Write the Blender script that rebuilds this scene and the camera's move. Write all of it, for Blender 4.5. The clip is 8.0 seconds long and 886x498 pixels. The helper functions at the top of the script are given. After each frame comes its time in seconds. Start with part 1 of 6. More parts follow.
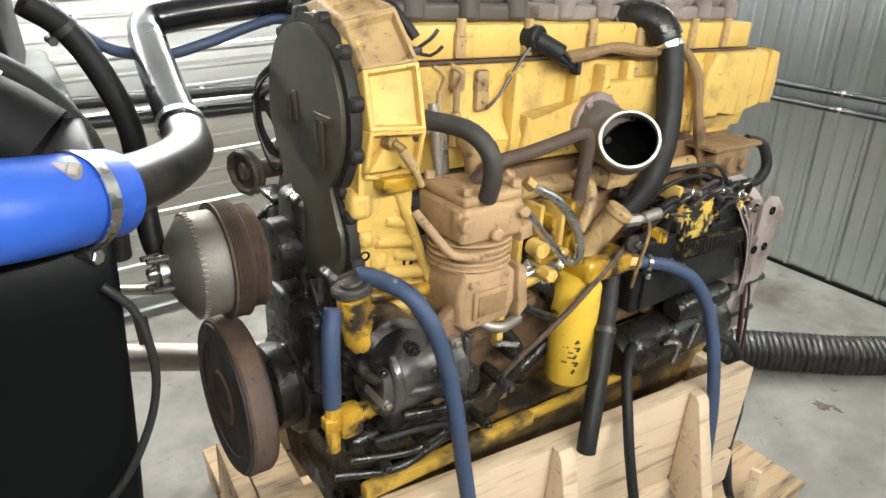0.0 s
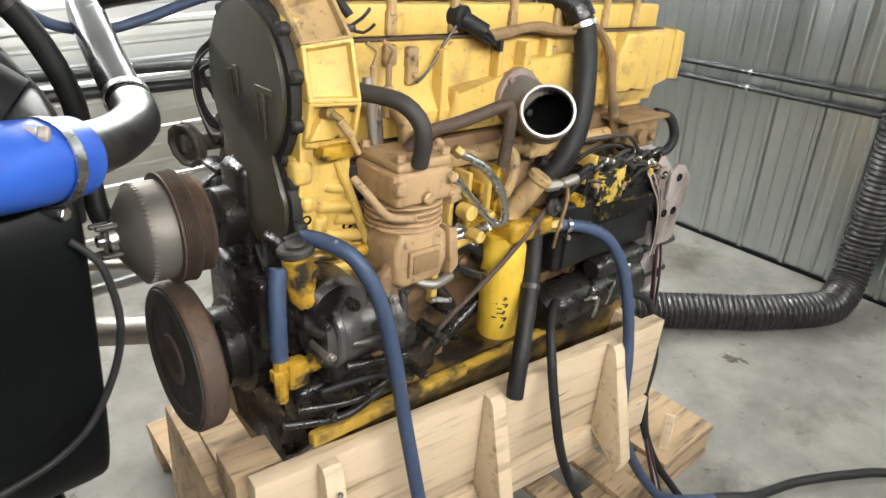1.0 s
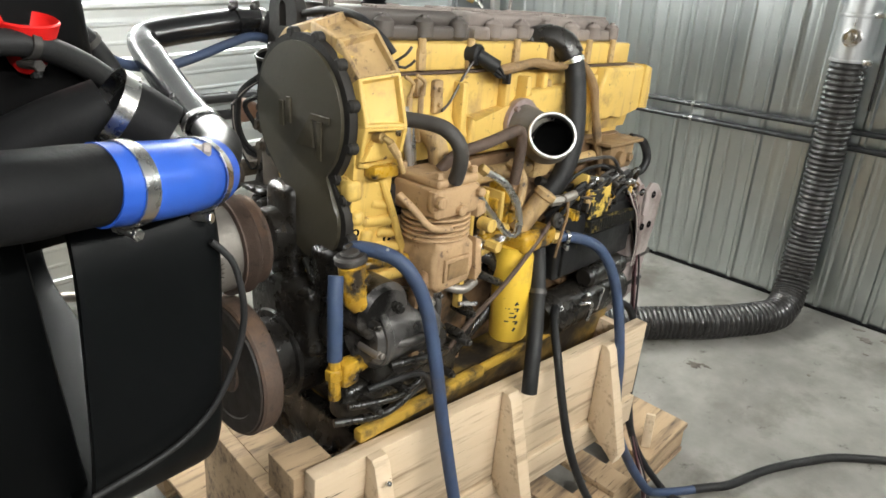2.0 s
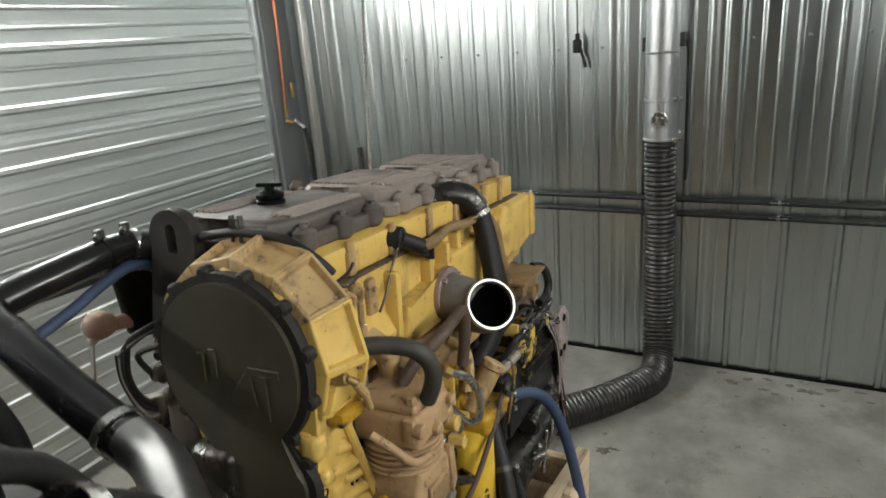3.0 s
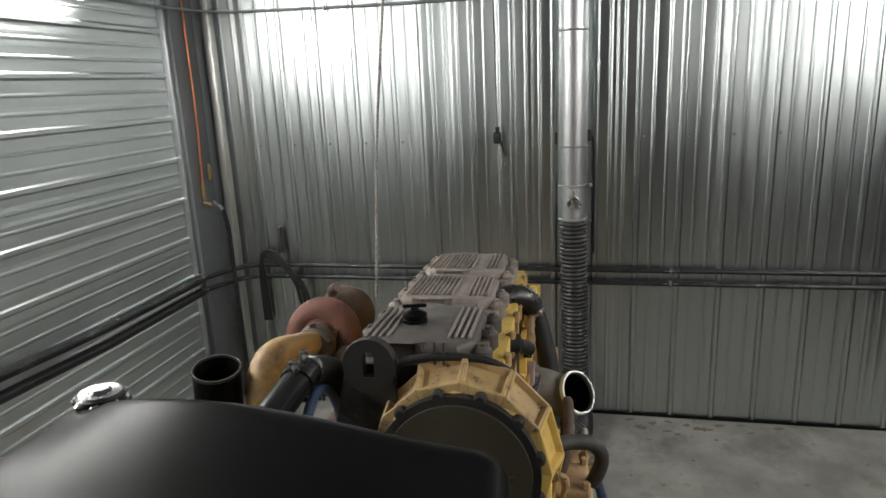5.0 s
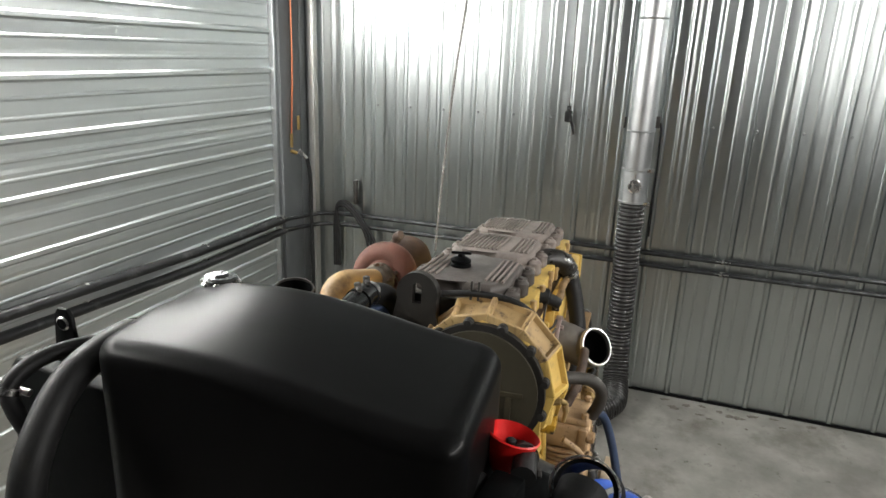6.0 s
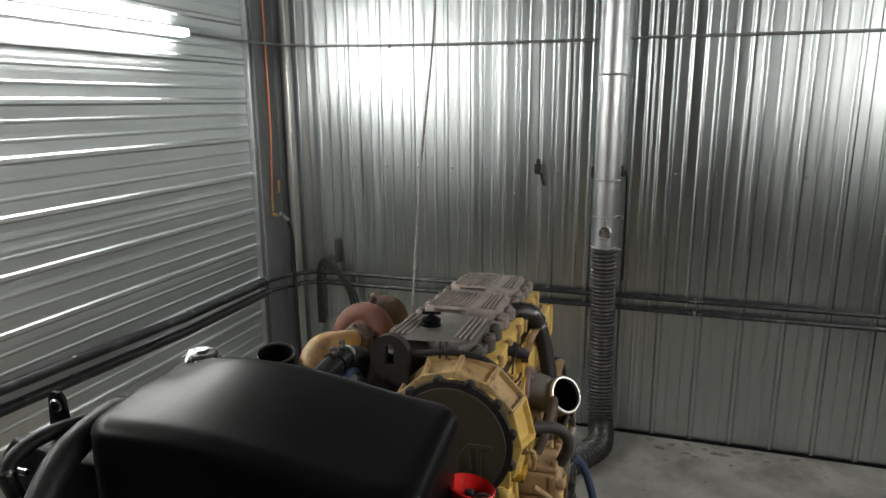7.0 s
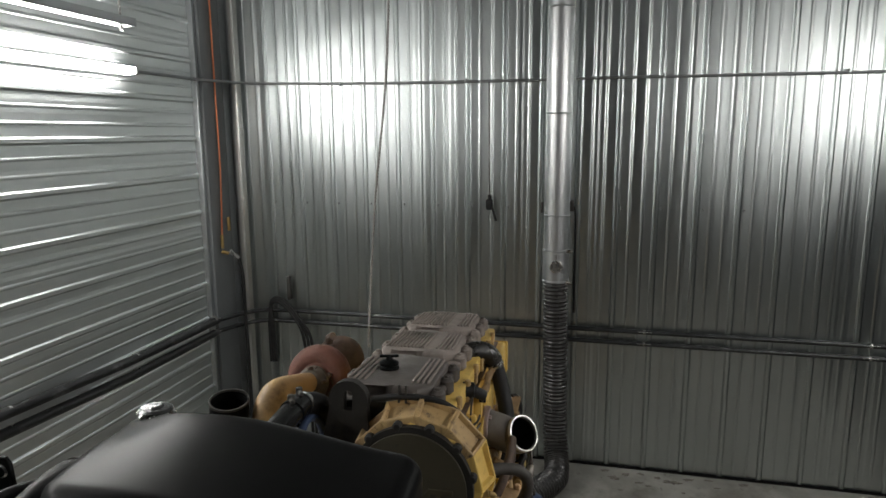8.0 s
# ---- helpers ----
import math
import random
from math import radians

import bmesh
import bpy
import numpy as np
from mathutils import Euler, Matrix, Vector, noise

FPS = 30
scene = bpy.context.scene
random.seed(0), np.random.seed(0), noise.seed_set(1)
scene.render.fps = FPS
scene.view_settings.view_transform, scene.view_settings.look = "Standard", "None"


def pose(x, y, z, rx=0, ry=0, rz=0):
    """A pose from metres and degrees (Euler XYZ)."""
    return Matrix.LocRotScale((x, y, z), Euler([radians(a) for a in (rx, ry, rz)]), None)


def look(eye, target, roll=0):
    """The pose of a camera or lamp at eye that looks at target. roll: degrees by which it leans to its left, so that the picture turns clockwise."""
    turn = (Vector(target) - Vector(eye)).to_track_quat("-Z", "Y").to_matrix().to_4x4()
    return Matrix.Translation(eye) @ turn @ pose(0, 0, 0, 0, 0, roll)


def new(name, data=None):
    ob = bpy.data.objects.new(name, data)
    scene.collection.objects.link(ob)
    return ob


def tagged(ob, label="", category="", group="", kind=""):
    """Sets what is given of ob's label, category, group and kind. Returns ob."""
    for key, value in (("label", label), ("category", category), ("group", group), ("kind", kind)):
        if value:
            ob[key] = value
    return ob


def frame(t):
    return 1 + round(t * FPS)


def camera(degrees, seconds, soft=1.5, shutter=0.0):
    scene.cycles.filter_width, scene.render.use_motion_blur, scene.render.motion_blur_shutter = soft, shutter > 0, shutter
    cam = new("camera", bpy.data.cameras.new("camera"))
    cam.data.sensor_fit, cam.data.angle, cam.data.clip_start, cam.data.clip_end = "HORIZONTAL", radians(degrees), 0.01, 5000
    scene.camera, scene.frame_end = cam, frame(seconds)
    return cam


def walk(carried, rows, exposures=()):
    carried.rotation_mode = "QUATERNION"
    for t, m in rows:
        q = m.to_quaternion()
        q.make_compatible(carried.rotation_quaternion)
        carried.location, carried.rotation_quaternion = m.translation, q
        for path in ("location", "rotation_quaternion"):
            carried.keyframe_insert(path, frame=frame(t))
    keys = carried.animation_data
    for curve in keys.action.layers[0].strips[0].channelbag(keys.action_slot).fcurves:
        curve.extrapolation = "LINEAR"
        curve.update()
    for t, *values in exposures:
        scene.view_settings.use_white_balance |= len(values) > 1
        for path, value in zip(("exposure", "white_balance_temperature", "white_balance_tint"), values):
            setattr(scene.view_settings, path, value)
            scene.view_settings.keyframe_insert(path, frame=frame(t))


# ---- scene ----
cam = camera(68.4, 8.0, 1.5, 0.2)
PATH = [
    (0, (0.559, -0.197, 1.757), (1.53, 1.317, 0.882), -0.9),
    (0.5, (0.561, -0.26, 1.769), (1.558, 1.211, 0.85), -1.6),
    (1, (0.503, -0.285, 1.773), (1.612, 1.095, 0.843), 0.6),
    (1.2, (0.442, -0.312, 1.778), (1.571, 1.063, 0.863), -0.5),
    (2.3, (0.246, -0.254, 1.803), (1.644, 0.971, 1.066), 1.1),
    (2.5, (0.277, -0.157, 1.868), (1.786, 1.009, 1.266), -1.1),
    (3, (0.302, 0.062, 1.967), (1.968, 0.976, 1.343), -4.6),
    (3.5, (0.274, 0.359, 2.084), (2.101, 0.983, 1.563), -9.0),
    (4, (0.123, 0.498, 2.144), (1.991, 1.061, 1.703), -8.3),
    (4.2, (0.049, 0.534, 2.174), (1.912, 1.081, 1.698), -6.3),
    (5.3, (-0.136, 0.593, 2.193), (1.756, 1.011, 1.7), -2.2),
    (5.5, (-0.198, 0.561, 2.184), (1.678, 1.031, 1.674), -0.9),
    (6, (-0.33, 0.472, 2.226), (1.479, 1.095, 1.643), 2.2),
    (6.5, (-0.386, 0.404, 2.276), (1.42, 1.076, 1.739), 0.0),
    (7, (-0.409, 0.39, 2.296), (1.446, 0.991, 1.854), -0.4),
    (7.5, (-0.431, 0.389, 2.309), (1.457, 0.933, 1.936), -0.4),
    (8, (-0.424, 0.401, 2.333), (1.49, 0.863, 1.982), -0.4),
]
EXPOSURE = [(0, 2.05, 6450, 10), (1.2, 2.02, 6450, 10), (2.3, 1.78, 6450, 9), (2.5, 1.47, 6450, 9), (3.0, 1.07, 6500, 8), (3.5, 0.72, 6500, 9), (4.0, 0.46, 6500, 10), (5.3, 0.9, 6500, 11), (6.0, 1.31, 6500, 11), (6.5, 1.03, 6500, 11), (7.0, 0.56, 6500, 11), (8.0, 0.22, 6500, 11)]
walk(cam, [(t, look(eye, target, roll)) for t, eye, target, roll in PATH], EXPOSURE)

# ---- light ----
world = bpy.data.worlds.new("world")
world.use_nodes = True
world.node_tree.nodes["Background"].inputs[0].default_value = (0.02, 0.022, 0.025, 1)
world.node_tree.nodes["Background"].inputs[1].default_value = 0.3
scene.world = world
TUBE_POWER = 78.0

# room, in metres: x runs along the engine, y to the slatted wall
X0, X1, Y0, Y1, TOP = -5.2, 4.013, -1.85, 3.12, 3.6


# ---- small builders ----
def part(name, bm, material, parent=None, label="", angle=35):
    """Links a bmesh as one mesh object, smooth but for its sharp edges."""
    bmesh.ops.recalc_face_normals(bm, faces=bm.faces)
    me = bpy.data.meshes.new(name)
    bm.to_mesh(me)
    bm.free()
    me.materials.append(material)
    me.polygons.foreach_set("use_smooth", [True] * len(me.polygons))
    me.set_sharp_from_angle(angle=radians(angle))
    ob = new(name, me)
    if parent is not None:
        ob.parent = parent
    return tagged(ob, label)


def thing(name, label, category, m=Matrix(), group="", kind=""):
    ob = new(name)
    ob.empty_display_size = 0.05
    ob.matrix_world = m
    return tagged(ob, label, category, group, kind)


def join(*bms):
    out = bmesh.new()
    for b in bms:
        me = bpy.data.meshes.new("tmp")
        b.to_mesh(me)
        b.free()
        out.from_mesh(me)
        bpy.data.meshes.remove(me)
    return out


def box(lo, hi, bevel=0.004, seg=2, m=None):
    bm = bmesh.new()
    lo, hi = Vector(lo), Vector(hi)
    bmesh.ops.create_cube(bm, size=1, matrix=Matrix.Translation((lo + hi) / 2) @ Matrix.Diagonal((*(hi - lo), 1)))
    if bevel:
        bmesh.ops.bevel(bm, geom=bm.edges[:], offset=bevel, segments=seg, affect="EDGES", profile=0.5)
    if m is not None:
        bmesh.ops.transform(bm, matrix=m, verts=bm.verts)
    return bm


def prism(outline, a, b, axis="x", bevel=0.004, seg=2):
    """A plate of that outline; for axis x the outline gives (y, z), for y (x, z), for z (x, y)."""
    def at(p, d):
        return {"x": (d, p[0], p[1]), "y": (p[0], d, p[1]), "z": (p[0], p[1], d)}[axis]
    bm = bmesh.new()
    low = [bm.verts.new(at(p, a)) for p in outline]
    high = [bm.verts.new(at(p, b)) for p in outline]
    n = len(outline)
    bm.faces.new(low)
    bm.faces.new(high)
    for k in range(n):
        bm.faces.new((low[k], low[(k + 1) % n], high[(k + 1) % n], high[k]))
    if bevel:
        rim = [e for e in bm.edges if (e.verts[0] in low) == (e.verts[1] in low)]
        bmesh.ops.bevel(bm, geom=rim, offset=bevel, segments=seg, affect="EDGES", profile=0.5)
    return bm


def frame_of(d):
    d = Vector(d).normalized()
    u = d.cross(Vector((0, 0, 1)) if abs(d.z) < 0.9 else Vector((1, 0, 0))).normalized()
    return d, u, d.cross(u)


def lathe(profile, origin, axis, n=32, close=True):
    """Turns a profile of (radius, height) pairs about an axis."""
    d, u, v = frame_of(axis)
    o = Vector(origin)
    bm = bmesh.new()
    rings = []
    for r, h in profile:
        rings.append([bm.verts.new(o + d * h + (u * math.cos(2 * math.pi * k / n) + v * math.sin(2 * math.pi * k / n)) * max(r, 1e-4)) for k in range(n)])
    for a, b in zip(rings, rings[1:]):
        for k in range(n):
            bm.faces.new((a[k], a[(k + 1) % n], b[(k + 1) % n], b[k]))
    if close:
        bm.faces.new(rings[0])
        bm.faces.new(rings[-1])
    return bm


def cyl(a, b, r, n=20, bevel=0.002):
    a, b = Vector(a), Vector(b)
    h = (b - a).length
    c = min(bevel, r * 0.4, h * 0.4)
    return lathe([(r - c, 0), (r, c), (r, h - c), (r - c, h)], a, b - a, n)


def curve_points(points, step):
    """A smooth line through the points, in even steps."""
    p = [Vector(q) for q in points]
    p = [p[0] * 2 - p[1]] + p + [p[-1] * 2 - p[-2]]
    out = []
    for k in range(1, len(p) - 2):
        a, b, c, d = p[k - 1:k + 3]
        m = max(2, int((c - b).length / step))
        for i in range(m):
            t = i / m
            out.append(0.5 * (2 * b + (c - a) * t + (2 * a - 5 * b + 4 * c - d) * t ** 2 + (3 * b - a - 3 * c + d) * t ** 3))
    out.append(p[-2])
    return out


def tube(points, r, n=14, step=0.012, radius=None, smooth=True):
    """A hose or pipe along a line; radius(s) may vary it with the length run so far."""
    p = curve_points(points, step) if smooth else [Vector(q) for q in points]
    bm = bmesh.new()
    rings, run = [], 0.0
    d, u, v = frame_of(p[1] - p[0])
    for k, q in enumerate(p):
        if k:
            run += (q - p[k - 1]).length
        e = (p[min(k + 1, len(p) - 1)] - p[max(k - 1, 0)]).normalized()
        u = (u - e * u.dot(e)).normalized()
        v = e.cross(u)
        rr = radius(run) if radius else r
        rings.append([bm.verts.new(q + (u * math.cos(2 * math.pi * i / n) + v * math.sin(2 * math.pi * i / n)) * rr) for i in range(n)])
    for a, b in zip(rings, rings[1:]):
        for i in range(n):
            bm.faces.new((a[i], a[(i + 1) % n], b[(i + 1) % n], b[i]))
    bm.faces.new(rings[0])
    bm.faces.new(rings[-1])
    return bm


def pipe_open(points, r, wall=0.004, n=28, step=0.012):
    """A pipe with a bore, open at both ends."""
    skins = []
    for rr in (r, r - wall):
        b = tube(points, rr, n, step)
        skins.append([v.co.copy() for v in b.verts])
        b.free()
    bm = bmesh.new()
    outer, inner = ([bm.verts.new(c) for c in skin] for skin in skins)
    m = len(outer) // n
    for ring in range(m):
        for i in range(n):
            a, b = ring * n + i, ring * n + (i + 1) % n
            if ring < m - 1:
                bm.faces.new((outer[a], outer[b], outer[b + n], outer[a + n]))
                bm.faces.new((inner[b], inner[a], inner[a + n], inner[b + n]))
            if ring in (0, m - 1):
                bm.faces.new((outer[a], outer[b], inner[b], inner[a]))
    return bm


def hexbolt(at, axis, r=0.008, h=0.008):
    return lathe([(r * 1.1, 0), (r, h * 0.2), (r, h * 0.9), (r * 0.8, h * 1.1)], at, axis, 6)


def boss(a, b, r, head=0.007):
    """A round boss from a to b that carries a bolt head."""
    a, b = Vector(a), Vector(b)
    h = (b - a).length
    return lathe([(r, 0), (r, h - 0.003), (r * 0.9, h), (r * 0.62, h), (r * 0.62, h + head), (r * 0.5, h + head + 0.001)], a, b - a, 12)


def clamp_ring(at, axis, r, w=0.012, t=0.0022):
    """A worm-drive band with its screw housing."""
    d, u, v = frame_of(axis)
    o = Vector(at)
    band = lathe([(r, -w / 2), (r + t, -w / 2), (r + t, w / 2), (r, w / 2), (r, -w / 2)], o, d, 36, close=False)
    c = o + v * (r + t + 0.005)
    screw = cyl(c - u * 0.016, c + u * 0.016, 0.0055, 10, 0.001)
    head = cyl(c + u * 0.016, c + u * 0.022, 0.0075, 6, 0.001)
    return join(band, screw, head)


# ---- materials ----
def material(name, colour, rough=0.5, metal=0.0, colour2=None, scale=8.0, mix=0.5, stain=None, stain_scale=2.5, stain_cut=(0.45, 0.65),
             bump=0.1, bump_scale=60.0, rough2=None, stretch=(1, 1, 1), spec=0.5, coat=0.0, detail=6.0, speck=None, speck_scale=38.0, speck_cut=(0.6, 0.68), drip=None):
    """Colour varied at two scales, with stains, uneven gloss and fine relief."""
    mt = bpy.data.materials.new(name)
    mt.use_nodes = True
    nt = mt.node_tree
    b = nt.nodes["Principled BSDF"]
    b.inputs["Metallic"].default_value = metal
    b.inputs["Specular IOR Level"].default_value = spec
    b.inputs["Coat Weight"].default_value = coat
    b.inputs["Coat Roughness"].default_value = 0.2
    geo = nt.nodes.new("ShaderNodeTexCoord")
    mp = nt.nodes.new("ShaderNodeMapping")
    mp.inputs["Scale"].default_value = stretch
    nt.links.new(geo.outputs["Object"], mp.inputs["Vector"])

    def noise_node(sc, det=detail, rg=0.6):
        nd = nt.nodes.new("ShaderNodeTexNoise")
        nd.inputs["Scale"].default_value, nd.inputs["Detail"].default_value, nd.inputs["Roughness"].default_value = sc, det, rg
        nt.links.new(mp.outputs["Vector"], nd.inputs["Vector"])
        return nd

    def ramp(src, lo, hi):
        r = nt.nodes.new("ShaderNodeMapRange")
        r.inputs["From Min"].default_value, r.inputs["From Max"].default_value = lo, hi
        nt.links.new(src, r.inputs["Value"])
        return r.outputs["Result"]

    def blend(fac, a, c):
        m = nt.nodes.new("ShaderNodeMix")
        m.data_type = "RGBA"
        for sock, val in ((m.inputs[6], a), (m.inputs[7], c)):
            if isinstance(val, tuple):
                sock.default_value = (*val, 1)
            else:
                nt.links.new(val, sock)
        nt.links.new(fac, m.inputs[0])
        return m.outputs[2]

    n1 = noise_node(scale)
    col = blend(ramp(n1.outputs["Fac"], 0.5 - mix / 2, 0.5 + mix / 2), colour, colour2 or tuple(c * 0.75 for c in colour))
    if stain:
        n2 = noise_node(stain_scale, 8.0, 0.65)
        col = blend(ramp(n2.outputs["Fac"], *stain_cut), col, stain)
    if drip:
        m2 = nt.nodes.new("ShaderNodeMapping")
        m2.inputs["Scale"].default_value = (26, 26, 2.2)
        nt.links.new(geo.outputs["Object"], m2.inputs["Vector"])
        n5 = noise_node(1.0, 7.0, 0.62)
        nt.links.new(m2.outputs["Vector"], n5.inputs["Vector"])
        col = blend(ramp(n5.outputs["Fac"], 0.56, 0.74), col, drip)
    if speck:
        n6 = noise_node(speck_scale, 9.0, 0.72)
        col = blend(ramp(n6.outputs["Fac"], *speck_cut), col, speck)
    nt.links.new(col, b.inputs["Base Color"])
    n3 = noise_node(scale * 2.3)
    r = nt.nodes.new("ShaderNodeMapRange")
    r.inputs["From Min"].default_value, r.inputs["From Max"].default_value = 0.3, 0.7
    r.inputs["To Min"].default_value, r.inputs["To Max"].default_value = rough, rough2 if rough2 is not None else min(1, rough + 0.15)
    nt.links.new(n3.outputs["Fac"], r.inputs["Value"])
    nt.links.new(r.outputs["Result"], b.inputs["Roughness"])
    if bump:
        n4 = noise_node(bump_scale, 4.0)
        bp = nt.nodes.new("ShaderNodeBump")
        bp.inputs["Strength"].default_value, bp.inputs["Distance"].default_value = bump, 0.004
        nt.links.new(n4.outputs["Fac"], bp.inputs["Height"])
        nt.links.new(bp.outputs["Normal"], b.inputs["Normal"])
    return mt


def glowing(name, colour, strength):
    mt = bpy.data.materials.new(name)
    mt.use_nodes = True
    b = mt.node_tree.nodes["Principled BSDF"]
    b.inputs["Base Color"].default_value = (0.8, 0.8, 0.8, 1)
    b.inputs["Emission Color"].default_value = (*colour, 1)
    b.inputs["Emission Strength"].default_value = strength
    return mt


def brushed(mt, bloom):
    """Turns a metal into a plain glossy one with a short highlight tail, as rolled zinc has."""
    nt = mt.node_tree
    b = nt.nodes["Principled BSDF"]
    g = nt.nodes.new("ShaderNodeBsdfGlossy")
    g.distribution = "BECKMANN"
    for a, c in (("Base Color", "Color"), ("Roughness", "Roughness"), ("Normal", "Normal")):
        if b.inputs[a].is_linked:
            nt.links.new(b.inputs[a].links[0].from_socket, g.inputs[c])
    # oxide bloom: a second, much blunter lobe
    w = nt.nodes.new("ShaderNodeBsdfGlossy")
    w.distribution = "BECKMANN"
    w.inputs["Roughness"].default_value = 0.72
    if b.inputs["Base Color"].is_linked:
        nt.links.new(b.inputs["Base Color"].links[0].from_socket, w.inputs["Color"])
    mx = nt.nodes.new("ShaderNodeMixShader")
    mx.inputs[0].default_value = bloom
    nt.links.new(g.outputs["BSDF"], mx.inputs[1])
    nt.links.new(w.outputs["BSDF"], mx.inputs[2])
    nt.links.new(mx.outputs["Shader"], nt.nodes["Material Output"].inputs["Surface"])
    return mt


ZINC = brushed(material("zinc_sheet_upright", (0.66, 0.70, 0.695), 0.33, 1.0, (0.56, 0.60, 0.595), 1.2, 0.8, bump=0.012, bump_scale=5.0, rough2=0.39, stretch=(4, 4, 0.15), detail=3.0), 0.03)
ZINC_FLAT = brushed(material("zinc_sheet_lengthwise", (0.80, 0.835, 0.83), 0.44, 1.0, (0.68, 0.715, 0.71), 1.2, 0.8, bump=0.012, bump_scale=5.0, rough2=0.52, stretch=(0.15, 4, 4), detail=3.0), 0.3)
ZINC_TRIM = material("zinc_trim", (0.50, 0.52, 0.53), 0.34, 1.0, (0.42, 0.44, 0.45), 5.0, 0.6, bump=0.03)
CONCRETE = material("concrete", (0.25, 0.24, 0.217), 0.62, 0.0, (0.15, 0.142, 0.125), 3.2, 0.28, (0.095, 0.083, 0.066), 2.3, (0.53, 0.7), 0.2, 45.0, 0.85, detail=14.0, speck=(0.075, 0.066, 0.054), speck_scale=11.0, speck_cut=(0.6, 0.69))
DUCT_METAL = material("spiral_duct_metal", (0.66, 0.67, 0.67), 0.32, 1.0, (0.58, 0.59, 0.6), 6.0, bump=0.03)
YELLOW = material("machine_yellow", (0.68, 0.462, 0.112), 0.42, 0.0, (0.56, 0.375, 0.1), 6.0, 0.5, (0.2, 0.13, 0.06), 7.0, (0.56, 0.76), 0.12, 70.0, 0.62, detail=9.0, speck=(0.10, 0.062, 0.035), speck_cut=(0.61, 0.69), drip=(0.33, 0.205, 0.075))
YELLOW_DUST = material("dusty_yellow", (0.48, 0.325, 0.135), 0.5, 0.0, (0.36, 0.24, 0.11), 5.0, 0.6, (0.2, 0.13, 0.075), 6.0, (0.52, 0.72), 0.15, 60.0, 0.72, detail=9.0, speck=(0.07, 0.047, 0.03), speck_cut=(0.56, 0.66), drip=(0.17, 0.11, 0.06))
OILED_YELLOW = material("oil_streaked_yellow", (0.55, 0.33, 0.03), 0.22, 0.0, (0.30, 0.16, 0.015), 22.0, 0.5, (0.03, 0.022, 0.015), 13.0, (0.5, 0.6), 0.2, 60.0, 0.4)
COVER_BROWN = material("dirty_cover", (0.04, 0.034, 0.02), 0.4, 0.0, (0.055, 0.046, 0.027), 3.0, 0.6, (0.026, 0.022, 0.014), 6.0, (0.5, 0.7), 0.1, 80.0, 0.55, spec=0.8, speck=(0.028, 0.024, 0.016), speck_cut=(0.58, 0.7), drip=(0.05, 0.041, 0.025))
TAN = material("tan_casting", (0.46, 0.305, 0.16), 0.55, 0.0, (0.34, 0.22, 0.115), 9.0, 0.5, (0.15, 0.092, 0.05), 5.0, (0.5, 0.68), 0.3, 110.0, 0.75, detail=9.0, speck=(0.1, 0.06, 0.035), speck_cut=(0.58, 0.68), drip=(0.23, 0.14, 0.075))
VALVE_GREY = material("dusty_valve_cover", (0.175, 0.148, 0.132), 0.65, 0.0, (0.25, 0.21, 0.185), 4.0, 0.6, (0.085, 0.072, 0.064), 5.0, (0.5, 0.72), 0.2, 90.0, 0.8, speck=(0.31, 0.265, 0.23), speck_cut=(0.6, 0.7))
VALVE_OILY = material("oil_soaked_valve_cover", (0.055, 0.047, 0.042), 0.42, 0.0, (0.1, 0.085, 0.075), 5.0, 0.55, (0.13, 0.11, 0.09), 7.0, (0.56, 0.72), 0.2, 90.0, 0.7)
OILY_BLACK = material("oily_black_iron", (0.009, 0.0085, 0.008), 0.14, 0.0, (0.02, 0.017, 0.013), 9.0, 0.5, (0.085, 0.055, 0.03), 7.0, (0.6, 0.78), 0.9, 26.0, 0.5, spec=0.55)
BLOCK = material("oil_stained_block", (0.27, 0.165, 0.085), 0.35, 0.0, (0.15, 0.092, 0.05), 7.0, 0.55, (0.016, 0.013, 0.011), 4.2, (0.5, 0.62), 0.7, 30.0, 0.6, detail=8.0, speck=(0.02, 0.016, 0.012), speck_scale=24.0)
BLACK_PAINT = material("black_satin_paint", (0.0028, 0.0032, 0.0034), 0.4, 0.0, (0.0045, 0.005, 0.005), 12.0, 0.6, (0.16, 0.16, 0.155), 46.0, (0.72, 0.75), 0.03, 140.0, 0.5, spec=0.06)
TANK_BLACK = material("black_moulded_tank", (0.0035, 0.0034, 0.0035), 0.36, 0.0, (0.0042, 0.0041, 0.0041), 9.0, 0.5, bump=0, rough2=0.38, spec=0.04, coat=0.07)
SHROUD_BLACK = material("specked_black_shroud", (0.0028, 0.0033, 0.0035), 0.38, 0.0, (0.004, 0.0045, 0.0046), 8.0, 0.6, (0.2, 0.2, 0.19), 34.0, (0.745, 0.77), 0.02, 140.0, 0.44, spec=0.09)
RUBBER = material("black_rubber", (0.011, 0.011, 0.0115), 0.45, 0.0, (0.02, 0.0195, 0.019), 14.0, 0.6, (0.05, 0.043, 0.035), 9.0, (0.6, 0.8), 0.1, 120.0, 0.65, spec=0.3)
DUST_RUBBER = material("dusty_rubber", (0.024, 0.022, 0.02), 0.45, 0.0, (0.05, 0.043, 0.036), 12.0, 0.6, bump=0.15, bump_scale=120.0, rough2=0.75)
FLEX = material("ribbed_hose_plastic", (0.016, 0.0155, 0.015), 0.24, 0.0, (0.03, 0.028, 0.026), 9.0, 0.6, bump=0.05, rough2=0.36)
# shade of bores and holes put into the colour; also fills the wall seam
RECESS_BLACK = material("recess_black", (0.006, 0.006, 0.006), 0.9, bump=0.1, spec=0.1)
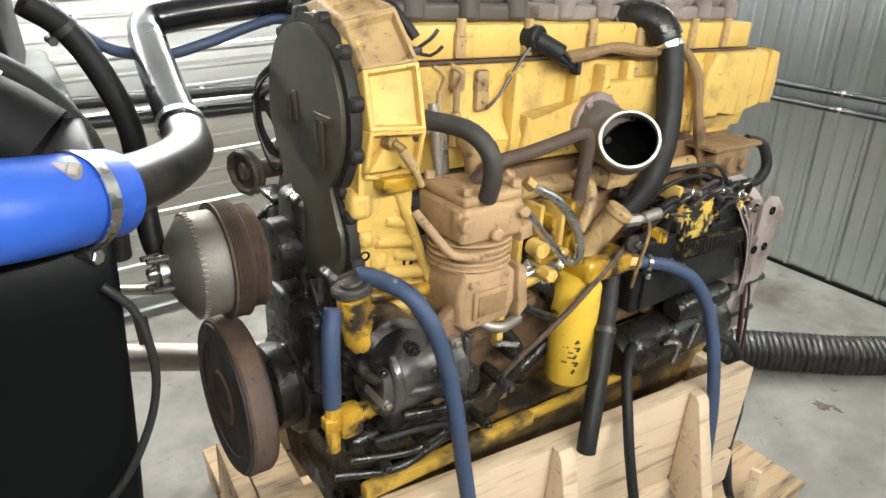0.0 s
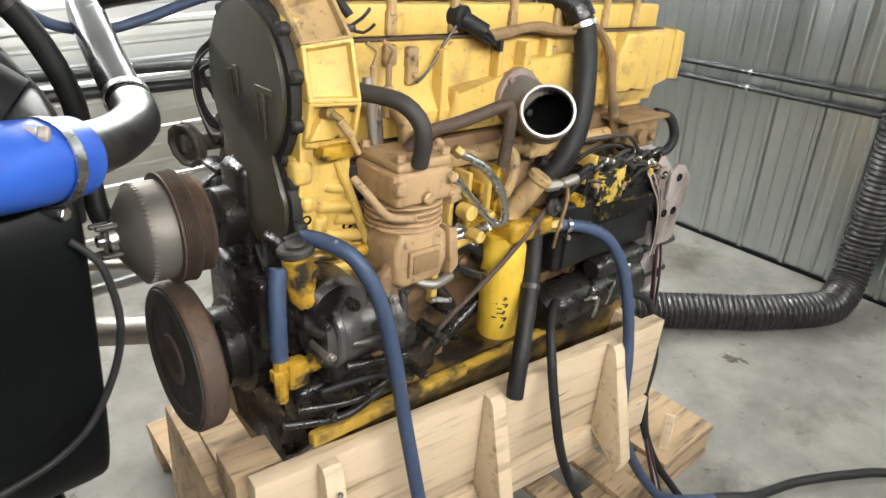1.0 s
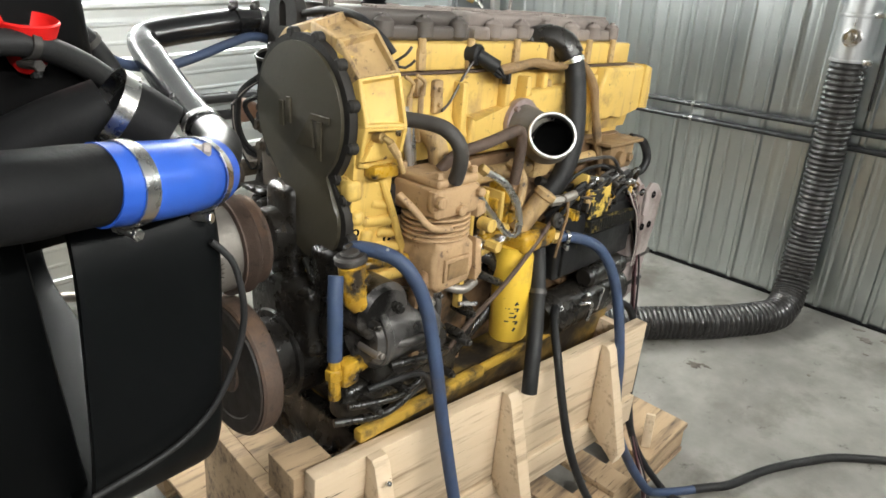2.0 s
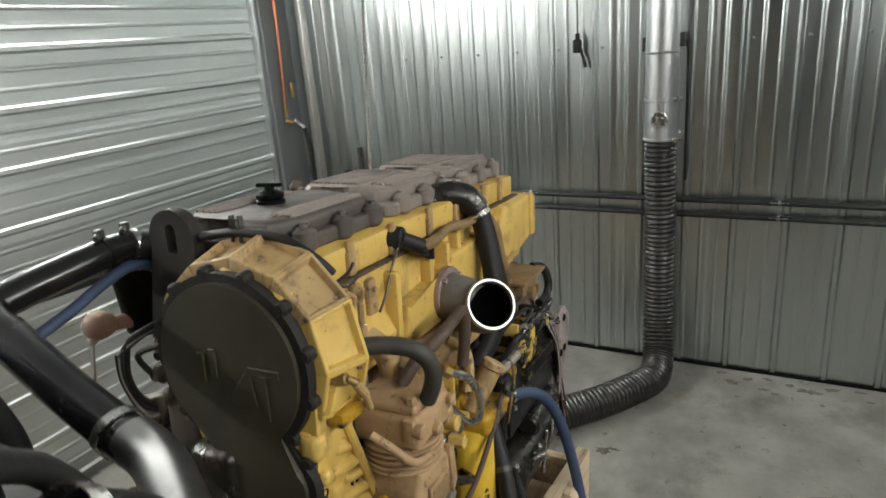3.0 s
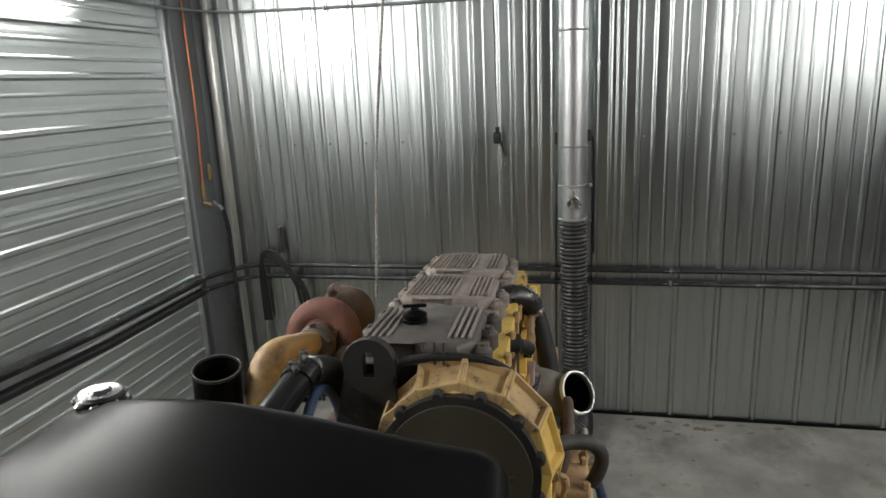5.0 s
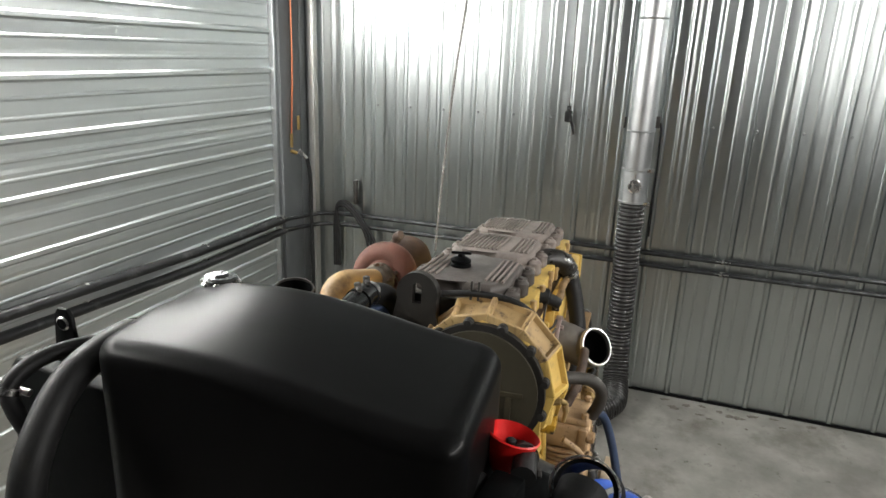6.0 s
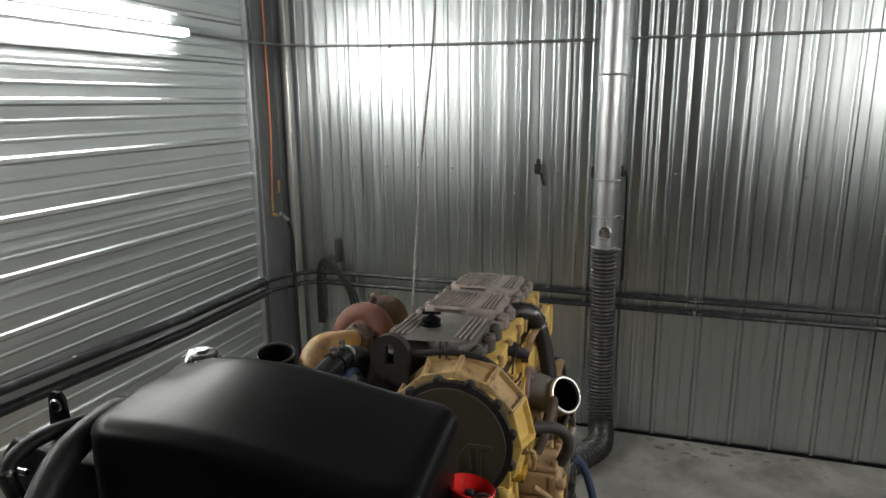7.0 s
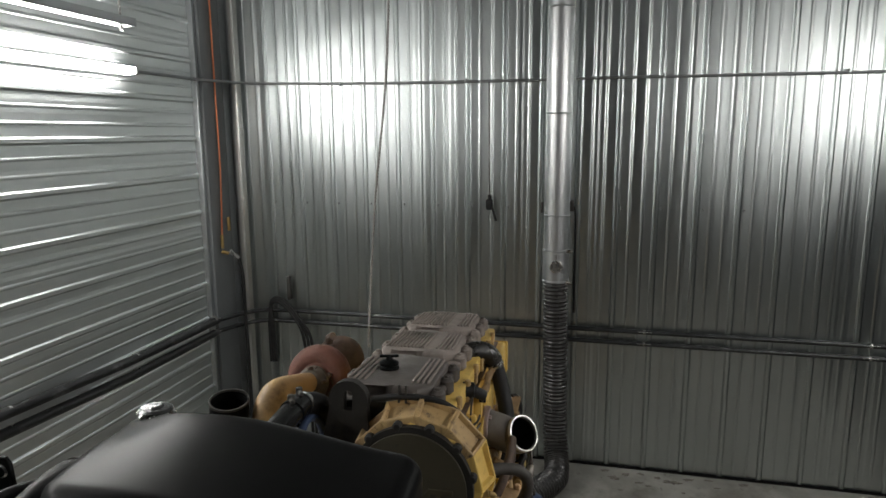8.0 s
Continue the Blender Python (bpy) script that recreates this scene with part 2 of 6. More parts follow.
RUST = material("rusty_iron", (0.10, 0.066, 0.048), 0.6, 0.15, (0.068, 0.046, 0.035), 14.0, 0.6, (0.15, 0.088, 0.052), 9.0, (0.54, 0.72), 0.3, 120.0, 0.8, speck=(0.035, 0.026, 0.02), speck_cut=(0.56, 0.68))
TURBO = material("heat_rusted_cast_iron", (0.165, 0.062, 0.042), 0.6, 0.1, (0.105, 0.046, 0.034), 16.0, 0.6, (0.06, 0.042, 0.034), 7.0, (0.5, 0.68), 0.4, 110.0, 0.8)
ELBOW = material("ochre_elbow", (0.50, 0.33, 0.15), 0.45, 0.0, (0.4, 0.255, 0.115), 8.0, 0.6, (0.13, 0.078, 0.042), 6.0, (0.5, 0.68), 0.15, 90.0, 0.55)
ALU = material("cast_aluminium", (0.42, 0.39, 0.35), 0.4, 0.85, (0.33, 0.3, 0.27), 11.0, 0.6, (0.2, 0.16, 0.12), 6.0, (0.55, 0.75), 0.2, 130.0, 0.6)
CHROME = material("dulled_chrome", (0.26, 0.26, 0.26), 0.16, 1.0, (0.1, 0.1, 0.1), 40.0, 0.5, bump=0.02)
STEEL = material("bright_steel", (0.66, 0.65, 0.63), 0.2, 1.0, (0.5, 0.49, 0.47), 15.0, 0.6, bump=0.04)
PIPE_STEEL = material("black_gloss_pipe", (0.012, 0.012, 0.0125), 0.17, 0.1, (0.008, 0.008, 0.0085), 7.0, 0.6, bump=0.04, bump_scale=40.0, rough2=0.28, spec=0.6)
WORN_PIPE = material("worn_bare_pipe", (0.13, 0.13, 0.128), 0.32, 0.8, (0.075, 0.075, 0.074), 7.0, 0.6, (0.04, 0.04, 0.04), 9.0, (0.5, 0.66), 0.05, 60.0, 0.42)
DARK_STEEL = material("dark_steel", (0.09, 0.085, 0.08), 0.38, 0.6, (0.06, 0.055, 0.05), 10.0, 0.6, bump=0.15)
BLUE_SILICONE = material("blue_silicone", (0.02, 0.085, 0.47), 0.36, 0.0, (0.026, 0.095, 0.42), 10.0, 0.5, bump=0.03, rough2=0.46, spec=0.45)
BLUE_HOSE = material("blue_rubber_hose", (0.032, 0.056, 0.12), 0.5, 0.0, (0.042, 0.062, 0.11), 18.0, 0.6, (0.05, 0.052, 0.068), 6.0, (0.52, 0.72), 0.12, 150.0, 0.68)
PINE = material("pine_board", (0.65, 0.52, 0.365), 0.6, 0.0, (0.54, 0.41, 0.265), 3.0, 0.7, (0.25, 0.17, 0.1), 3.6, (0.53, 0.7), 0.15, 60.0, 0.75, (0.7, 9, 9), speck=(0.035, 0.026, 0.018), speck_scale=9.0, speck_cut=(0.635, 0.67))
# grime of the old boards; on the front end board also its shade
PINE_OLD_SHADED = material("grimy_and_shaded_board", (0.46, 0.33, 0.20), 0.7, 0.0, (0.34, 0.23, 0.13), 3.0, 0.7, (0.13, 0.09, 0.06), 3.0, (0.5, 0.68), 0.2, 60.0, 0.85, (0.8, 8, 8), speck=(0.06, 0.043, 0.03), speck_scale=12.0, speck_cut=(0.58, 0.68))
RED = material("red_plastic", (0.75, 0.014, 0.012), 0.35, 0.0, (0.68, 0.012, 0.01), 10.0, bump=0.02)
COPPER = material("copper_line", (0.75, 0.26, 0.13), 0.3, 0.9, (0.6, 0.2, 0.1), 10.0, bump=0.03)
SPOT = material("oil_soaked_concrete", (0.035, 0.026, 0.019), 0.55, 0.0, (0.14, 0.12, 0.095), 45.0, 0.5, bump=0.1)
ROPE = material("grey_rope", (0.42, 0.4, 0.37), 0.85, 0.0, (0.16, 0.155, 0.145), 120.0, 0.4, bump=0.4, bump_scale=300.0)
WORN_MARK = material("worn_raised_print", (0.06, 0.049, 0.027), 0.45, 0.0, (0.04, 0.033, 0.02), 30.0, 0.5, bump=0.05)
LOOM_TAN = material("overpainted_loom", (0.30, 0.19, 0.085), 0.6, 0.0, (0.17, 0.105, 0.05), 16.0, 0.5, (0.07, 0.05, 0.03), 9.0, (0.52, 0.7), 0.3, 130.0, 0.8)
WIRE_PLUM = material("plum_wire", (0.12, 0.05, 0.055), 0.5, 0.0, (0.07, 0.035, 0.04), 12.0, bump=0)
WIRE_PALE = material("pale_wire", (0.42, 0.38, 0.34), 0.5, 0.0, (0.3, 0.26, 0.23), 12.0, bump=0)
PLATE_PINK = material("stained_bracket_plate", (0.42, 0.34, 0.32), 0.4, 0.6, (0.3, 0.22, 0.2), 14.0, 0.6, (0.12, 0.09, 0.08), 8.0, (0.52, 0.7), 0.1)
PAN_YELLOW = material("oil_blackened_yellow", (0.36, 0.225, 0.04), 0.35, 0.0, (0.2, 0.12, 0.03), 7.0, 0.5, (0.02, 0.016, 0.012), 3.4, (0.42, 0.56), 0.2, 60.0, 0.55, detail=8.0)
OILY_IRON = material("oil_wet_bare_iron", (0.19, 0.18, 0.17), 0.25, 0.6, (0.09, 0.086, 0.082), 14.0, 0.5, (0.012, 0.011, 0.010), 11.0, (0.48, 0.6), 0.5, 40.0, 0.4)
PINK_CAST = material("pinkish_dusty_casting", (0.27, 0.17, 0.13), 0.6, 0.0, (0.19, 0.12, 0.09), 14.0, 0.6, (0.07, 0.05, 0.04), 8.0, (0.54, 0.7), 0.2, 100.0, 0.75)
DUST_CAST = material("pinkish_grey_cast_iron", (0.4, 0.345, 0.325), 0.5, 0.2, (0.3, 0.25, 0.235), 9.0, 0.6, (0.14, 0.105, 0.09), 6.0, (0.54, 0.72), 0.2, 100.0, 0.7)
DARK_RUST = material("oil_dark_rust", (0.045, 0.032, 0.024), 0.5, 0.0, (0.028, 0.021, 0.017), 10.0, 0.6, (0.015, 0.012, 0.010), 7.0, (0.52, 0.7), 0.15, 90.0, 0.7)
GRIME = material("brown_grime_on_iron", (0.105, 0.083, 0.06), 0.55, 0.0, (0.06, 0.048, 0.036), 12.0, 0.6, (0.022, 0.019, 0.016), 9.0, (0.5, 0.66), 0.3, 90.0, 0.75, detail=9.0, speck=(0.17, 0.135, 0.095), speck_cut=(0.62, 0.7))
PIPE_DULL = material("dull_dark_steel_pipe", (0.05, 0.051, 0.053), 0.3, 0.6, (0.03, 0.031, 0.032), 6.0, 0.6, (0.13, 0.13, 0.13), 8.0, (0.56, 0.74), 0.05, 40.0, 0.42)
PAN_STRIP = material("oily_yellow_flange", (0.52, 0.33, 0.045), 0.35, 0.0, (0.4, 0.24, 0.04), 7.0, 0.5, (0.05, 0.035, 0.02), 8.0, (0.47, 0.6), 0.1, 60.0, 0.55, detail=8.0)
ECM_FIN = material("black_fins_with_overspray", (0.012, 0.012, 0.011), 0.4, 0.0, (0.02, 0.019, 0.016), 14.0, 0.5, (0.2, 0.15, 0.045), 30.0, (0.55, 0.66), 0.1, spec=0.3)
ECM_SPATTER = material("black_casing_with_yellow_overspray", (0.008, 0.0082, 0.0085), 0.35, 0.0, (0.015, 0.015, 0.015), 8.0, 0.5, (0.6, 0.42, 0.08), 22.0, (0.5, 0.54), 0.1, 40.0, 0.5, spec=0.4)
ECM_BODY = material("oily_black_casing", (0.008, 0.0082, 0.0085), 0.26, 0.0, (0.015, 0.015, 0.015), 8.0, 0.5, (0.16, 0.12, 0.035), 22.0, (0.68, 0.74), 0.25, 40.0, 0.5, spec=0.4)
MATTE_RUBBER = material("matte_black_rubber", (0.0065, 0.0065, 0.007), 0.55, 0.0, (0.011, 0.011, 0.011), 12.0, 0.6, (0.035, 0.03, 0.026), 8.0, (0.62, 0.8), 0.12, 120.0, 0.7, spec=0.12)
LABEL_INK = material("dark_print", (0.03, 0.03, 0.03), 0.6, bump=0)
FILTER_YELLOW = material("filter_yellow", (0.76, 0.50, 0.05), 0.32, 0.0, (0.70, 0.46, 0.05), 4.0, 0.5, (0.5, 0.32, 0.06), 9.0, (0.62, 0.75), 0.03, 40.0, 0.45, speck=(0.16, 0.1, 0.03), speck_cut=(0.66, 0.72))
GOLD_PRINT = material("yellow_print", (0.40, 0.29, 0.07), 0.6, 0.0, (0.12, 0.09, 0.03), 40.0, 0.4, bump=0)
BRASS = material("brass_fitting", (0.40, 0.28, 0.10), 0.45, 0.6, (0.25, 0.17, 0.07), 22.0, bump=0.15, rough2=0.65)
GREY_CAST = material("grey_fan_hub", (0.22, 0.205, 0.18), 0.5, 0.55, (0.17, 0.15, 0.13), 10.0, 0.6, (0.1, 0.075, 0.055), 6.0, (0.52, 0.72), 0.15, 110.0, 0.66)
RING_STEEL = material("worn_bright_rim", (0.72, 0.71, 0.68), 0.34, 0.9, (0.62, 0.61, 0.58), 6.0, 0.6, bump=0, rough2=0.42)
BLACK_IRON = material("dull_black_iron", (0.016, 0.015, 0.014), 0.5, 0.0, (0.03, 0.027, 0.023), 9.0, 0.6, (0.06, 0.05, 0.04), 7.0, (0.58, 0.76), 0.2, 110.0, 0.7, spec=0.3)
COLUMN_GREY = material("slate_grey_column_paint", (0.15, 0.16, 0.165), 0.42, 0.0, (0.12, 0.127, 0.13), 3.0, 0.7, bump=0.04)
# for the walls out of view; dark so that little light comes back
UNSEEN_WALL = material("unseen_wall_dark", (0.06, 0.062, 0.065), 0.6, bump=0.05)
GLOW = glowing("tube_glow", (1.0, 0.99, 0.95), TUBE_POWER)
WHITE_PLASTIC = material("white_plastic", (0.72, 0.72, 0.70), 0.45, bump=0.02)
UNSEEN_CEILING = material("unseen_ceiling_grey", (0.26, 0.265, 0.27), 0.5, 0.3, (0.2, 0.205, 0.21), 4.0, bump=0.05)

# ---- the shed ----
floor = part("floor", box((X0 - 0.2, Y0 - 0.2, -0.15), (X1 + 0.2, Y1 + 0.2, 0), 0), CONCRETE)
tagged(floor, "grey concrete floor with dark oil spots", "floor", kind="structure")
# closes the shed out of view; its grey sets the fill from above
ceiling = part("ceiling", box((X0 - 0.2, Y0 - 0.2, TOP), (X1 + 0.2, Y1 + 0.2, TOP + 0.1), 0), UNSEEN_CEILING)
tagged(ceiling, "unseen ceiling, greyed to hold back fill light", "ceiling", kind="structure")


SHEET_WOBBLE = 0.0013


def sheet(width, height, pitch, offset, upright=True, seed=0, rise=0.012, bead=1.0):
    """One profiled sheet in the x-z plane, ribs standing out towards -y; narrow main ribs and low beads between them."""
    rnd = random.Random(seed)
    prof = []
    k = math.floor(-offset / pitch) - 1
    while True:
        c = offset + k * pitch
        k += 1
        if c - pitch > width:
            break
        prof += [(c - 0.021, 0), (c - 0.017, -0.24 * rise), (c - 0.011, -0.92 * rise), (c - 0.008, -rise), (c + 0.008, -rise), (c + 0.011, -0.92 * rise), (c + 0.017, -0.24 * rise), (c + 0.021, 0)]
        for f in (0.335, 0.665):
            q, d = c + f * pitch, bead * 0.0026 * rnd.uniform(0.7, 1.3)
            e = rnd.uniform(-SHEET_WOBBLE, SHEET_WOBBLE)
            prof += [(q - 0.035, e), (q - 0.011, e), (q - 0.004, e - d), (q + 0.004, e - d), (q + 0.011, e), (q + 0.03, e + rnd.uniform(-SHEET_WOBBLE, SHEET_WOBBLE))]
    prof = [p for p in prof if 0.0005 < p[0] < width - 0.0005]
    prof = [(0, prof[0][1])] + prof + [(width, prof[-1][1])]
    bm = bmesh.new()
    a, b = [], []
    for u, d in prof:
        a.append(bm.verts.new((u, d, 0) if upright else (0, d, u)))
        b.append(bm.verts.new((u, d, height) if upright else (height, d, u)))
    for i in range(len(prof) - 1):
        bm.faces.new((a[i], a[i + 1], b[i + 1], b[i]))
    ext = bmesh.ops.extrude_face_region(bm, geom=bm.faces[:])
    for v in ext["geom"]:
        if isinstance(v, bmesh.types.BMVert):
            v.co.y += 0.0012
    return bm


def metal_wall(name, label, core, start, turn, length, pitch, first, upright, mat):
    wall = tagged(part(name, box(*core, 0), ZINC_TRIM), label, "wall", kind="structure")
    if upright:
        run, seam = 0.0, 5 * pitch
        edge = first - pitch / 2 + seam
        while run < length - 1e-6:
            end = min(edge, length)
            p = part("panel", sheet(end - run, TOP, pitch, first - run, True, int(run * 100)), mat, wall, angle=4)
            p.matrix_world = Matrix.Translation(start) @ Matrix.Rotation(turn, 4, "Z") @ Matrix.Translation((run, 0, 0))
            run, edge = end, edge + seam
    else:
        run, seam = 0.0, 5 * pitch
        edge = first - pitch / 2 + seam
        while run < TOP - 1e-6:
            end = min(edge, TOP)
            p = part("panel", sheet(end - run, length, pitch, first - run, False, int(run * 100), 0.011, 1.3), mat, wall, angle=4)
            p.matrix_world = Matrix.Translation(start) @ Matrix.Rotation(turn, 4, "Z") @ Matrix.Translation((0, 0, run))
            run, edge = end, edge + seam
    return wall


half = math.pi / 2
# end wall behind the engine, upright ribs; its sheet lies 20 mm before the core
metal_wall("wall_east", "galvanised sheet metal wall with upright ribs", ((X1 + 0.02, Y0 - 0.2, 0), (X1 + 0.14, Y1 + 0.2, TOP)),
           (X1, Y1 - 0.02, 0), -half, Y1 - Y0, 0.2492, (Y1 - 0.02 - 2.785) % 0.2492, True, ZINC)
# wall with ribs lying lengthwise
metal_wall("wall_north", "galvanised sheet metal wall with ribs lying lengthwise", ((X0 - 0.2, Y1 + 0.02, 0), (X1 + 0.02, Y1 + 0.14, TOP)),
           (X0, Y1, 0), 0, 3.6 - X0, 0.257, 1.279 % 0.257, False, ZINC_FLAT)
# added walls out of view, darkened to keep metal and tank reflections dim
tagged(part("wall_south", box((X0 - 0.2, Y0 - 0.14, 0), (X1 + 0.02, Y0 - 0.02, TOP), 0), UNSEEN_WALL), "unseen side wall, set dark to dim its reflections", "wall", kind="structure")
tagged(part("wall_west", box((X0 - 0.14, Y0 - 0.02, 0), (X0 - 0.02, Y1 + 0.02, TOP), 0), UNSEEN_WALL), "unseen end wall, set dark for the unlit end of the shed", "wall", kind="structure")

# added black strip in place of the dark seam under the sheets
tagged(part("baseboard", box((X1 - 0.018, Y0, 0.0), (X1 + 0.018, Y1 - 0.13, 0.016), 0.002), RECESS_BLACK), "dark strip standing in for the seam at the foot of the sheet wall", "baseboard", kind="structure")

# corner column and its flashings
column = thing("column", "grey steel corner column with bright edge flashing", "column", kind="structure")
part("post", box((3.632, Y1 - 0.062, 0), (3.885, Y1 + 0.018, TOP), 0.004), COLUMN_GREY, column)
part("edge_strip", box((3.598, Y1 - 0.04, 0), (3.63, Y1 + 0.005, TOP), 0.003), ZINC_TRIM, column)
part("flashing", prism([(3.887, Y1 - 0.035), (4.003, Y1 - 0.035), (4.003, Y1 - 0.115), (3.988, Y1 - 0.115), (3.988, Y1 - 0.05), (3.887, Y1 - 0.05)], 0, TOP, "z", 0.001), ZINC_TRIM, column)
part("bright_strip", box((3.9, Y1 - 0.16, 0), (3.965, Y1 - 0.118, TOP), 0.004), RING_STEEL, column, "bright bare corner strip")


def tube_light(x0, y, z, length, out):
    """A batten with a glowing tube; out is the side to which it faces."""
    t = thing("tube_light", "white batten lamp with a glowing tube on the wall", "lamp", Matrix.Translation((x0, y, z)), "tube lights on the walls")
    part("housing", box((0, -0.02, -0.028), (length, 0.02, 0.028), 0.005, 2, Matrix.Translation((0, -out * 0.02, 0))), WHITE_PLASTIC, t)
    part("tube", cyl((0.02, out * 0.024, 0), (length - 0.02, out * 0.024, 0), 0.021, 16, 0.006), GLOW, t)
    for x in (0.0, length - 0.02):
        part("end_cap", box((x, -0.022, -0.022), (x + 0.02, 0.022, 0.022), 0.004, 2, Matrix.Translation((0, out * 0.024, 0))), WHITE_PLASTIC, t)
    return t


for x in (-0.95, 0.4, 1.75):
    tube_light(x, Y1 - 0.04, 2.7, 1.22, -1)
    tube_light(x, Y0 + 0.04, 2.7, 1.22, 1)
# ---- the engine; its own axes: x to the rear, y to the exhaust side, z up, origin in the middle of the round front cover ----
ENGINE = Matrix.Translation((0.957, 0.822, 1.495)) @ Matrix.Rotation(radians(2.6), 4, "Z") @ Matrix.Rotation(radians(4.4), 4, "Y") @ Matrix.Diagonal((1.07, 1, 1, 1))
engine = thing("diesel_engine", "dirty yellow six-cylinder diesel engine on a wooden cradle", "engine", ENGINE)


def arc(cx, cz, r, a0, a1, n):
    return [(cx + r * math.cos(radians(a0 + (a1 - a0) * k / n)), cz + r * math.sin(radians(a0 + (a1 - a0) * k / n))) for k in range(n + 1)]


def mirror_y(outline):
    return [(-h, z) for h, z in outline]


# front cover: a round upper part running into a smaller lower one (h = -y, as seen from the front)
def cover_outline(g):
    return mirror_y(arc(0.004, 0.0, 0.15 + g, -50, 230, 40) + arc(0.048, -0.2, 0.1 + g, 152, 385, 26))


cover = part("front_cover", prism(cover_outline(-0.012), -0.0165, 0.0, "x", 0.005, 2), COVER_BROWN, engine, "round front cover caked in brown grime")
part("rim", prism(cover_outline(0.003), -0.009, 0.009, "x", 0.005, 2), BLACK_IRON, cover, "black oily cover rim")
mark = [prism(mirror_y([(0.0, -0.06), (0.052, 0.012), (0.062, -0.055)]), -0.0185, -0.016, "x", 0.001, 1)]
for h, z, w, k in ((-0.045, 0.02, 0.007, 0.05), (-0.02, 0.03, 0.007, 0.05), (0.078, -0.002, 0.007, 0.075)):
    mark.append(box((-0.0195, -h - w, z - k), (-0.016, -h + w, z), 0.001, 1))
mark.append(box((-0.0195, -0.11, -0.002), (-0.016, -0.052, 0.01), 0.001, 1))
part("raised_mark", join(*mark), WORN_MARK, cover)
for a in (-45, -15.5, 14, 43.5, 73, 102.5, 132, 161.5, 191, 220):
    h, z = 0.004 + 0.153 * math.cos(radians(a)), 0.153 * math.sin(radians(a))
    part("bolt", cyl((0.012, -h, z), (-0.0098, -h, z), 0.012, 16, 0.004), BLACK_IRON, cover)
for h, z in ((0.135, -0.145), (0.152, -0.22), (0.105, -0.295), (-0.035, -0.27), (-0.06, -0.15)):
    part("bolt", cyl((0.012, -h, z), (-0.0098, -h, z), 0.012, 16, 0.004), BLACK_IRON, cover)

# gear housing behind the cover: a faceted shell with a sunk pocket in each facet
HOUSE = (0.004, 0.0)


def shell_point(ang, r, x):
    return Vector((x, -(HOUSE[0] + r * math.cos(radians(ang))), HOUSE[1] + r * math.sin(radians(ang))))


housing = part("gear_housing", join(prism(mirror_y([(-0.1, -0.14), (-0.157, 0.0), (-0.11, 0.11), (0.0, 0.157), (0.11, 0.12), (0.155, 0.0), (0.15, -0.1), (0.13, -0.38), (-0.03, -0.38)]), 0.006, 0.1, "x", 0.004, 1)),
                            YELLOW, engine, "yellow painted gear housing with sunk cast pockets")
FACETS = (-27, 0, 30, 59, 88, 117, 146, 176)
for k, (a0, a1) in enumerate(zip(FACETS, FACETS[1:])):
    f = bmesh.new()
    r0, r1 = 0.173, 0.196 if k < 5 else 0.183
    q = [shell_point(a0, r0, 0.01), shell_point(a1, r0, 0.01), shell_point(a1, r1, 0.09), shell_point(a0, r1, 0.09)]
    low_q = [shell_point(a0, 0.13, 0.01), shell_point(a1, 0.13, 0.01), shell_point(a1, 0.13, 0.1), shell_point(a0, 0.13, 0.1)]
    v = [f.verts.new(p) for p in q]
    w = [f.verts.new(p) for p in low_q]
    top = f.faces.new(v)
    f.faces.new(w)
    for i in range(4):
        f.faces.new((v[i], v[(i + 1) % 4], w[(i + 1) % 4], w[i]))
    bmesh.ops.recalc_face_normals(f, faces=f.faces)
    ins = bmesh.ops.inset_individual(f, faces=[top], thickness=0.01, depth=0)
    bmesh.ops.inset_individual(f, faces=[top], thickness=0.004, depth=-0.014)
    bmesh.ops.bevel(f, geom=[e for e in f.edges if e.calc_length() > 0.02], offset=0.0025, segments=2, affect="EDGES", profile=0.5)
    part("facet", f, YELLOW if k < 2 else YELLOW_DUST, housing)
part("side_pad", join(box((0.03, -0.182, -0.1), (0.09, -0.14, -0.075), 0.006)), OILED_YELLOW, housing)
# lower flank with cast knobs, bordered by a rail
flank = part("lower_flank", prism([(0.0, -0.1), (0.078, -0.1), (0.165, -0.35), (0.165, -0.385), (0.0, -0.385)], -0.14, 0.0, "y", 0.006, 2), YELLOW, housing)
part("rail", tube([(0.07, -0.15, -0.098), (0.104, -0.152, -0.19), (0.134, -0.153, -0.275), (0.164, -0.153, -0.36)], 0.0085, 10), YELLOW, flank)
for x0, x1, z, r in ((0.033, 0.074, -0.108, 0.01), (0.053, 0.093, -0.165, 0.011), (0.036, 0.106, -0.2, 0.013), (0.074, 0.118, -0.231, 0.011), (0.05, 0.13, -0.262, 0.013), (0.09, 0.142, -0.295, 0.011), (0.06, 0.154, -0.33, 0.013)):
    part("bar", cyl((x0, -0.138, z + 0.006), (x1, -0.142, z - 0.004), r, 14, 0.005), YELLOW, flank)
for x, z, w, d in ((0.012, -0.125, 0.018, 0.016), (0.02, -0.182, 0.013, 0.018), (0.075, -0.133, 0.016, 0.008), (0.045, -0.228, 0.014, 0.014), (0.012, -0.25, 0.012, 0.012), (0.05, -0.3, 0.016, 0.01), (0.02, -0.315, 0.014, 0.016)):
    part("knob", box((x - w, -0.14 - d, z - w * 1.2), (x + w, -0.12, z + w * 1.2), min(0.9 * w, 0.011), 3), YELLOW, flank)
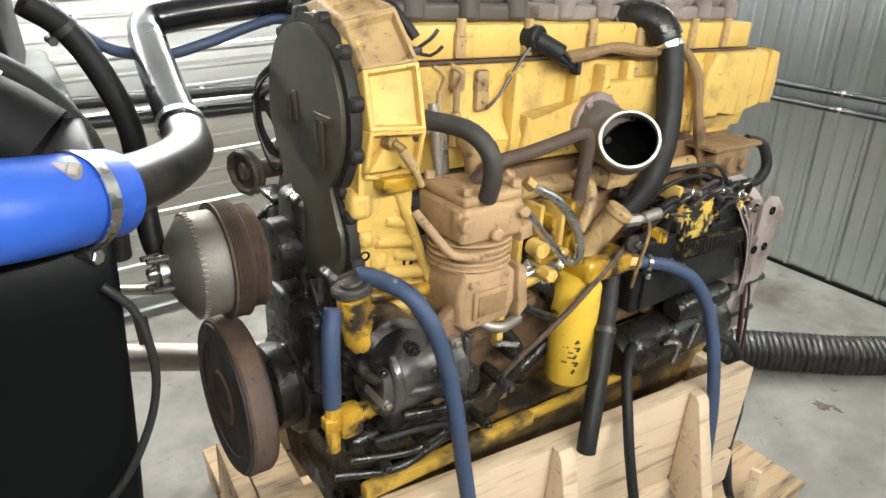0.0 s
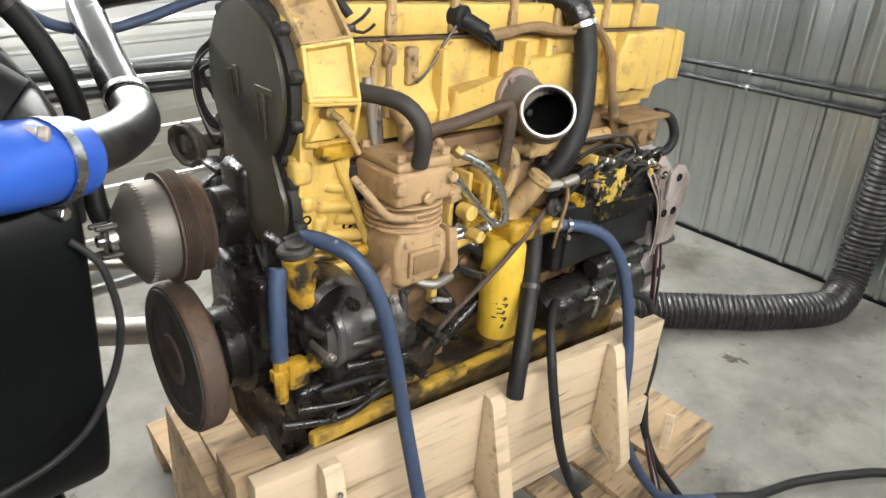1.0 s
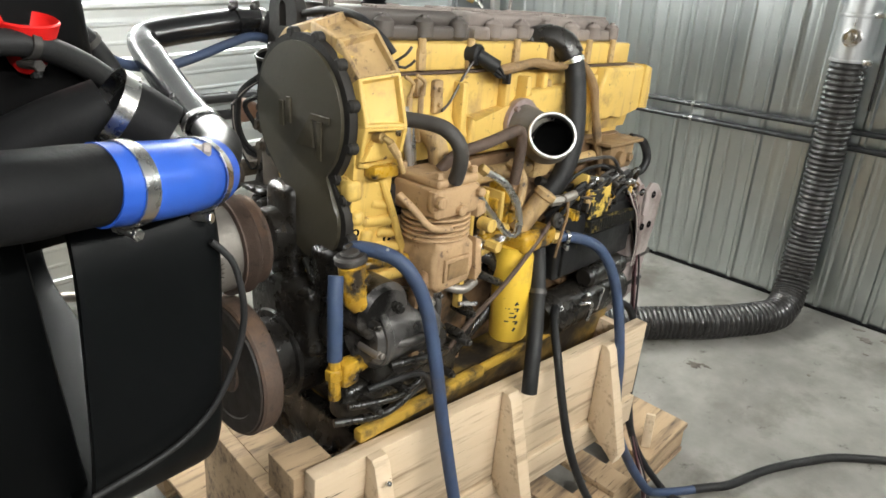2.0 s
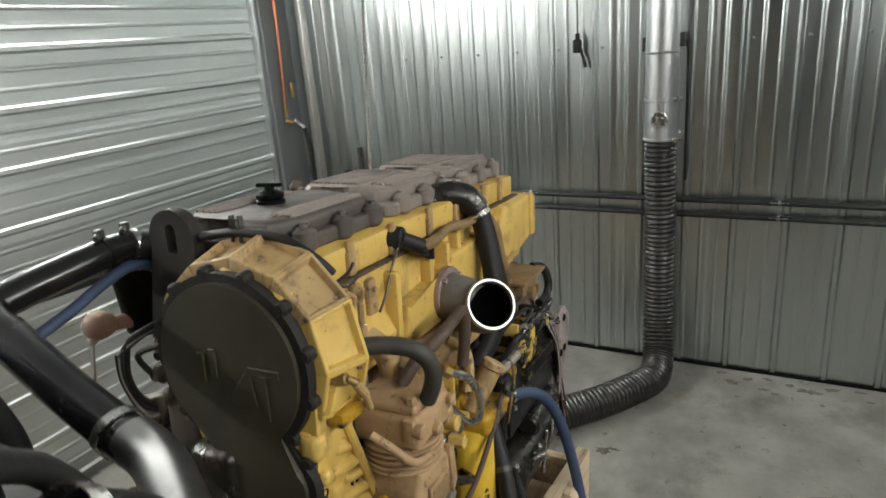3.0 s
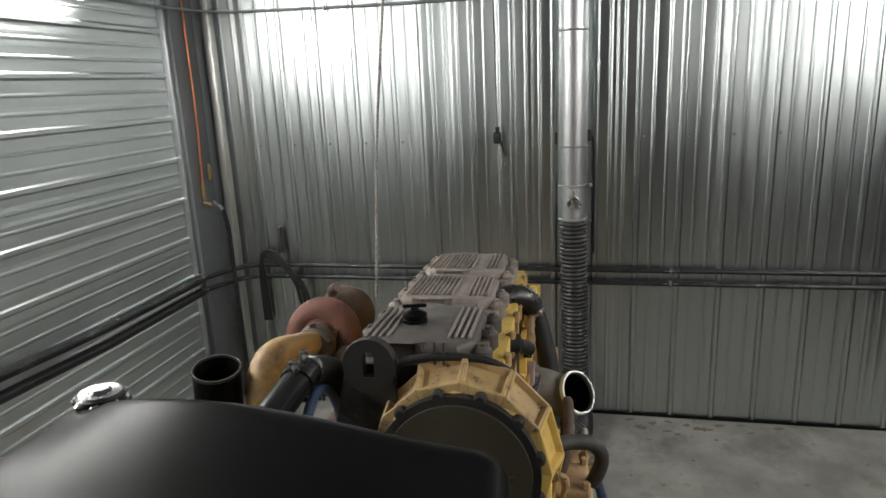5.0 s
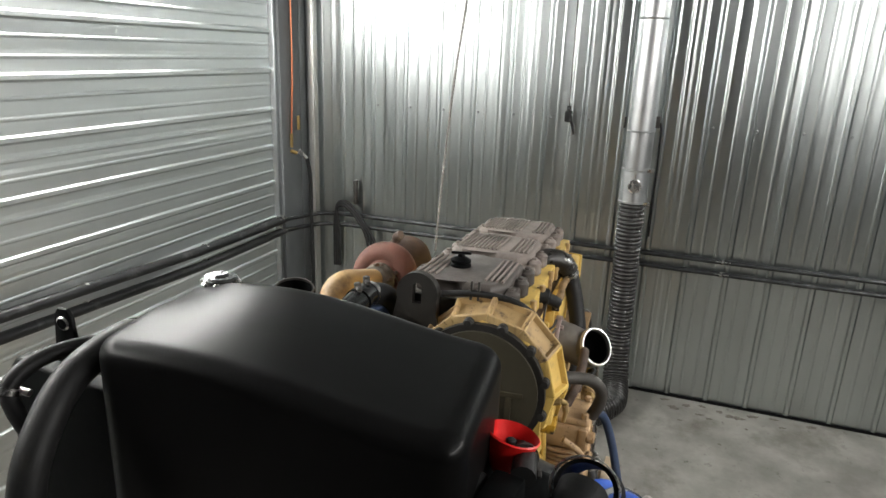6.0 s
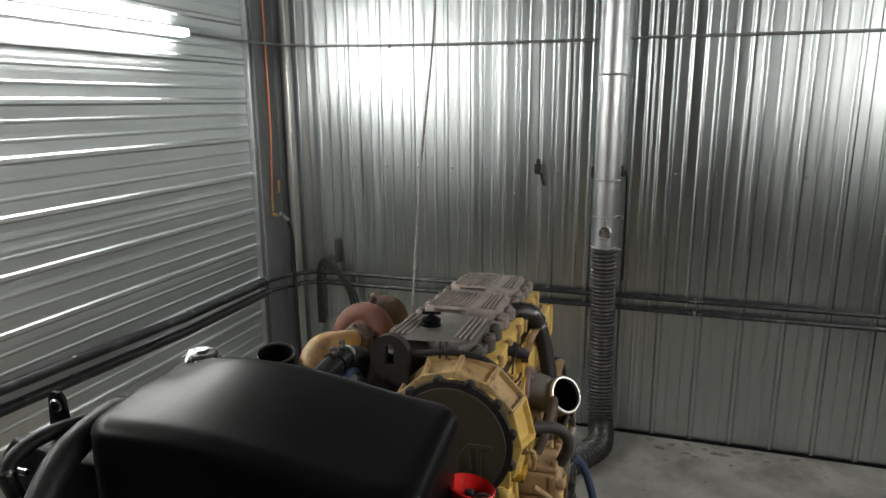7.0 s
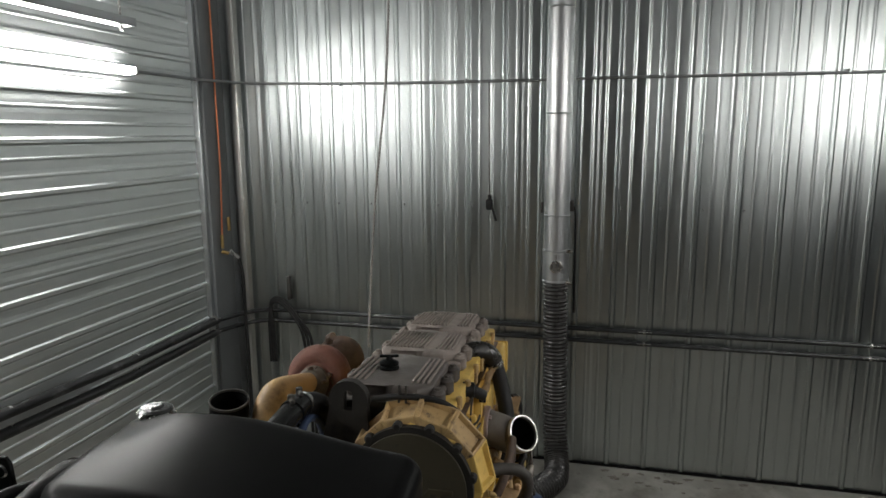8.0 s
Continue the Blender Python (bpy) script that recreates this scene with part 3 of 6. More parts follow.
# holes drawn as near-black rings, their shade in the colour
for x, z in ((0.036, -0.127), (0.032, -0.16), (0.02, -0.215), (0.1, -0.245)):
    part("plug_hole", lathe([(0.009, 0), (0.009, 0.004), (0.006, 0.004), (0.005, 0)], (x, -0.1395, z), (0, -1, 0), 14), RECESS_BLACK, flank)

# sender on the housing's side: bracket, brass body, connector
sender = part("pressure_sender", prism([(0.01, -0.065), (0.042, -0.012), (0.07, -0.024), (0.088, -0.065)], -0.175, -0.15, "y", 0.005), YELLOW, engine)
part("body", join(cyl((0.04, -0.165, -0.022), (0.044, -0.187, -0.018), 0.0105, 8), cyl((0.044, -0.185, -0.018), (0.054, -0.2, -0.028), 0.007, 12)), BRASS, sender)
part("connector", join(cyl((0.05, -0.198, -0.027), (0.07, -0.2, -0.055), 0.008, 10), cyl((0.07, -0.2, -0.055), (0.088, -0.195, -0.09), 0.0055, 10)), YELLOW_DUST, sender)

# cylinder head, side ribs and cast pads
head = part("cylinder_head", join(prism([(-0.082, -0.02), (-0.082, 0.076), (0.24, 0.076), (0.24, -0.125), (-0.03, -0.125), (-0.095, -0.105), (-0.105, -0.06)], 0.105, 1.075, "x", 0.006, 2)), YELLOW, engine,
            "yellow cylinder head streaked with dust")
part("gasket_seam", box((0.102, -0.089, 0.0765), (1.09, 0.243, 0.0815), 0.001, 1), RUST, engine)
base = part("valve_cover_base", box((0.105, -0.076, 0.082), (1.07, 0.242, 0.14), 0.006), YELLOW, engine)
for x in (0.215, 0.36, 0.52, 0.66, 0.83, 0.95):
    part("lug", join(box((x, -0.086, 0.084), (x + 0.022, -0.07, 0.13), 0.005), cyl((x + 0.011, -0.08, 0.12), (x + 0.011, -0.08, 0.15), 0.009, 10)), YELLOW_DUST, base)
for x, z0, z1, d in ((0.325, -0.1, 0.06, 0.012), (0.475, -0.04, 0.072, 0.008), (0.545, -0.1, 0.065, 0.014), (0.74, -0.1, 0.04, 0.012), (0.62, -0.09, 0.07, 0.006), (0.845, -0.1, 0.06, 0.01)):
    part("rib", box((x, -0.088 - d - 0.012, z0), (x + 0.02, -0.07, z1), 0.006), YELLOW, head)
for x, z in ((0.27, 0.045), (0.272, 0.012), (0.22, 0.05), (0.66, 0.03)):
    part("pad", join(box((x - 0.014, -0.094, z - 0.02), (x + 0.014, -0.075, z + 0.02), 0.006), hexbolt((x, -0.094, z), (0, -1, 0), 0.006, 0.006)), YELLOW_DUST, head)
part("plenum", prism([(0.35, -0.11), (0.36, -0.02), (0.53, 0.0), (0.56, 0.03), (0.72, 0.035), (0.74, -0.11)], -0.115, -0.075, "y", 0.01, 3), YELLOW, head)
part("rear_lobe", prism([(0.865, -0.075), (0.88, 0.03), (0.9, 0.075), (1.1, 0.078), (1.135, 0.055), (1.14, -0.045), (1.09, -0.055), (1.0, -0.06), (0.94, -0.075)], -0.118, -0.06, "y", 0.012, 3), YELLOW, head)
part("rear_flange", prism([(1.1, -0.05), (1.1, 0.082), (1.14, 0.072), (1.15, 0.0), (1.145, -0.055)], -0.125, 0.22, "y", 0.006, 2), YELLOW, head)
part("rear_web", prism([(0.9, -0.15), (0.9, -0.07), (1.08, -0.06), (1.04, -0.15)], -0.085, -0.03, "y", 0.01, 2), YELLOW, head)

# three dark valve covers with fin fields
def valve_cover(x0, x1, body=VALVE_GREY, fields=((-0.008, 0.042), (0.085, 0.205)), label="grey valve cover thick with dust"):
    """A flanged base, a raised crown with drawn-in corners, two fields of fins and bolt lobes along the edges."""
    c = part("valve_cover", prism([(x0 + 0.02, -0.04), (x0, -0.02), (x0, 0.22), (x0 + 0.02, 0.24), (x1 - 0.02, 0.24), (x1, 0.22), (x1, -0.02), (x1 - 0.02, -0.04)], 0.141, 0.172, "z", 0.008, 3), body, engine, label)
    part("crown", prism([(x0 + 0.05, -0.022), (x0 + 0.012, 0.012), (x0 + 0.008, 0.08), (x0 + 0.026, 0.1), (x0 + 0.026, 0.16), (x0 + 0.008, 0.18), (x0 + 0.012, 0.2), (x0 + 0.045, 0.222), (x1 - 0.045, 0.222), (x1 - 0.012, 0.2),
                         (x1 - 0.008, 0.18), (x1 - 0.024, 0.16), (x1 - 0.024, 0.1), (x1 - 0.008, 0.08), (x1 - 0.012, 0.012), (x1 - 0.05, -0.022)], 0.165, 0.203, "z", 0.015, 4), body, c)
    for lo, hi in fields:
        n = int((hi - lo) / 0.0118)
        for k in range(n + 1):
            y = lo + (hi - lo) * k / n
            part("fin", box((x0 + 0.05, y - 0.003, 0.2), (x1 - 0.05, y + 0.003, 0.2085), 0.002, 1), VALVE_GREY, c)
    for x, y in ((x0 + 0.05, -0.034), (x1 - 0.05, -0.034), ((x0 + x1) / 2, -0.036), (x0 + 0.04, 0.23), (x1 - 0.04, 0.23), ((x0 + x1) / 2, 0.232)):
        part("lobe", join(cyl((x, y, 0.141), (x, y, 0.188), 0.021, 16, 0.009), hexbolt((x, y, 0.187), (0, 0, 1), 0.0085, 0.007)), body, c)
    return c


valve_cover(0.112, 0.425, VALVE_OILY, ((-0.008, 0.035), (0.165, 0.212)), "oil-darkened valve cover under the filler cap")
valve_cover(0.445, 0.745)
valve_cover(0.765, 1.07, fields=((-0.008, 0.03), (0.075, 0.205)))

filler = part("oil_filler", lathe([(0.024, 0), (0.028, 0.003), (0.028, 0.009), (0.024, 0.012), (0.027, 0.015), (0.027, 0.022), (0.018, 0.027), (0.01, 0.03), (0.008, 0.038)], (0.27, 0.13, 0.2), (0, 0, 1), 24), BLACK_PAINT, engine, "black oil filler cap with a bar handle")
part("knob", join(cyl((0.27, 0.13, 0.228), (0.27, 0.13, 0.238), 0.007, 10), box((-0.005, -0.027, -0.004), (0.005, 0.027, 0.004), 0.003, 2, Matrix.Translation((0.27, 0.13, 0.239)) @ Matrix.Rotation(0.25, 4, "Z"))), BLACK_PAINT, filler)

# breather pipe looping from the cover down the side
breather = part("breather_hose", tube([(0.7, -0.088, 0.135), (0.708, -0.105, 0.128), (0.715, -0.125, 0.09), (0.708, -0.15, 0.0), (0.69, -0.17, -0.1), (0.655, -0.172, -0.19), (0.61, -0.15, -0.26)], 0.0265, 18), RUBBER, engine, "thick black breather hose")
part("clamp", clamp_ring((0.714, -0.121, 0.1), (0.15, -0.4, -0.9), 0.0275), STEEL, breather)
part("elbow", join(tube([(0.66, -0.01, 0.12), (0.664, -0.022, 0.142), (0.682, -0.058, 0.152), (0.702, -0.095, 0.14), (0.712, -0.115, 0.11)], 0.034, 20), cyl((0.655, -0.005, 0.13), (0.668, -0.03, 0.148), 0.038, 20, 0.006)), OILY_BLACK, breather)

# wiring along the head: plug with split leads, brown loom
loom = part("wiring_loom", tube([(0.44, -0.098, 0.078), (0.48, -0.118, 0.088), (0.56, -0.115, 0.098), (0.64, -0.112, 0.088), (0.7, -0.115, 0.088), (0.78, -0.105, 0.09), (0.835, -0.115, 0.03), (0.85, -0.13, -0.06), (0.87, -0.14, -0.15), (0.9, -0.15, -0.25)], 0.0115, 10, radius=lambda s: 0.0115 + 0.0015 * math.sin(s * 47)), LOOM_TAN, engine, "wiring loom overpainted in dull tan")
part("plug", join(cyl((0.375, -0.06, 0.118), (0.385, -0.098, 0.115), 0.024, 18, 0.004), cyl((0.382, -0.09, 0.115), (0.42, -0.12, 0.09), 0.017, 14)), RUBBER, loom)
for k in range(7):
    w = 0.006 * math.sin(k * 2.1)
    part("lead", tube([(0.405, -0.112 + w * 0.4, 0.096 + 0.003 * k - 0.01), (0.43, -0.117 + w * 0.6, 0.08 + 0.004 * k - 0.012), (0.458, -0.112, 0.068 + w), (0.472, -0.108, 0.06 + 0.5 * w)], 0.0032, 6), RUBBER, loom)
part("strap", join(box((0.462, -0.122, 0.05), (0.472, -0.1, 0.076), 0.003)), RUBBER, loom)
part("lead", tube([(0.37, -0.095, 0.105), (0.34, -0.095, 0.07), (0.3, -0.1, 0.02), (0.27, -0.105, 0.0)], 0.003, 6), DARK_STEEL, loom)

# hose over the front edge of the valve cover with its tie clip
front_hose = part("vent_hose", tube([(0.085, 0.12, 0.18), (0.085, 0.04, 0.192), (0.09, -0.05, 0.185), (0.1, -0.105, 0.152), (0.115, -0.122, 0.125)], 0.008, 12), RUBBER, engine)
# black plates added to paint the shaded gap between housing and valve cover
part("front_plate", join(box((0.1, -0.055, 0.09), (0.1115, 0.225, 0.168), 0.003), box((0.094, 0.02, 0.1), (0.102, 0.09, 0.155), 0.003)), BLACK_IRON, engine)
part("clip", join(box((0.08, 0.028, 0.175), (0.09, 0.034, 0.222), 0.002), box((0.08, 0.046, 0.175), (0.09, 0.052, 0.222), 0.002)), DARK_STEEL, front_hose)
part("tie", join(box((0.105, -0.135, 0.1), (0.12, -0.105, 0.112), 0.003), tube([(0.112, -0.12, 0.105), (0.125, -0.145, 0.125), (0.135, -0.15, 0.14)], 0.003, 6), tube([(0.112, -0.12, 0.105), (0.13, -0.14, 0.1), (0.145, -0.15, 0.115)], 0.003, 6)), DARK_STEEL, front_hose)
for y, x in ((-0.118, 0.165), (-0.108, 0.205)):
    part("sleeve", join(cyl((x, y, -0.06), (x, y, 0.0), 0.009, 12), cyl((x, y, 0.0), (x, y, 0.04), 0.006, 10), tube([(x, y, 0.04), (x + 0.005, y - 0.004, 0.065), (x - 0.015, y, 0.08)], 0.004, 8)), YELLOW_DUST, front_hose)

# fuel lines and fittings between head and compressor
for k, (p, r, mt) in enumerate((([(0.155, -0.115, 0.02), (0.158, -0.125, -0.05), (0.165, -0.13, -0.12), (0.17, -0.12, -0.17)], 0.009, ALU),
                                ([(0.175, -0.11, 0.0), (0.178, -0.12, -0.06), (0.182, -0.122, -0.14)], 0.007, STEEL),
                                ([(0.22, -0.105, -0.03), (0.225, -0.14, -0.06), (0.23, -0.15, -0.12)], 0.022, YELLOW_DUST))):
    part("fuel_line", tube(p, r, 12), mt, engine)

# intake elbow with its bright open mouth, facing forward and out
ring_c, ring_n = Vector((0.499, -0.236, -0.053)), Vector((-0.58, -0.66, 0.48)).normalized()
elbow_line = [(0.525, -0.1, -0.05), (0.527, -0.15, -0.06), ring_c - ring_n * 0.05, ring_c]
elbow = part("intake_elbow", pipe_open(elbow_line, 0.055, 0.004, 32, 0.008), GREY_CAST, engine, "dull grey intake elbow with an open mouth")
# near-black lining puts the shade inside the mouth into the colour
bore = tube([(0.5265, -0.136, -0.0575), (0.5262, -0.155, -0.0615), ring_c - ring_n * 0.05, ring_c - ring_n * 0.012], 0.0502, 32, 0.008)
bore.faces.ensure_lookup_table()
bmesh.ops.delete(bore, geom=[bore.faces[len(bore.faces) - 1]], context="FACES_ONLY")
part("bore", bore, RECESS_BLACK, elbow, "bore lined in near-black for its inner shade")
part("lip", lathe([(0.0498, -0.004), (0.0498, 0.006), (0.0515, 0.0075), (0.0548, 0.0075), (0.0568, 0.005), (0.0568, -0.004)], ring_c, ring_n, 40, close=False), RING_STEEL, elbow)
part("mount", join(prism(arc(0.527, -0.045, 0.06, 0, 360, 28)[:-1], -0.128, -0.108, "y", 0.004, 2), *[hexbolt((0.527 + 0.05 * math.cos(a), -0.128, -0.045 + 0.05 * math.sin(a)), (0, -1, 0), 0.008, 0.008) for a in (0.6, 2.3, 3.9, 5.4)]), PLATE_PINK, elbow)

# air compressor: squat tan casting, finned neck, square head
comp = part("air_compressor", join(prism([(0.135, -0.335), (0.13, -0.27), (0.142, -0.237), (0.228, -0.237), (0.248, -0.255), (0.252, -0.31), (0.238, -0.345), (0.15, -0.35)], -0.252, -0.1, "y", 0.014, 3),
                                   lathe([(0.066, -0.24), (0.06, -0.2)], (0.188, -0.19, 0), (0, 0, 1), 28)), TAN, engine, "tan painted air compressor coated in dust")
part("head", join(box((0.124, -0.257, -0.182), (0.246, -0.124, -0.118), 0.01, 3), box((0.128, -0.252, -0.12), (0.242, -0.128, -0.1), 0.008, 3), box((0.118, -0.253, -0.165), (0.14, -0.23, -0.122), 0.006), box((0.235, -0.26, -0.18), (0.254, -0.238, -0.165), 0.006)), TAN, comp)
for z in (-0.189, -0.2, -0.211, -0.222, -0.233):
    part("fin", lathe([(0.05, z - 0.0035), (0.07, z - 0.0025), (0.072, z), (0.07, z + 0.0025), (0.05, z + 0.0035)], (0.188, -0.19, 0), (0, 0, 1), 32), TAN, comp)
for x, y in ((0.138, -0.242), (0.233, -0.242), (0.138, -0.138), (0.233, -0.138)):
    part("bolt", hexbolt((x, y, -0.098), (0, 0, 1), 0.009, 0.011), TAN, comp)
for x, z, r in ((0.128, -0.142, 0.013), (0.238, -0.138, 0.01), (0.185, -0.168, 0.011)):
    part("boss", cyl((x, -0.25, z), (x, -0.27, z), r, 14, 0.003), TAN, comp)
plate = part("plate", box((0.156, -0.259, -0.325), (0.228, -0.25, -0.272), 0.003), TAN, comp)
part("data_plate", box((0.163, -0.262, -0.318), (0.221, -0.258, -0.28), 0.002), LOOM_TAN, plate, "stamped data plate painted over")
part("ear", prism([(0.25, -0.245), (0.272, -0.255), (0.282, -0.335), (0.262, -0.355)], -0.25, -0.21, "y", 0.005), TAN, comp)
part("ear", prism([(0.25, -0.168), (0.272, -0.168), (0.277, -0.195), (0.25, -0.2)], -0.25, -0.215, "y", 0.004), TAN, comp)
part("side_pipe", tube([(0.075, -0.2, -0.13), (0.085, -0.235, -0.155), (0.11, -0.255, -0.19), (0.16, -0.262, -0.203)], 0.0075, 12), TAN, comp)
part("fitting", cyl((0.232, -0.17, -0.1), (0.232, -0.17, -0.08), 0.012, 6), ALU, comp)
part("fitting", cyl((0.245, -0.2, -0.1), (0.25, -0.21, -0.086), 0.01, 8), TAN, comp)

coolant = part("compressor_hose", tube([(0.085, -0.145, 0.004), (0.1, -0.172, 0.009), (0.122, -0.21, 0.008), (0.138, -0.246, 0.001), (0.151, -0.268, -0.02), (0.159, -0.274, -0.048), (0.164, -0.266, -0.08), (0.168, -0.255, -0.105)], 0.015, 16), DUST_RUBBER, engine, "dusty black hose into the compressor")
part("clamp", clamp_ring((0.1, -0.172, 0.009), (0.5, -0.85, 0.05), 0.0157, 0.01), STEEL, coolant)
part("brown_pipe", tube([(0.19, -0.19, -0.1), (0.222, -0.205, -0.068), (0.29, -0.21, -0.056), (0.37, -0.212, -0.04), (0.405, -0.21, -0.035), (0.42, -0.21, -0.05), (0.423, -0.208, -0.1), (0.424, -0.2, -0.165)], 0.0125, 14), RUST, engine, "rusty brown water pipe")
braid = part("braided_line", tube([(0.262, -0.245, -0.1), (0.315, -0.262, -0.135), (0.37, -0.26, -0.2), (0.4, -0.245, -0.265), (0.39, -0.23, -0.278), (0.35, -0.215, -0.235), (0.29, -0.2, -0.16)], 0.0085, 12, radius=lambda s: 0.0085 + 0.0006 * math.sin(s * 900)), STEEL, engine, "braided steel line")
part("nut", join(cyl((0.255, -0.24, -0.093), (0.268, -0.248, -0.105), 0.012, 6)), BRASS, braid)

# fuel filter, its head and hand primer
filt = part("fuel_filter", lathe([(0.036, 0), (0.045, 0.003), (0.0485, 0.01), (0.0485, 0.228), (0.045, 0.235), (0.045, 0.262)], (0.466, -0.2, -0.585), (-0.04, 0, 1), 36), FILTER_YELLOW, engine, "yellow spin-on fuel filter with dark print")
pr = []
for k in range(9):
    a, z = 3.7 + 0.22 * (k % 3), -0.52 + 0.024 * (k // 3) + 0.012 * (k % 2)
    d = Vector((math.cos(a), math.sin(a), 0))
    c = Vector((0.463, -0.2, z)) + d * 0.0482
    pr.append(box((-0.0055, -0.001, -0.0016), (0.0055, 0.001, 0.0016), 0, 1, Matrix.Translation(c) @ Matrix.Rotation(a + half, 4, "Z")))
for k in range(5):
    a, z = 4.15 + 0.1 * (k % 2), -0.47 - 0.018 * k
    d = Vector((math.cos(a), math.sin(a), 0))
    c = Vector((0.461, -0.2, z)) + d * 0.0482
    pr.append(box((-0.0025, -0.001, -0.005), (0.0025, 0.001, 0.005), 0, 1, Matrix.Translation(c) @ Matrix.Rotation(a + half, 4, "Z") @ Matrix.Rotation(0.5, 4, "Y")))
part("print", join(*pr), LABEL_INK, filt)
fhead = part("filter_head", join(box((0.425, -0.255, -0.335), (0.55, -0.14, -0.285), 0.014, 3), box((0.44, -0.2, -0.3), (0.5, -0.1, -0.25), 0.012, 3), box((0.36, -0.185, -0.315), (0.44, -0.13, -0.285), 0.01, 3)), OILED_YELLOW, engine, "yellow filter head blackened with oil")
part("primer", join(cyl((0.455, -0.2, -0.29), (0.5, -0.235, -0.2), 0.024, 20, 0.003), cyl((0.497, -0.233, -0.205), (0.505, -0.24, -0.188), 0.028, 20, 0.004)), YELLOW_DUST, fhead)
part("pipe", tube([(0.33, -0.17, -0.285), (0.36, -0.18, -0.31), (0.41, -0.185, -0.315)], 0.011, 12), STEEL, fhead)
part("bracket", tube([(0.46, -0.15, -0.13), (0.47, -0.185, -0.155), (0.455, -0.2, -0.2), (0.44, -0.2, -0.235)], 0.012, 10), YELLOW_DUST, fhead)
for a, b, r, n in (((0.35, -0.2, -0.3), (0.35, -0.235, -0.3), 0.014, 6), ((0.38, -0.2, -0.26), (0.38, -0.23, -0.26), 0.011, 6), ((0.32, -0.2, -0.24), (0.32, -0.235, -0.24), 0.016, 14), ((0.4, -0.19, -0.31), (0.31, -0.19, -0.325), 0.012, 8)):
    part("nut", cyl(a, b, r, n), YELLOW, fhead)
part("joint", join(cyl((0.3, -0.175, -0.318), (0.352, -0.19, -0.305), 0.013, 14, 0.003), cyl((0.35, -0.19, -0.305), (0.43, -0.2, -0.3), 0.0095, 12), cyl((0.39, -0.195, -0.303), (0.405, -0.197, -0.301), 0.014, 6)), STEEL, fhead, "bright steel fuel union")
for k in range(7):
    x = 0.3 + 0.026 * k
    part("web", box((x, -0.19 + 0.004 * (k % 3), -0.285 + 0.006 * (k % 2)), (x + 0.012, -0.12, -0.2 + 0.012 * (k % 3)), 0.004, 2), (YELLOW, OILED_YELLOW)[k % 2], fhead)
valve = part("drain_valve", join(cyl((0.512, -0.246, -0.215), (0.548, -0.252, -0.215), 0.0125, 6), cyl((0.546, -0.252, -0.215), (0.556, -0.2535, -0.215), 0.0085, 12), cyl((0.555, -0.2535, -0.214), (0.596, -0.26, -0.207), 0.0115, 12)), ALU, engine, "dull zinc drain fitting")
part("banjo", join(lathe([(0.008, -0.007), (0.018, -0.006), (0.02, 0), (0.018, 0.006), (0.008, 0.007)], (0.528, -0.262, -0.262), (0.15, -1, 0.1), 20), cyl((0.528, -0.25, -0.262), (0.53, -0.278, -0.26), 0.009, 6)), DARK_STEEL, valve)
part("stem", tube([(0.572, -0.256, -0.22), (0.576, -0.258, -0.26), (0.57, -0.25, -0.33), (0.575, -0.24, -0.38)], 0.004, 8), LOOM_TAN, valve)
part("dipstick_tube", tube([(0.53, -0.25, -0.258), (0.516, -0.252, -0.27), (0.44, -0.255, -0.33), (0.361, -0.25, -0.395), (0.3, -0.225, -0.465), (0.237, -0.2, -0.55)], 0.006, 10), RUST, engine)
part("stay", tube([(0.266, -0.235, -0.332), (0.31, -0.245, -0.36), (0.361, -0.24, -0.39), (0.4, -0.2, -0.41)], 0.009, 10), OILY_BLACK, engine)

part("fuel_gallery", join(cyl((0.3, -0.135, -0.155), (0.62, -0.135, -0.155), 0.02, 16, 0.005), cyl((0.6, -0.13, -0.17), (0.86, -0.13, -0.17), 0.017, 16, 0.005), box((0.55, -0.16, -0.185), (0.62, -0.11, -0.13), 0.01)), YELLOW_DUST, engine)
# engine block with bosses, bolts and pipes
block = part("block", join(box((0.1, -0.105, -0.64), (1.05, 0.2, -0.12), 0.012), prism([(0.1, -0.64), (0.1, -0.2), (0.32, -0.2), (0.36, -0.3), (0.36, -0.64)], -0.14, -0.09, "y", 0.01)), BLOCK, engine, "engine block stained with oil and dust")
rng = random.Random(4)
for k in range(46):
    x, z = rng.uniform(0.34, 1.0), rng.uniform(-0.62, -0.16)
    r = rng.uniform(0.008, 0.02)
    part("boss", boss((x, -0.09, z), (x, -0.115 - r, z), r), rng.choice((BLOCK, OILY_BLACK, OILY_BLACK, BLOCK)), block)
for p, r in (([(0.36, -0.14, -0.34), (0.42, -0.17, -0.38), (0.46, -0.15, -0.5), (0.36, -0.13, -0.6)], 0.016), ([(0.55, -0.14, -0.3), (0.56, -0.17, -0.4), (0.55, -0.16, -0.52)], 0.02),
             ([(0.3, -0.15, -0.42), (0.34, -0.18, -0.5), (0.3, -0.16, -0.6), (0.24, -0.15, -0.62)], 0.012), ([(0.6, -0.14, -0.2), (0.7, -0.16, -0.24), (0.82, -0.15, -0.22)], 0.013)):
    part("pipe", tube(p, r, 12), OILY_BLACK, block)
part("lifter_cover", box((0.6, -0.12, -0.49), (1.03, -0.1, -0.43), 0.008), RUST, block)

# oil pan and its rail
part("pan_rail", box((0.06, -0.205, -0.672), (1.06, 0.25, -0.645), 0.005), PAN_YELLOW, engine, "yellow oil pan rail smeared with oil")
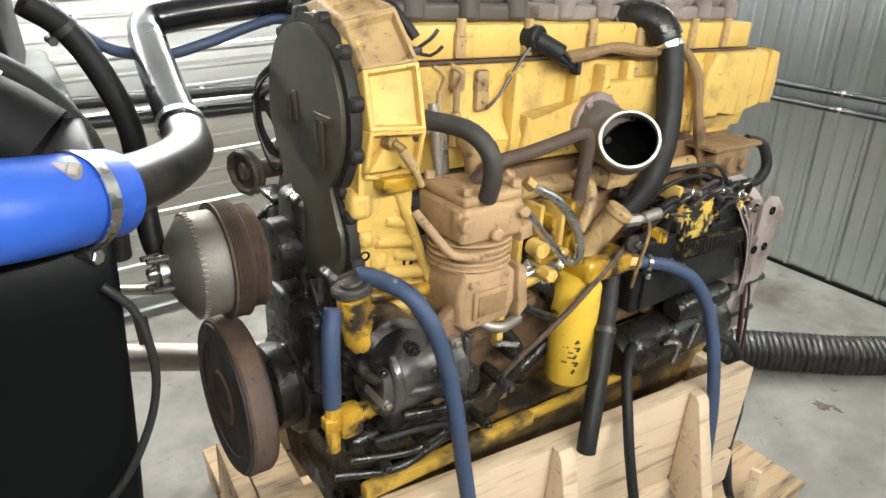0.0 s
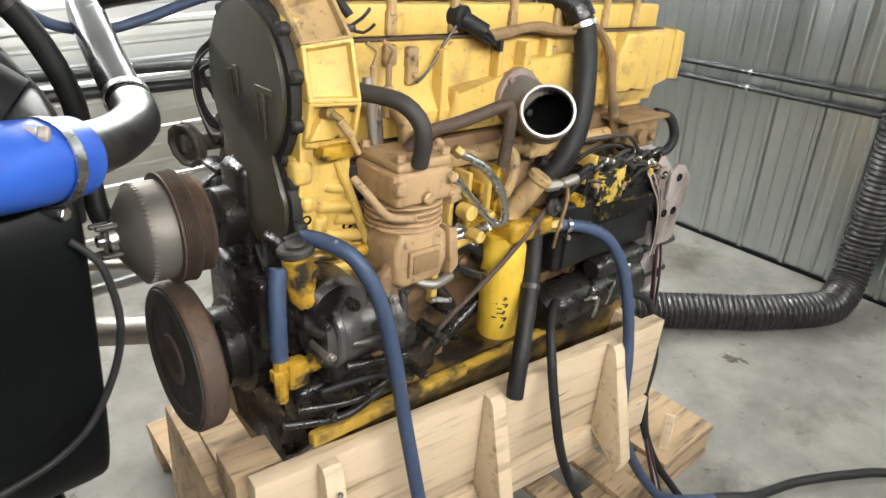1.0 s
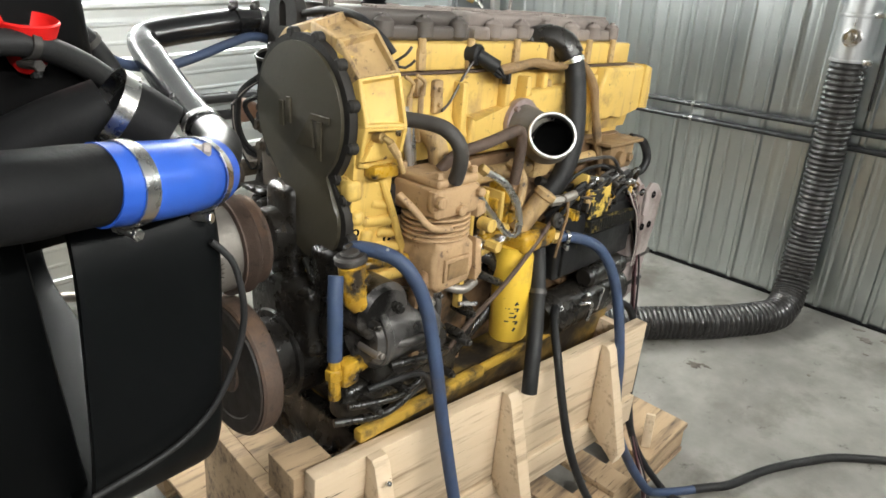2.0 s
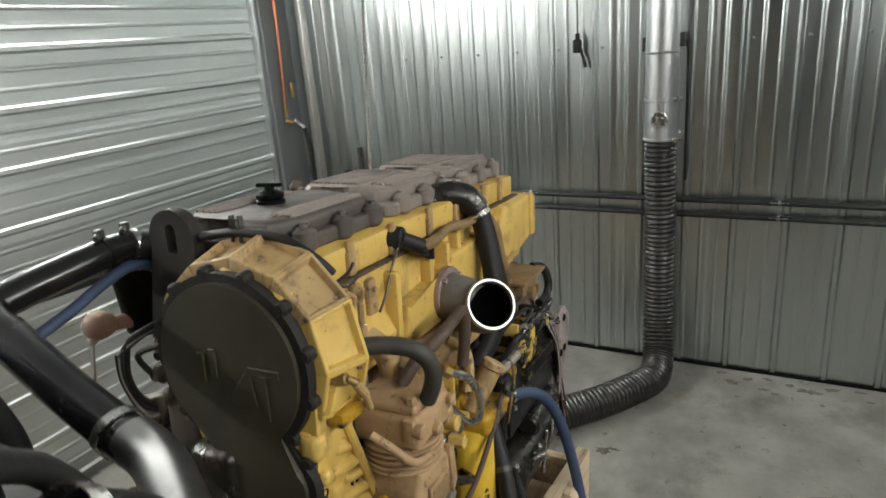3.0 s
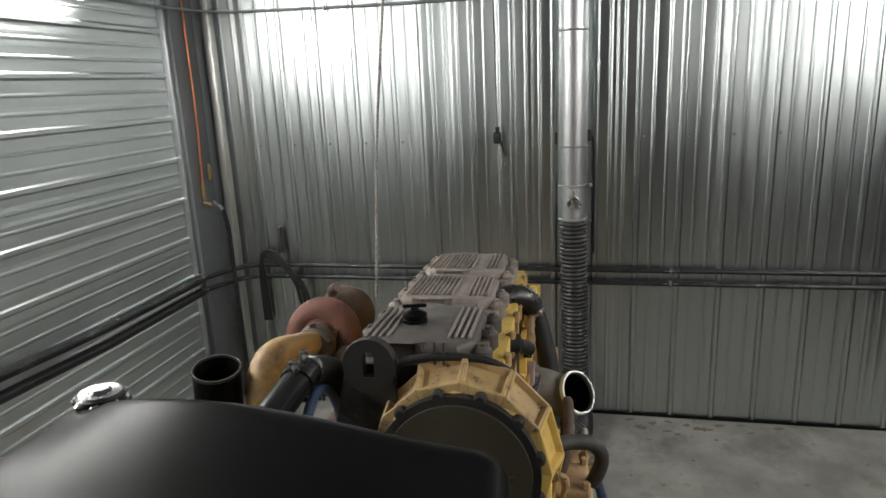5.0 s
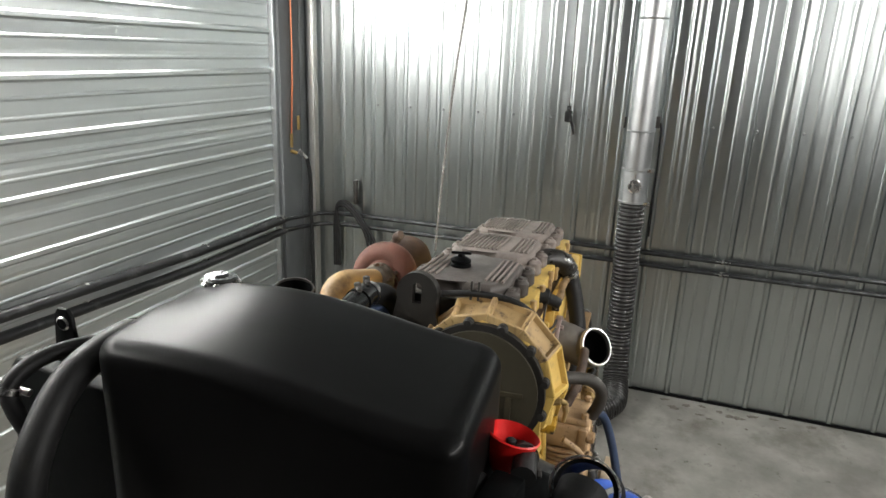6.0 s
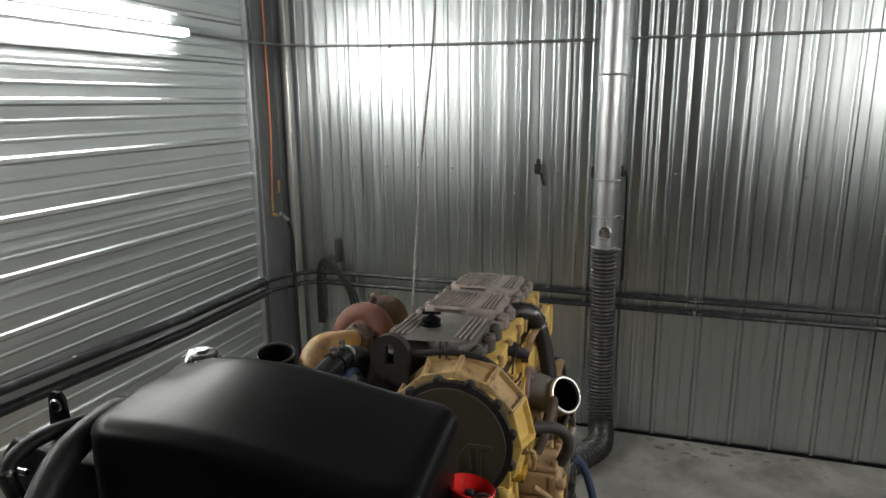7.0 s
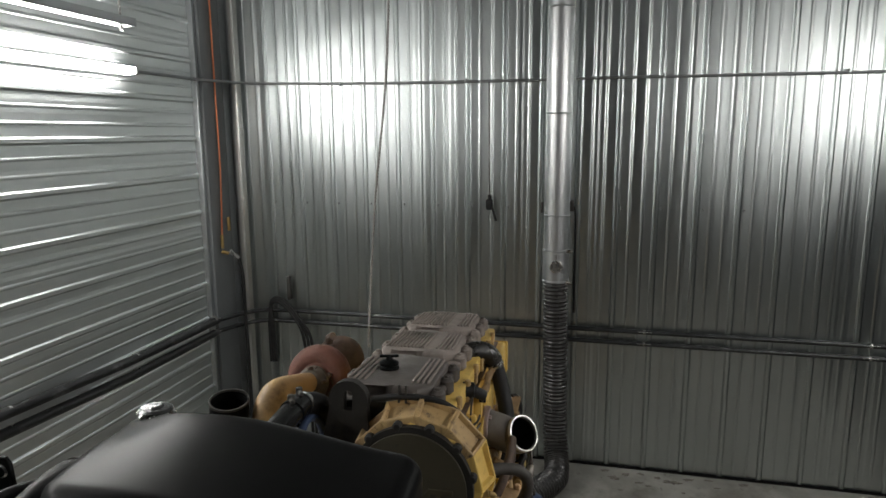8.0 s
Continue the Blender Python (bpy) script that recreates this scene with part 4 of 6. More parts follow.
part("pan_flange", join(box((-0.02, -0.226, -0.655), (0.36, -0.2, -0.626), 0.006, 2), box((0.36, -0.215, -0.655), (1.02, -0.2, -0.63), 0.005, 2)), PAN_STRIP, engine, "yellow oil pan flange")
part("oil_pan", prism([(-0.185, -0.672), (0.23, -0.672), (0.2, -0.86), (-0.155, -0.86)], 0.09, 1.03, "x", 0.02, 3), PAN_YELLOW, engine)

# water pump and front accessories on this side: shiny black castings
pump = part("water_pump", cyl((0.0, -0.19, -0.42), (0.17, -0.19, -0.43), 0.068, 28, 0.014), OILY_IRON, engine, "grey iron water pump blackened with oil")
for m_, p in (("worn_body", cyl((0.03, -0.14, -0.36), (0.03, -0.232, -0.36), 0.062, 28, 0.012)), ("body", box((0.02, -0.225, -0.545), (0.2, -0.12, -0.47), 0.02, 3)), ("body", cyl((0.165, -0.16, -0.47), (0.165, -0.24, -0.47), 0.04, 20, 0.01)),
              ("body", box((-0.03, -0.19, -0.63), (0.3, -0.12, -0.54), 0.02, 3)), ("band", cyl((0.012, -0.19, -0.42), (0.03, -0.19, -0.42), 0.074, 28, 0.004)), ("band", cyl((0.12, -0.19, -0.425), (0.136, -0.19, -0.426), 0.074, 28, 0.004))):
    part(m_, p, OILY_BLACK if m_ == "body" else OILY_IRON, pump)
part("shield", prism([(0.1, -0.5), (0.1, -0.33), (0.13, -0.3), (0.17, -0.31), (0.17, -0.5)], -0.235, -0.21, "y", 0.008, 2), BLOCK, pump)
for k in range(18):
    x, z = rng.uniform(-0.03, 0.27), rng.uniform(-0.6, -0.34)
    part("bolt", boss((x, -0.19, z), (x, -0.238 - 0.012 * rng.random(), z), rng.uniform(0.008, 0.013)), rng.choice((OILY_BLACK, DARK_STEEL, OILY_BLACK, ALU)), pump)
for p, r, mt in (([(0.02, -0.235, -0.43), (0.08, -0.262, -0.425), (0.15, -0.25, -0.44)], 0.011, DARK_STEEL), ([(0.04, -0.24, -0.48), (0.1, -0.258, -0.48), (0.18, -0.25, -0.5), (0.24, -0.2, -0.54)], 0.008, OILY_BLACK),
                 ([(-0.04, -0.21, -0.56), (0.06, -0.24, -0.565), (0.14, -0.24, -0.55), (0.2, -0.225, -0.585)], 0.0075, OILY_BLACK), ([(0.19, -0.22, -0.35), (0.22, -0.25, -0.36), (0.27, -0.24, -0.36)], 0.01, ALU),
                 ([(-0.06, -0.19, -0.6), (0.04, -0.225, -0.605), (0.13, -0.22, -0.59), (0.2, -0.2, -0.61)], 0.009, OILY_BLACK), ([(0.15, -0.2, -0.33), (0.16, -0.24, -0.37), (0.155, -0.24, -0.45), (0.17, -0.23, -0.52)], 0.008, DARK_STEEL),
                 ([(0.0, -0.22, -0.53), (0.08, -0.245, -0.52), (0.13, -0.245, -0.54), (0.16, -0.24, -0.6)], 0.007, RUBBER)):
    part("pipe", tube(p, r, 12), mt, pump)
part("pin", cyl((0.225, -0.24, -0.4), (0.258, -0.265, -0.4), 0.006, 10), STEEL, pump)
part("tab", box((0.235, -0.23, -0.42), (0.25, -0.21, -0.34), 0.004), YELLOW, pump)
inlet = part("oil_inlet", join(cyl((-0.024, -0.19, -0.25), (-0.02, -0.192, -0.315), 0.026, 18, 0.006), tube([(-0.022, -0.192, -0.29), (-0.02, -0.2, -0.325), (0.0, -0.205, -0.342), (0.04, -0.18, -0.345)], 0.024, 16), box((-0.04, -0.215, -0.29), (0.005, -0.18, -0.27), 0.006),
                                tube([(-0.02, -0.18, -0.262), (0.03, -0.2, -0.262), (0.1, -0.2, -0.27)], 0.011, 12)), OILED_YELLOW, engine, "oil-streaked yellow filler neck")
part("cap", join(cyl((-0.025, -0.19, -0.25), (-0.027, -0.189, -0.233), 0.031, 22, 0.004), cyl((-0.027, -0.189, -0.233), (-0.028, -0.189, -0.226), 0.018, 18, 0.003)), DARK_STEEL, inlet)
part("handle", box((-0.033, -0.004, -0.003), (0.03, 0.004, 0.004), 0.002, 1, Matrix.Translation((-0.032, -0.189, -0.215)) @ Matrix.Rotation(0.35, 4, "Y") @ Matrix.Rotation(0.7, 4, "Z")), DARK_STEEL, inlet)
tap = part("drain_tap", join(cyl((-0.067, -0.2, -0.435), (-0.066, -0.2, -0.52), 0.012, 10), cyl((-0.067, -0.2, -0.46), (-0.066, -0.2, -0.485), 0.018, 6), cyl((-0.066, -0.2, -0.515), (-0.066, -0.2, -0.532), 0.012, 8), box((-0.06, -0.22, -0.505), (-0.02, -0.185, -0.45), 0.008), cyl((-0.03, -0.2, -0.478), (0.05, -0.18, -0.478), 0.018, 12)), OILED_YELLOW, engine, "yellow painted drain tap")
part("hose", tube([(-0.055, -0.185, -0.27), (-0.064, -0.195, -0.31), (-0.067, -0.2, -0.36), (-0.067, -0.2, -0.44)], 0.0145, 16), BLUE_HOSE, tap, "short blue rubber hose")

# vibration damper on the crankshaft
damper = part("damper", lathe([(0.03, 0.01), (0.03, 0), (0.05, -0.004), (0.056, 0.004), (0.062, 0.022), (0.105, 0.022), (0.112, 0.004), (0.148, 0), (0.152, 0.005), (0.152, 0.038), (0.148, 0.043), (0.09, 0.045)], (-0.166, 0.033, -0.528), (1, 0, 0), 56), RUST, engine, "rusty iron vibration damper")
part("hub", join(cyl((-0.1, 0.025, -0.53), (0.03, 0.025, -0.53), 0.085, 32, 0.006), cyl((-0.06, 0.025, -0.53), (0.03, 0.025, -0.53), 0.105, 32, 0.006)), OILY_BLACK, damper)
part("hub_ring", lathe([(0.02, 0.0), (0.044, 0.0), (0.047, 0.004), (0.047, 0.02), (0.02, 0.02)], (-0.158, 0.033, -0.528), (1, 0, 0), 36), BLACK_IRON, damper)

part("face_ring", lathe([(0.11, 0.0), (0.112, -0.003), (0.142, -0.004), (0.144, 0.0), (0.142, 0.004)], (-0.166, 0.033, -0.528), (1, 0, 0), 48), DARK_RUST, damper)
part("web", lathe([(0.063, 0.014), (0.104, 0.014), (0.104, 0.03), (0.063, 0.03)], (-0.166, 0.033, -0.528), (1, 0, 0), 48), DARK_RUST, damper)

# fan hub with ribbed pulley
fx, fy, fz = -0.228, 0.06, -0.263
fan = part("fan_hub", lathe([(0.03, 0.03), (0.034, 0.0), (0.058, 0.012), (0.085, 0.03), (0.092, 0.04), (0.092, 0.085), (0.096, 0.09), (0.096, 0.1), (0.085, 0.102)], (fx, fy, fz), (1, 0, 0), 48), GREY_CAST, engine, "grey viscous fan hub")
part("knurl", join(*[box((fx + 0.034, -0.0015, 0.086), (fx + 0.042, 0.0015, 0.093), 0, 1, Matrix.Translation((0, fy, fz)) @ Matrix.Rotation(2 * math.pi * k / 60, 4, "X")) for k in range(60)]), GREY_CAST, fan)
part("pulley", lathe([(0.06, 0.1)] + [(0.104, 0.1)] + [q for k in range(6) for q in ((0.104, 0.103 + 0.0042 * k), (0.1, 0.105 + 0.0042 * k))] + [(0.106, 0.13), (0.1, 0.134), (0.093, 0.136)] + [q for k in range(5) for q in ((0.093, 0.137 + 0.0042 * k), (0.089, 0.139 + 0.0042 * k))] + [(0.094, 0.16), (0.06, 0.162)], (fx, fy, fz), (1, 0, 0), 48), RUST, fan, "brown grooved belt pulley").location = (-0.022, 0, 0)
part("nose", join(cyl((fx - 0.015, fy, fz), (fx + 0.03, fy, fz), 0.03, 20, 0.003), cyl((fx - 0.028, fy, fz), (fx, fy, fz), 0.011, 12)), STEEL, fan)
for k in range(4):
    a = 0.5 + k * half
    part("stud", cyl((fx - 0.03, fy + 0.035 * math.cos(a), fz + 0.035 * math.sin(a)), (fx + 0.02, fy + 0.035 * math.cos(a), fz + 0.035 * math.sin(a)), 0.0055, 10), DARK_STEEL, fan)
part("bracket", join(box((-0.03, 0.0, -0.42), (0.04, 0.1, -0.15), 0.02, 3), cyl((-0.06, fy, fz), (0.03, fy, fz), 0.06, 24), box((-0.03, 0.1, -0.4), (0.02, 0.125, -0.2), 0.008), cyl((-0.035, 0.11, -0.38), (0.02, 0.11, -0.38), 0.02, 14), cyl((-0.035, 0.11, -0.22), (0.02, 0.11, -0.22), 0.018, 14)), OILY_BLACK, fan)
front = part("front_plate", join(prism([(0.1, -0.4), (0.13, -0.15), (0.19, -0.1), (0.24, -0.2), (0.24, -0.66), (-0.18, -0.66), (-0.18, -0.4)], 0.025, 0.1, "x", 0.012, 2)), OILY_BLACK, engine)
for k in range(26):
    y, z = rng.uniform(-0.16, 0.2), rng.uniform(-0.64, -0.3)
    x = rng.uniform(-0.005, 0.02)
    part("bolt", boss((0.03, y, z), (x, y, z), rng.uniform(0.009, 0.016)), OILY_BLACK, front)
for p, r in (([(0.02, 0.15, -0.2), (-0.03, 0.17, -0.26), (-0.02, 0.16, -0.36), (0.02, 0.12, -0.42)], 0.018), ([(0.0, 0.12, -0.42), (-0.03, 0.1, -0.48), (-0.01, 0.06, -0.52)], 0.02), ([(0.02, -0.1, -0.35), (-0.02, -0.12, -0.42), (0.02, -0.1, -0.5)], 0.022)):
    part("pipe", tube(p, r, 12), OILY_BLACK, front)
part("crank_case", join(box((-0.055, -0.1, -0.5), (0.03, 0.13, -0.34), 0.02, 3), box((-0.03, -0.14, -0.46), (0.03, -0.06, -0.25), 0.015, 3)), OILY_BLACK, front)
part("side_web", box((0.1, -0.135, -0.37), (0.24, -0.09, -0.13), 0.01, 2), OILY_BLACK, front)
foot = part("front_support", join(prism([(-0.2, -0.66), (0.24, -0.66), (0.16, -0.83), (-0.06, -0.83)], -0.005, 0.03, "x", 0.006), hexbolt((-0.006, -0.1, -0.75), (-1, 0, 0), 0.016, 0.014)), OILY_BLACK, engine)

for k in range(22):
    y, z = rng.uniform(-0.17, 0.2), rng.uniform(-0.62, -0.18)
    if (y + 0.05) ** 2 + (z + 0.2) ** 2 < 0.013:
        continue
    a = rng.uniform(0, 3)
    d = Vector((0, math.cos(a), math.sin(a))) * rng.uniform(0.02, 0.05)
    c = Vector((rng.uniform(-0.015, 0.02), y, z))
    part("web", box((-0.02, -d.length, -0.006), (0.02, d.length, 0.006), 0.005, 2, Matrix.Translation(c) @ Matrix.Rotation(a, 4, "X")), OILY_BLACK, front)
# alternator and clutter on the exhaust side of the front
alt = part("alternator", join(cyl((0.05, 0.17, -0.2), (0.17, 0.17, -0.2), 0.06, 28, 0.012), box((0.02, 0.11, -0.33), (0.1, 0.2, -0.1), 0.02, 3)), GRIME, engine, "dusty brown alternator beside the front cover")
part("pulley", lathe([(0.02, 0.008), (0.036, 0.008), (0.04, 0.0), (0.048, 0.0), (0.05, 0.006), (0.044, 0.012), (0.05, 0.018), (0.046, 0.024), (0.02, 0.024)], (-0.03, 0.272, -0.18), (1, 0.3, 0.1), 10), GRIME, alt)
part("shaft", cyl((-0.03, 0.272, -0.175), (0.1, 0.272, -0.175), 0.02, 20, 0.004), GRIME, alt)
part("bracket", join(prism([(0.13, -0.22), (0.14, -0.1), (0.17, -0.08), (0.2, -0.11), (0.29, -0.13), (0.3, -0.15), (0.2, -0.16), (0.18, -0.24)], 0.03, 0.055, "x", 0.006)), GRIME, alt)
for y, z, r in ((0.185, -0.02, 0.016), (0.2, -0.06, 0.02), (0.19, -0.105, 0.017)):
    part("fitting", join(cyl((0.02, y, z), (0.07, y - 0.01, z), r, 12, 0.005), cyl((0.012, y, z), (0.03, y, z), 0.6 * r, 8)), GRIME, alt)
for k in range(4):
    d = 0.006 * k
    part("lead", tube([(0.03, 0.1, 0.085 - d), (0.0, 0.155 + d, 0.05 - d), (0.0, 0.225 + 2 * d, 0.012 - 2 * d), (0.004, 0.25 + 1.5 * d, -0.03), (0.008, 0.258 + d, -0.075 - d), (0.02, 0.25 - d, -0.115 - 3 * d), (0.04, 0.22, -0.14)], (0.0058, 0.0045, 0.003, 0.0025)[k], 8), (RUBBER, RUBBER, WIRE_PALE, RUBBER)[k], alt)
part("lead", tube([(0.01, 0.11, 0.02), (0.0, 0.17, 0.005), (0.0, 0.215, -0.02), (0.02, 0.2, -0.07)], 0.0055, 8), RUBBER, alt)

# lifting eye on top
slot = [(0.135 + 0.012 * math.cos(a), 0.19 + 0.012 * math.sin(a)) for a in (math.pi * k / 12 for k in range(13))]
outer = [(0.135 + 0.052 * math.cos(a), 0.175 + 0.052 * math.sin(a)) for a in (-0.3 + (math.pi + 0.6) * k / 22 for k in range(23))]
half_plates = (outer[:12] + slot[6::-1] + [(0.147, 0.15), (0.135, 0.15), (0.135, -0.02), (0.22, -0.02)], [(0.07, -0.02), (0.135, -0.02), (0.135, 0.15), (0.123, 0.15)] + slot[:5:-1] + outer[11:])
eye = part("lifting_eye", join(*[prism(o, 0.042, 0.066, "x", 0) for o in half_plates]), BLACK_IRON, engine, "black lifting eye plate")
eye.location = (0.03, 0.045, 0.0)

# control unit with fins, plugs and print
ecm = part("control_unit", join(box((0.62, -0.215, -0.475), (1.0, -0.16, -0.3), 0.01, 3)), ECM_BODY, engine, "black finned engine control unit")
part("lid", box((0.64, -0.224, -0.465), (0.985, -0.212, -0.37), 0.005, 2), ECM_BODY, ecm)
for k in range(19):
    x = 0.74 + 0.0128 * k
    part("fin", box((x, -0.236, -0.362), (x + 0.0055, -0.205, -0.322), 0.0025, 1, Matrix.Translation((0, 0, -0.04 * (x - 0.85)))), ECM_FIN, ecm)
for k in range(3):
    part("print", box((0.0, -0.0006, 0.0), (0.006 + 0.012 * rng.random(), 0.0006, 0.016 + 0.012 * rng.random()), 0, 1, Matrix.Translation((0.65 + 0.05 * k + 0.004 * rng.random(), -0.2158 if not 0.69 < 0.65 + 0.05 * k < 0.97 else -0.2328, -0.36 - 0.06 * rng.random() + 0.004 * k))), GOLD_PRINT, ecm)
for x in (0.7, 0.8, 0.9):
    plug = part("plug", box((x, -0.21, -0.31), (x + 0.06, -0.17, -0.26), 0.008), RUBBER, ecm)
    for k in range(6):
        part("wire", tube([(x + 0.01 + 0.008 * k, -0.195, -0.262), (x + 0.015 + 0.008 * k, -0.2, -0.235), (x + 0.03 + 0.004 * k, -0.18, -0.215)], 0.003, 6), RUBBER, plug)
for k in range(16):
    x, z = (0.79, -0.3) if k < 8 else (0.7, -0.275)
    x, z = x + rng.uniform(0, 0.05 if k < 8 else 0.03), z + rng.uniform(-0.02, 0.022 if k < 8 else 0.035)
    w, h = rng.uniform(0.003, 0.012), rng.uniform(0.006, 0.024)
    part("bracket", box((x, -0.222 - 0.006 * rng.random(), z), (x + w, -0.2, z + h), 0.0015, 1, Matrix.Translation((x, 0, z)) @ Matrix.Rotation(rng.uniform(-0.5, 0.5), 4, "Y") @ Matrix.Translation((-x, 0, -z))), YELLOW_DUST, ecm)
for k in range(7):
    a = 0.93 + 0.007 * k
    part("wire", tube([(a, -0.2, -0.262), (a + 0.004, -0.225, -0.268 - 0.004 * (k % 3)), (a + 0.018, -0.236, -0.3), (0.985 + 0.002 * k, -0.242, -0.36), (1.0 + 0.002 * k, -0.245, -0.45), (1.0 + 0.003 * k, -0.243, -0.52)], 0.0022, 6), (WIRE_PALE, WIRE_PLUM, RUBBER)[k % 3], ecm)
for k in range(9):
    x = rng.uniform(0.6, 0.95)
    part("wire", tube([(x, -0.17, -0.27), (x + rng.uniform(-0.02, 0.03), -0.215, -0.235 - 0.02 * rng.random()), (x + 0.05, -0.225, -0.24 - 0.03 * rng.random()), (x + 0.08, -0.19, -0.29)], 0.0035, 7), rng.choice((RUBBER, DUST_RUBBER, LOOM_TAN)), ecm)

for k in range(22):
    x, z = rng.uniform(0.66, 0.98), rng.uniform(-0.31, -0.2)
    w = rng.uniform(0.006, 0.014)
    part("overspray_lug", box((x, -0.218 - 0.012 * rng.random(), z), (x + w, -0.17, z + rng.uniform(0.01, 0.035)), 0.003, 2), rng.choice((YELLOW, OILED_YELLOW, OILY_BLACK, OILY_BLACK)), ecm)
for x, z in ((0.72, -0.2), (0.83, -0.21), (0.9, -0.235), (0.965, -0.28)):
    part("union", join(cyl((x, -0.2, z), (x + 0.012, -0.238, z + 0.004), 0.0095, 6), cyl((x + 0.01, -0.23, z + 0.004), (x + 0.016, -0.252, z + 0.006), 0.0065, 10)), STEEL, ecm, "bright steel union")
part("connector_block", box((0.735, -0.228, -0.318), (0.83, -0.17, -0.232), 0.006, 2), ECM_SPATTER, ecm, "black connector block spattered with yellow paint")
for k in range(6):
    x = 0.63 + 0.055 * k
    part("hose", tube([(x, -0.16, -0.3), (x + 0.01, -0.21, -0.24), (x + 0.035, -0.235, -0.2), (x + 0.07, -0.22, -0.22), (x + 0.085, -0.2, -0.29)], 0.0075, 10), (RUBBER, OILY_BLACK)[k % 2], ecm)

# rear: flywheel housing with bracket plates, sensor block, small hoses
fly = part("flywheel_housing", prism([(-0.2, -0.66), (-0.215, -0.5), (-0.19, -0.33), (-0.12, -0.26), (0.2, -0.22), (0.26, -0.4), (0.24, -0.7), (0.1, -0.78), (-0.12, -0.78)], 1.03, 1.16, "x", 0.012, 3), DUST_CAST, engine, "grey cast flywheel housing")
for y, z in ((-0.185, -0.34), (-0.2, -0.42), (-0.205, -0.52), (-0.195, -0.62)):
    part("bolt", boss((1.166, y, z), (1.02, y, z), 0.013, 0.008), DARK_STEEL, fly)
part("plate", prism([(1.035, -0.5), (1.035, -0.28), (1.06, -0.26), (1.1, -0.27), (1.14, -0.31), (1.13, -0.4), (1.1, -0.5)], -0.235, -0.224, "y", 0.003), DUST_CAST, fly)
part("plate", prism([(0.965, -0.255), (1.0, -0.255), (1.01, -0.33), (1.005, -0.355), (1.035, -0.36), (1.045, -0.47), (1.03, -0.475), (0.985, -0.35)], -0.24, -0.232, "y", 0.003), PLATE_PINK, fly)
for x, z in ((0.984, -0.275), (1.024, -0.395), (1.075, -0.3), (1.08, -0.4)):
    part("eyelet", lathe([(0.006, 0), (0.011, 0.001), (0.011, 0.004), (0.006, 0.004), (0.006, 0)], (x, -0.241 if x < 1.05 else -0.2355, z), (0, -1, 0), 16, close=False), RECESS_BLACK, fly)
part("rear_box", join(box((0.885, -0.175, -0.215), (1.02, -0.1, -0.135), 0.012), box((0.855, -0.19, -0.137), (1.04, -0.09, -0.126), 0.003), cyl((0.93, -0.17, -0.175), (0.93, -0.192, -0.175), 0.02, 14), cyl((0.985, -0.17, -0.18), (0.985, -0.188, -0.18), 0.013, 12)), LOOM_TAN, engine)
part("rear_hose", tube([(1.03, -0.15, -0.13), (1.075, -0.17, -0.145), (1.1, -0.18, -0.2), (1.075, -0.18, -0.235), (1.02, -0.175, -0.24)], 0.013, 12), RUBBER, engine)
for p in ([(0.68, -0.15, -0.17), (0.76, -0.2, -0.15), (0.86, -0.2, -0.165), (0.95, -0.19, -0.24)], [(0.74, -0.21, -0.27), (0.8, -0.225, -0.21), (0.87, -0.22, -0.24)], [(0.86, -0.2, -0.31), (0.9, -0.225, -0.25), (0.95, -0.21, -0.28)], [(0.62, -0.2, -0.3), (0.66, -0.225, -0.23), (0.72, -0.215, -0.22), (0.77, -0.2, -0.25)], [(0.65, -0.16, -0.25), (0.7, -0.2, -0.18), (0.8, -0.21, -0.175), (0.88, -0.2, -0.23)], [(0.72, -0.18, -0.27), (0.78, -0.22, -0.2), (0.86, -0.21, -0.2), (0.9, -0.2, -0.28)]):
    part("harness", tube(p, 0.0045 + 0.005 * rng.random(), 10), rng.choice((RUBBER, DUST_RUBBER, RUBBER)), engine)

# starter motor
starter = part("starter", join(cyl((0.63, -0.2, -0.585), (0.98, -0.2, -0.585), 0.062, 28, 0.012), cyl((0.76, -0.225, -0.5), (0.95, -0.225, -0.5), 0.032, 22, 0.008), cyl((0.6, -0.2, -0.585), (0.64, -0.2, -0.585), 0.05, 28, 0.01)), OILY_BLACK, engine, "black starter motor")
part("terminal", join(cyl((0.72, -0.255, -0.545), (0.72, -0.275, -0.52), 0.008, 8), tube([(0.7, -0.262, -0.55), (0.715, -0.285, -0.54), (0.725, -0.285, -0.56), (0.72, -0.28, -0.6)], 0.006, 8)), STEEL, starter)
part("lug", box((0.86, -0.264, -0.57), (0.878, -0.258, -0.5), 0.002, 1, Matrix.Rotation(0.0, 4, "X")), STEEL, starter)

# exhaust side: turbocharger, ochre elbow, manifold
snail = []
for k in range(41):
    a = 2 * math.pi * k / 40
    snail.append(Vector((0.665, 0.475 + 0.078 * math.cos(a), 0.02 + 0.078 * math.sin(a))) + Vector((0.012 * math.sin(a), 0, 0)))
turbo = part("turbocharger", join(tube(snail, 0.045, 20, smooth=False), cyl((0.63, 0.475, 0.02), (0.71, 0.475, 0.02), 0.07, 32, 0.008)), TURBO, engine, "rust-red turbocharger on the exhaust side", angle=60)
TURBO_AT = (0.075, 0.065, -0.02)
turbo.location = TURBO_AT
part("rear_shell", lathe([(0.04, -0.02), (0.075, 0.0), (0.095, 0.03), (0.096, 0.05), (0.088, 0.075), (0.05, 0.105)], (0.775, 0.448, 0.045), (1, 0.1, 0.05), 36), RUST, turbo)
part("band", lathe([(0.06, -0.008), (0.066, -0.008), (0.066, 0.008), (0.06, 0.008), (0.06, -0.008)], (0.62, 0.468, -0.002), (1, 0.15, 0.1), 36, close=False), RUST, turbo)
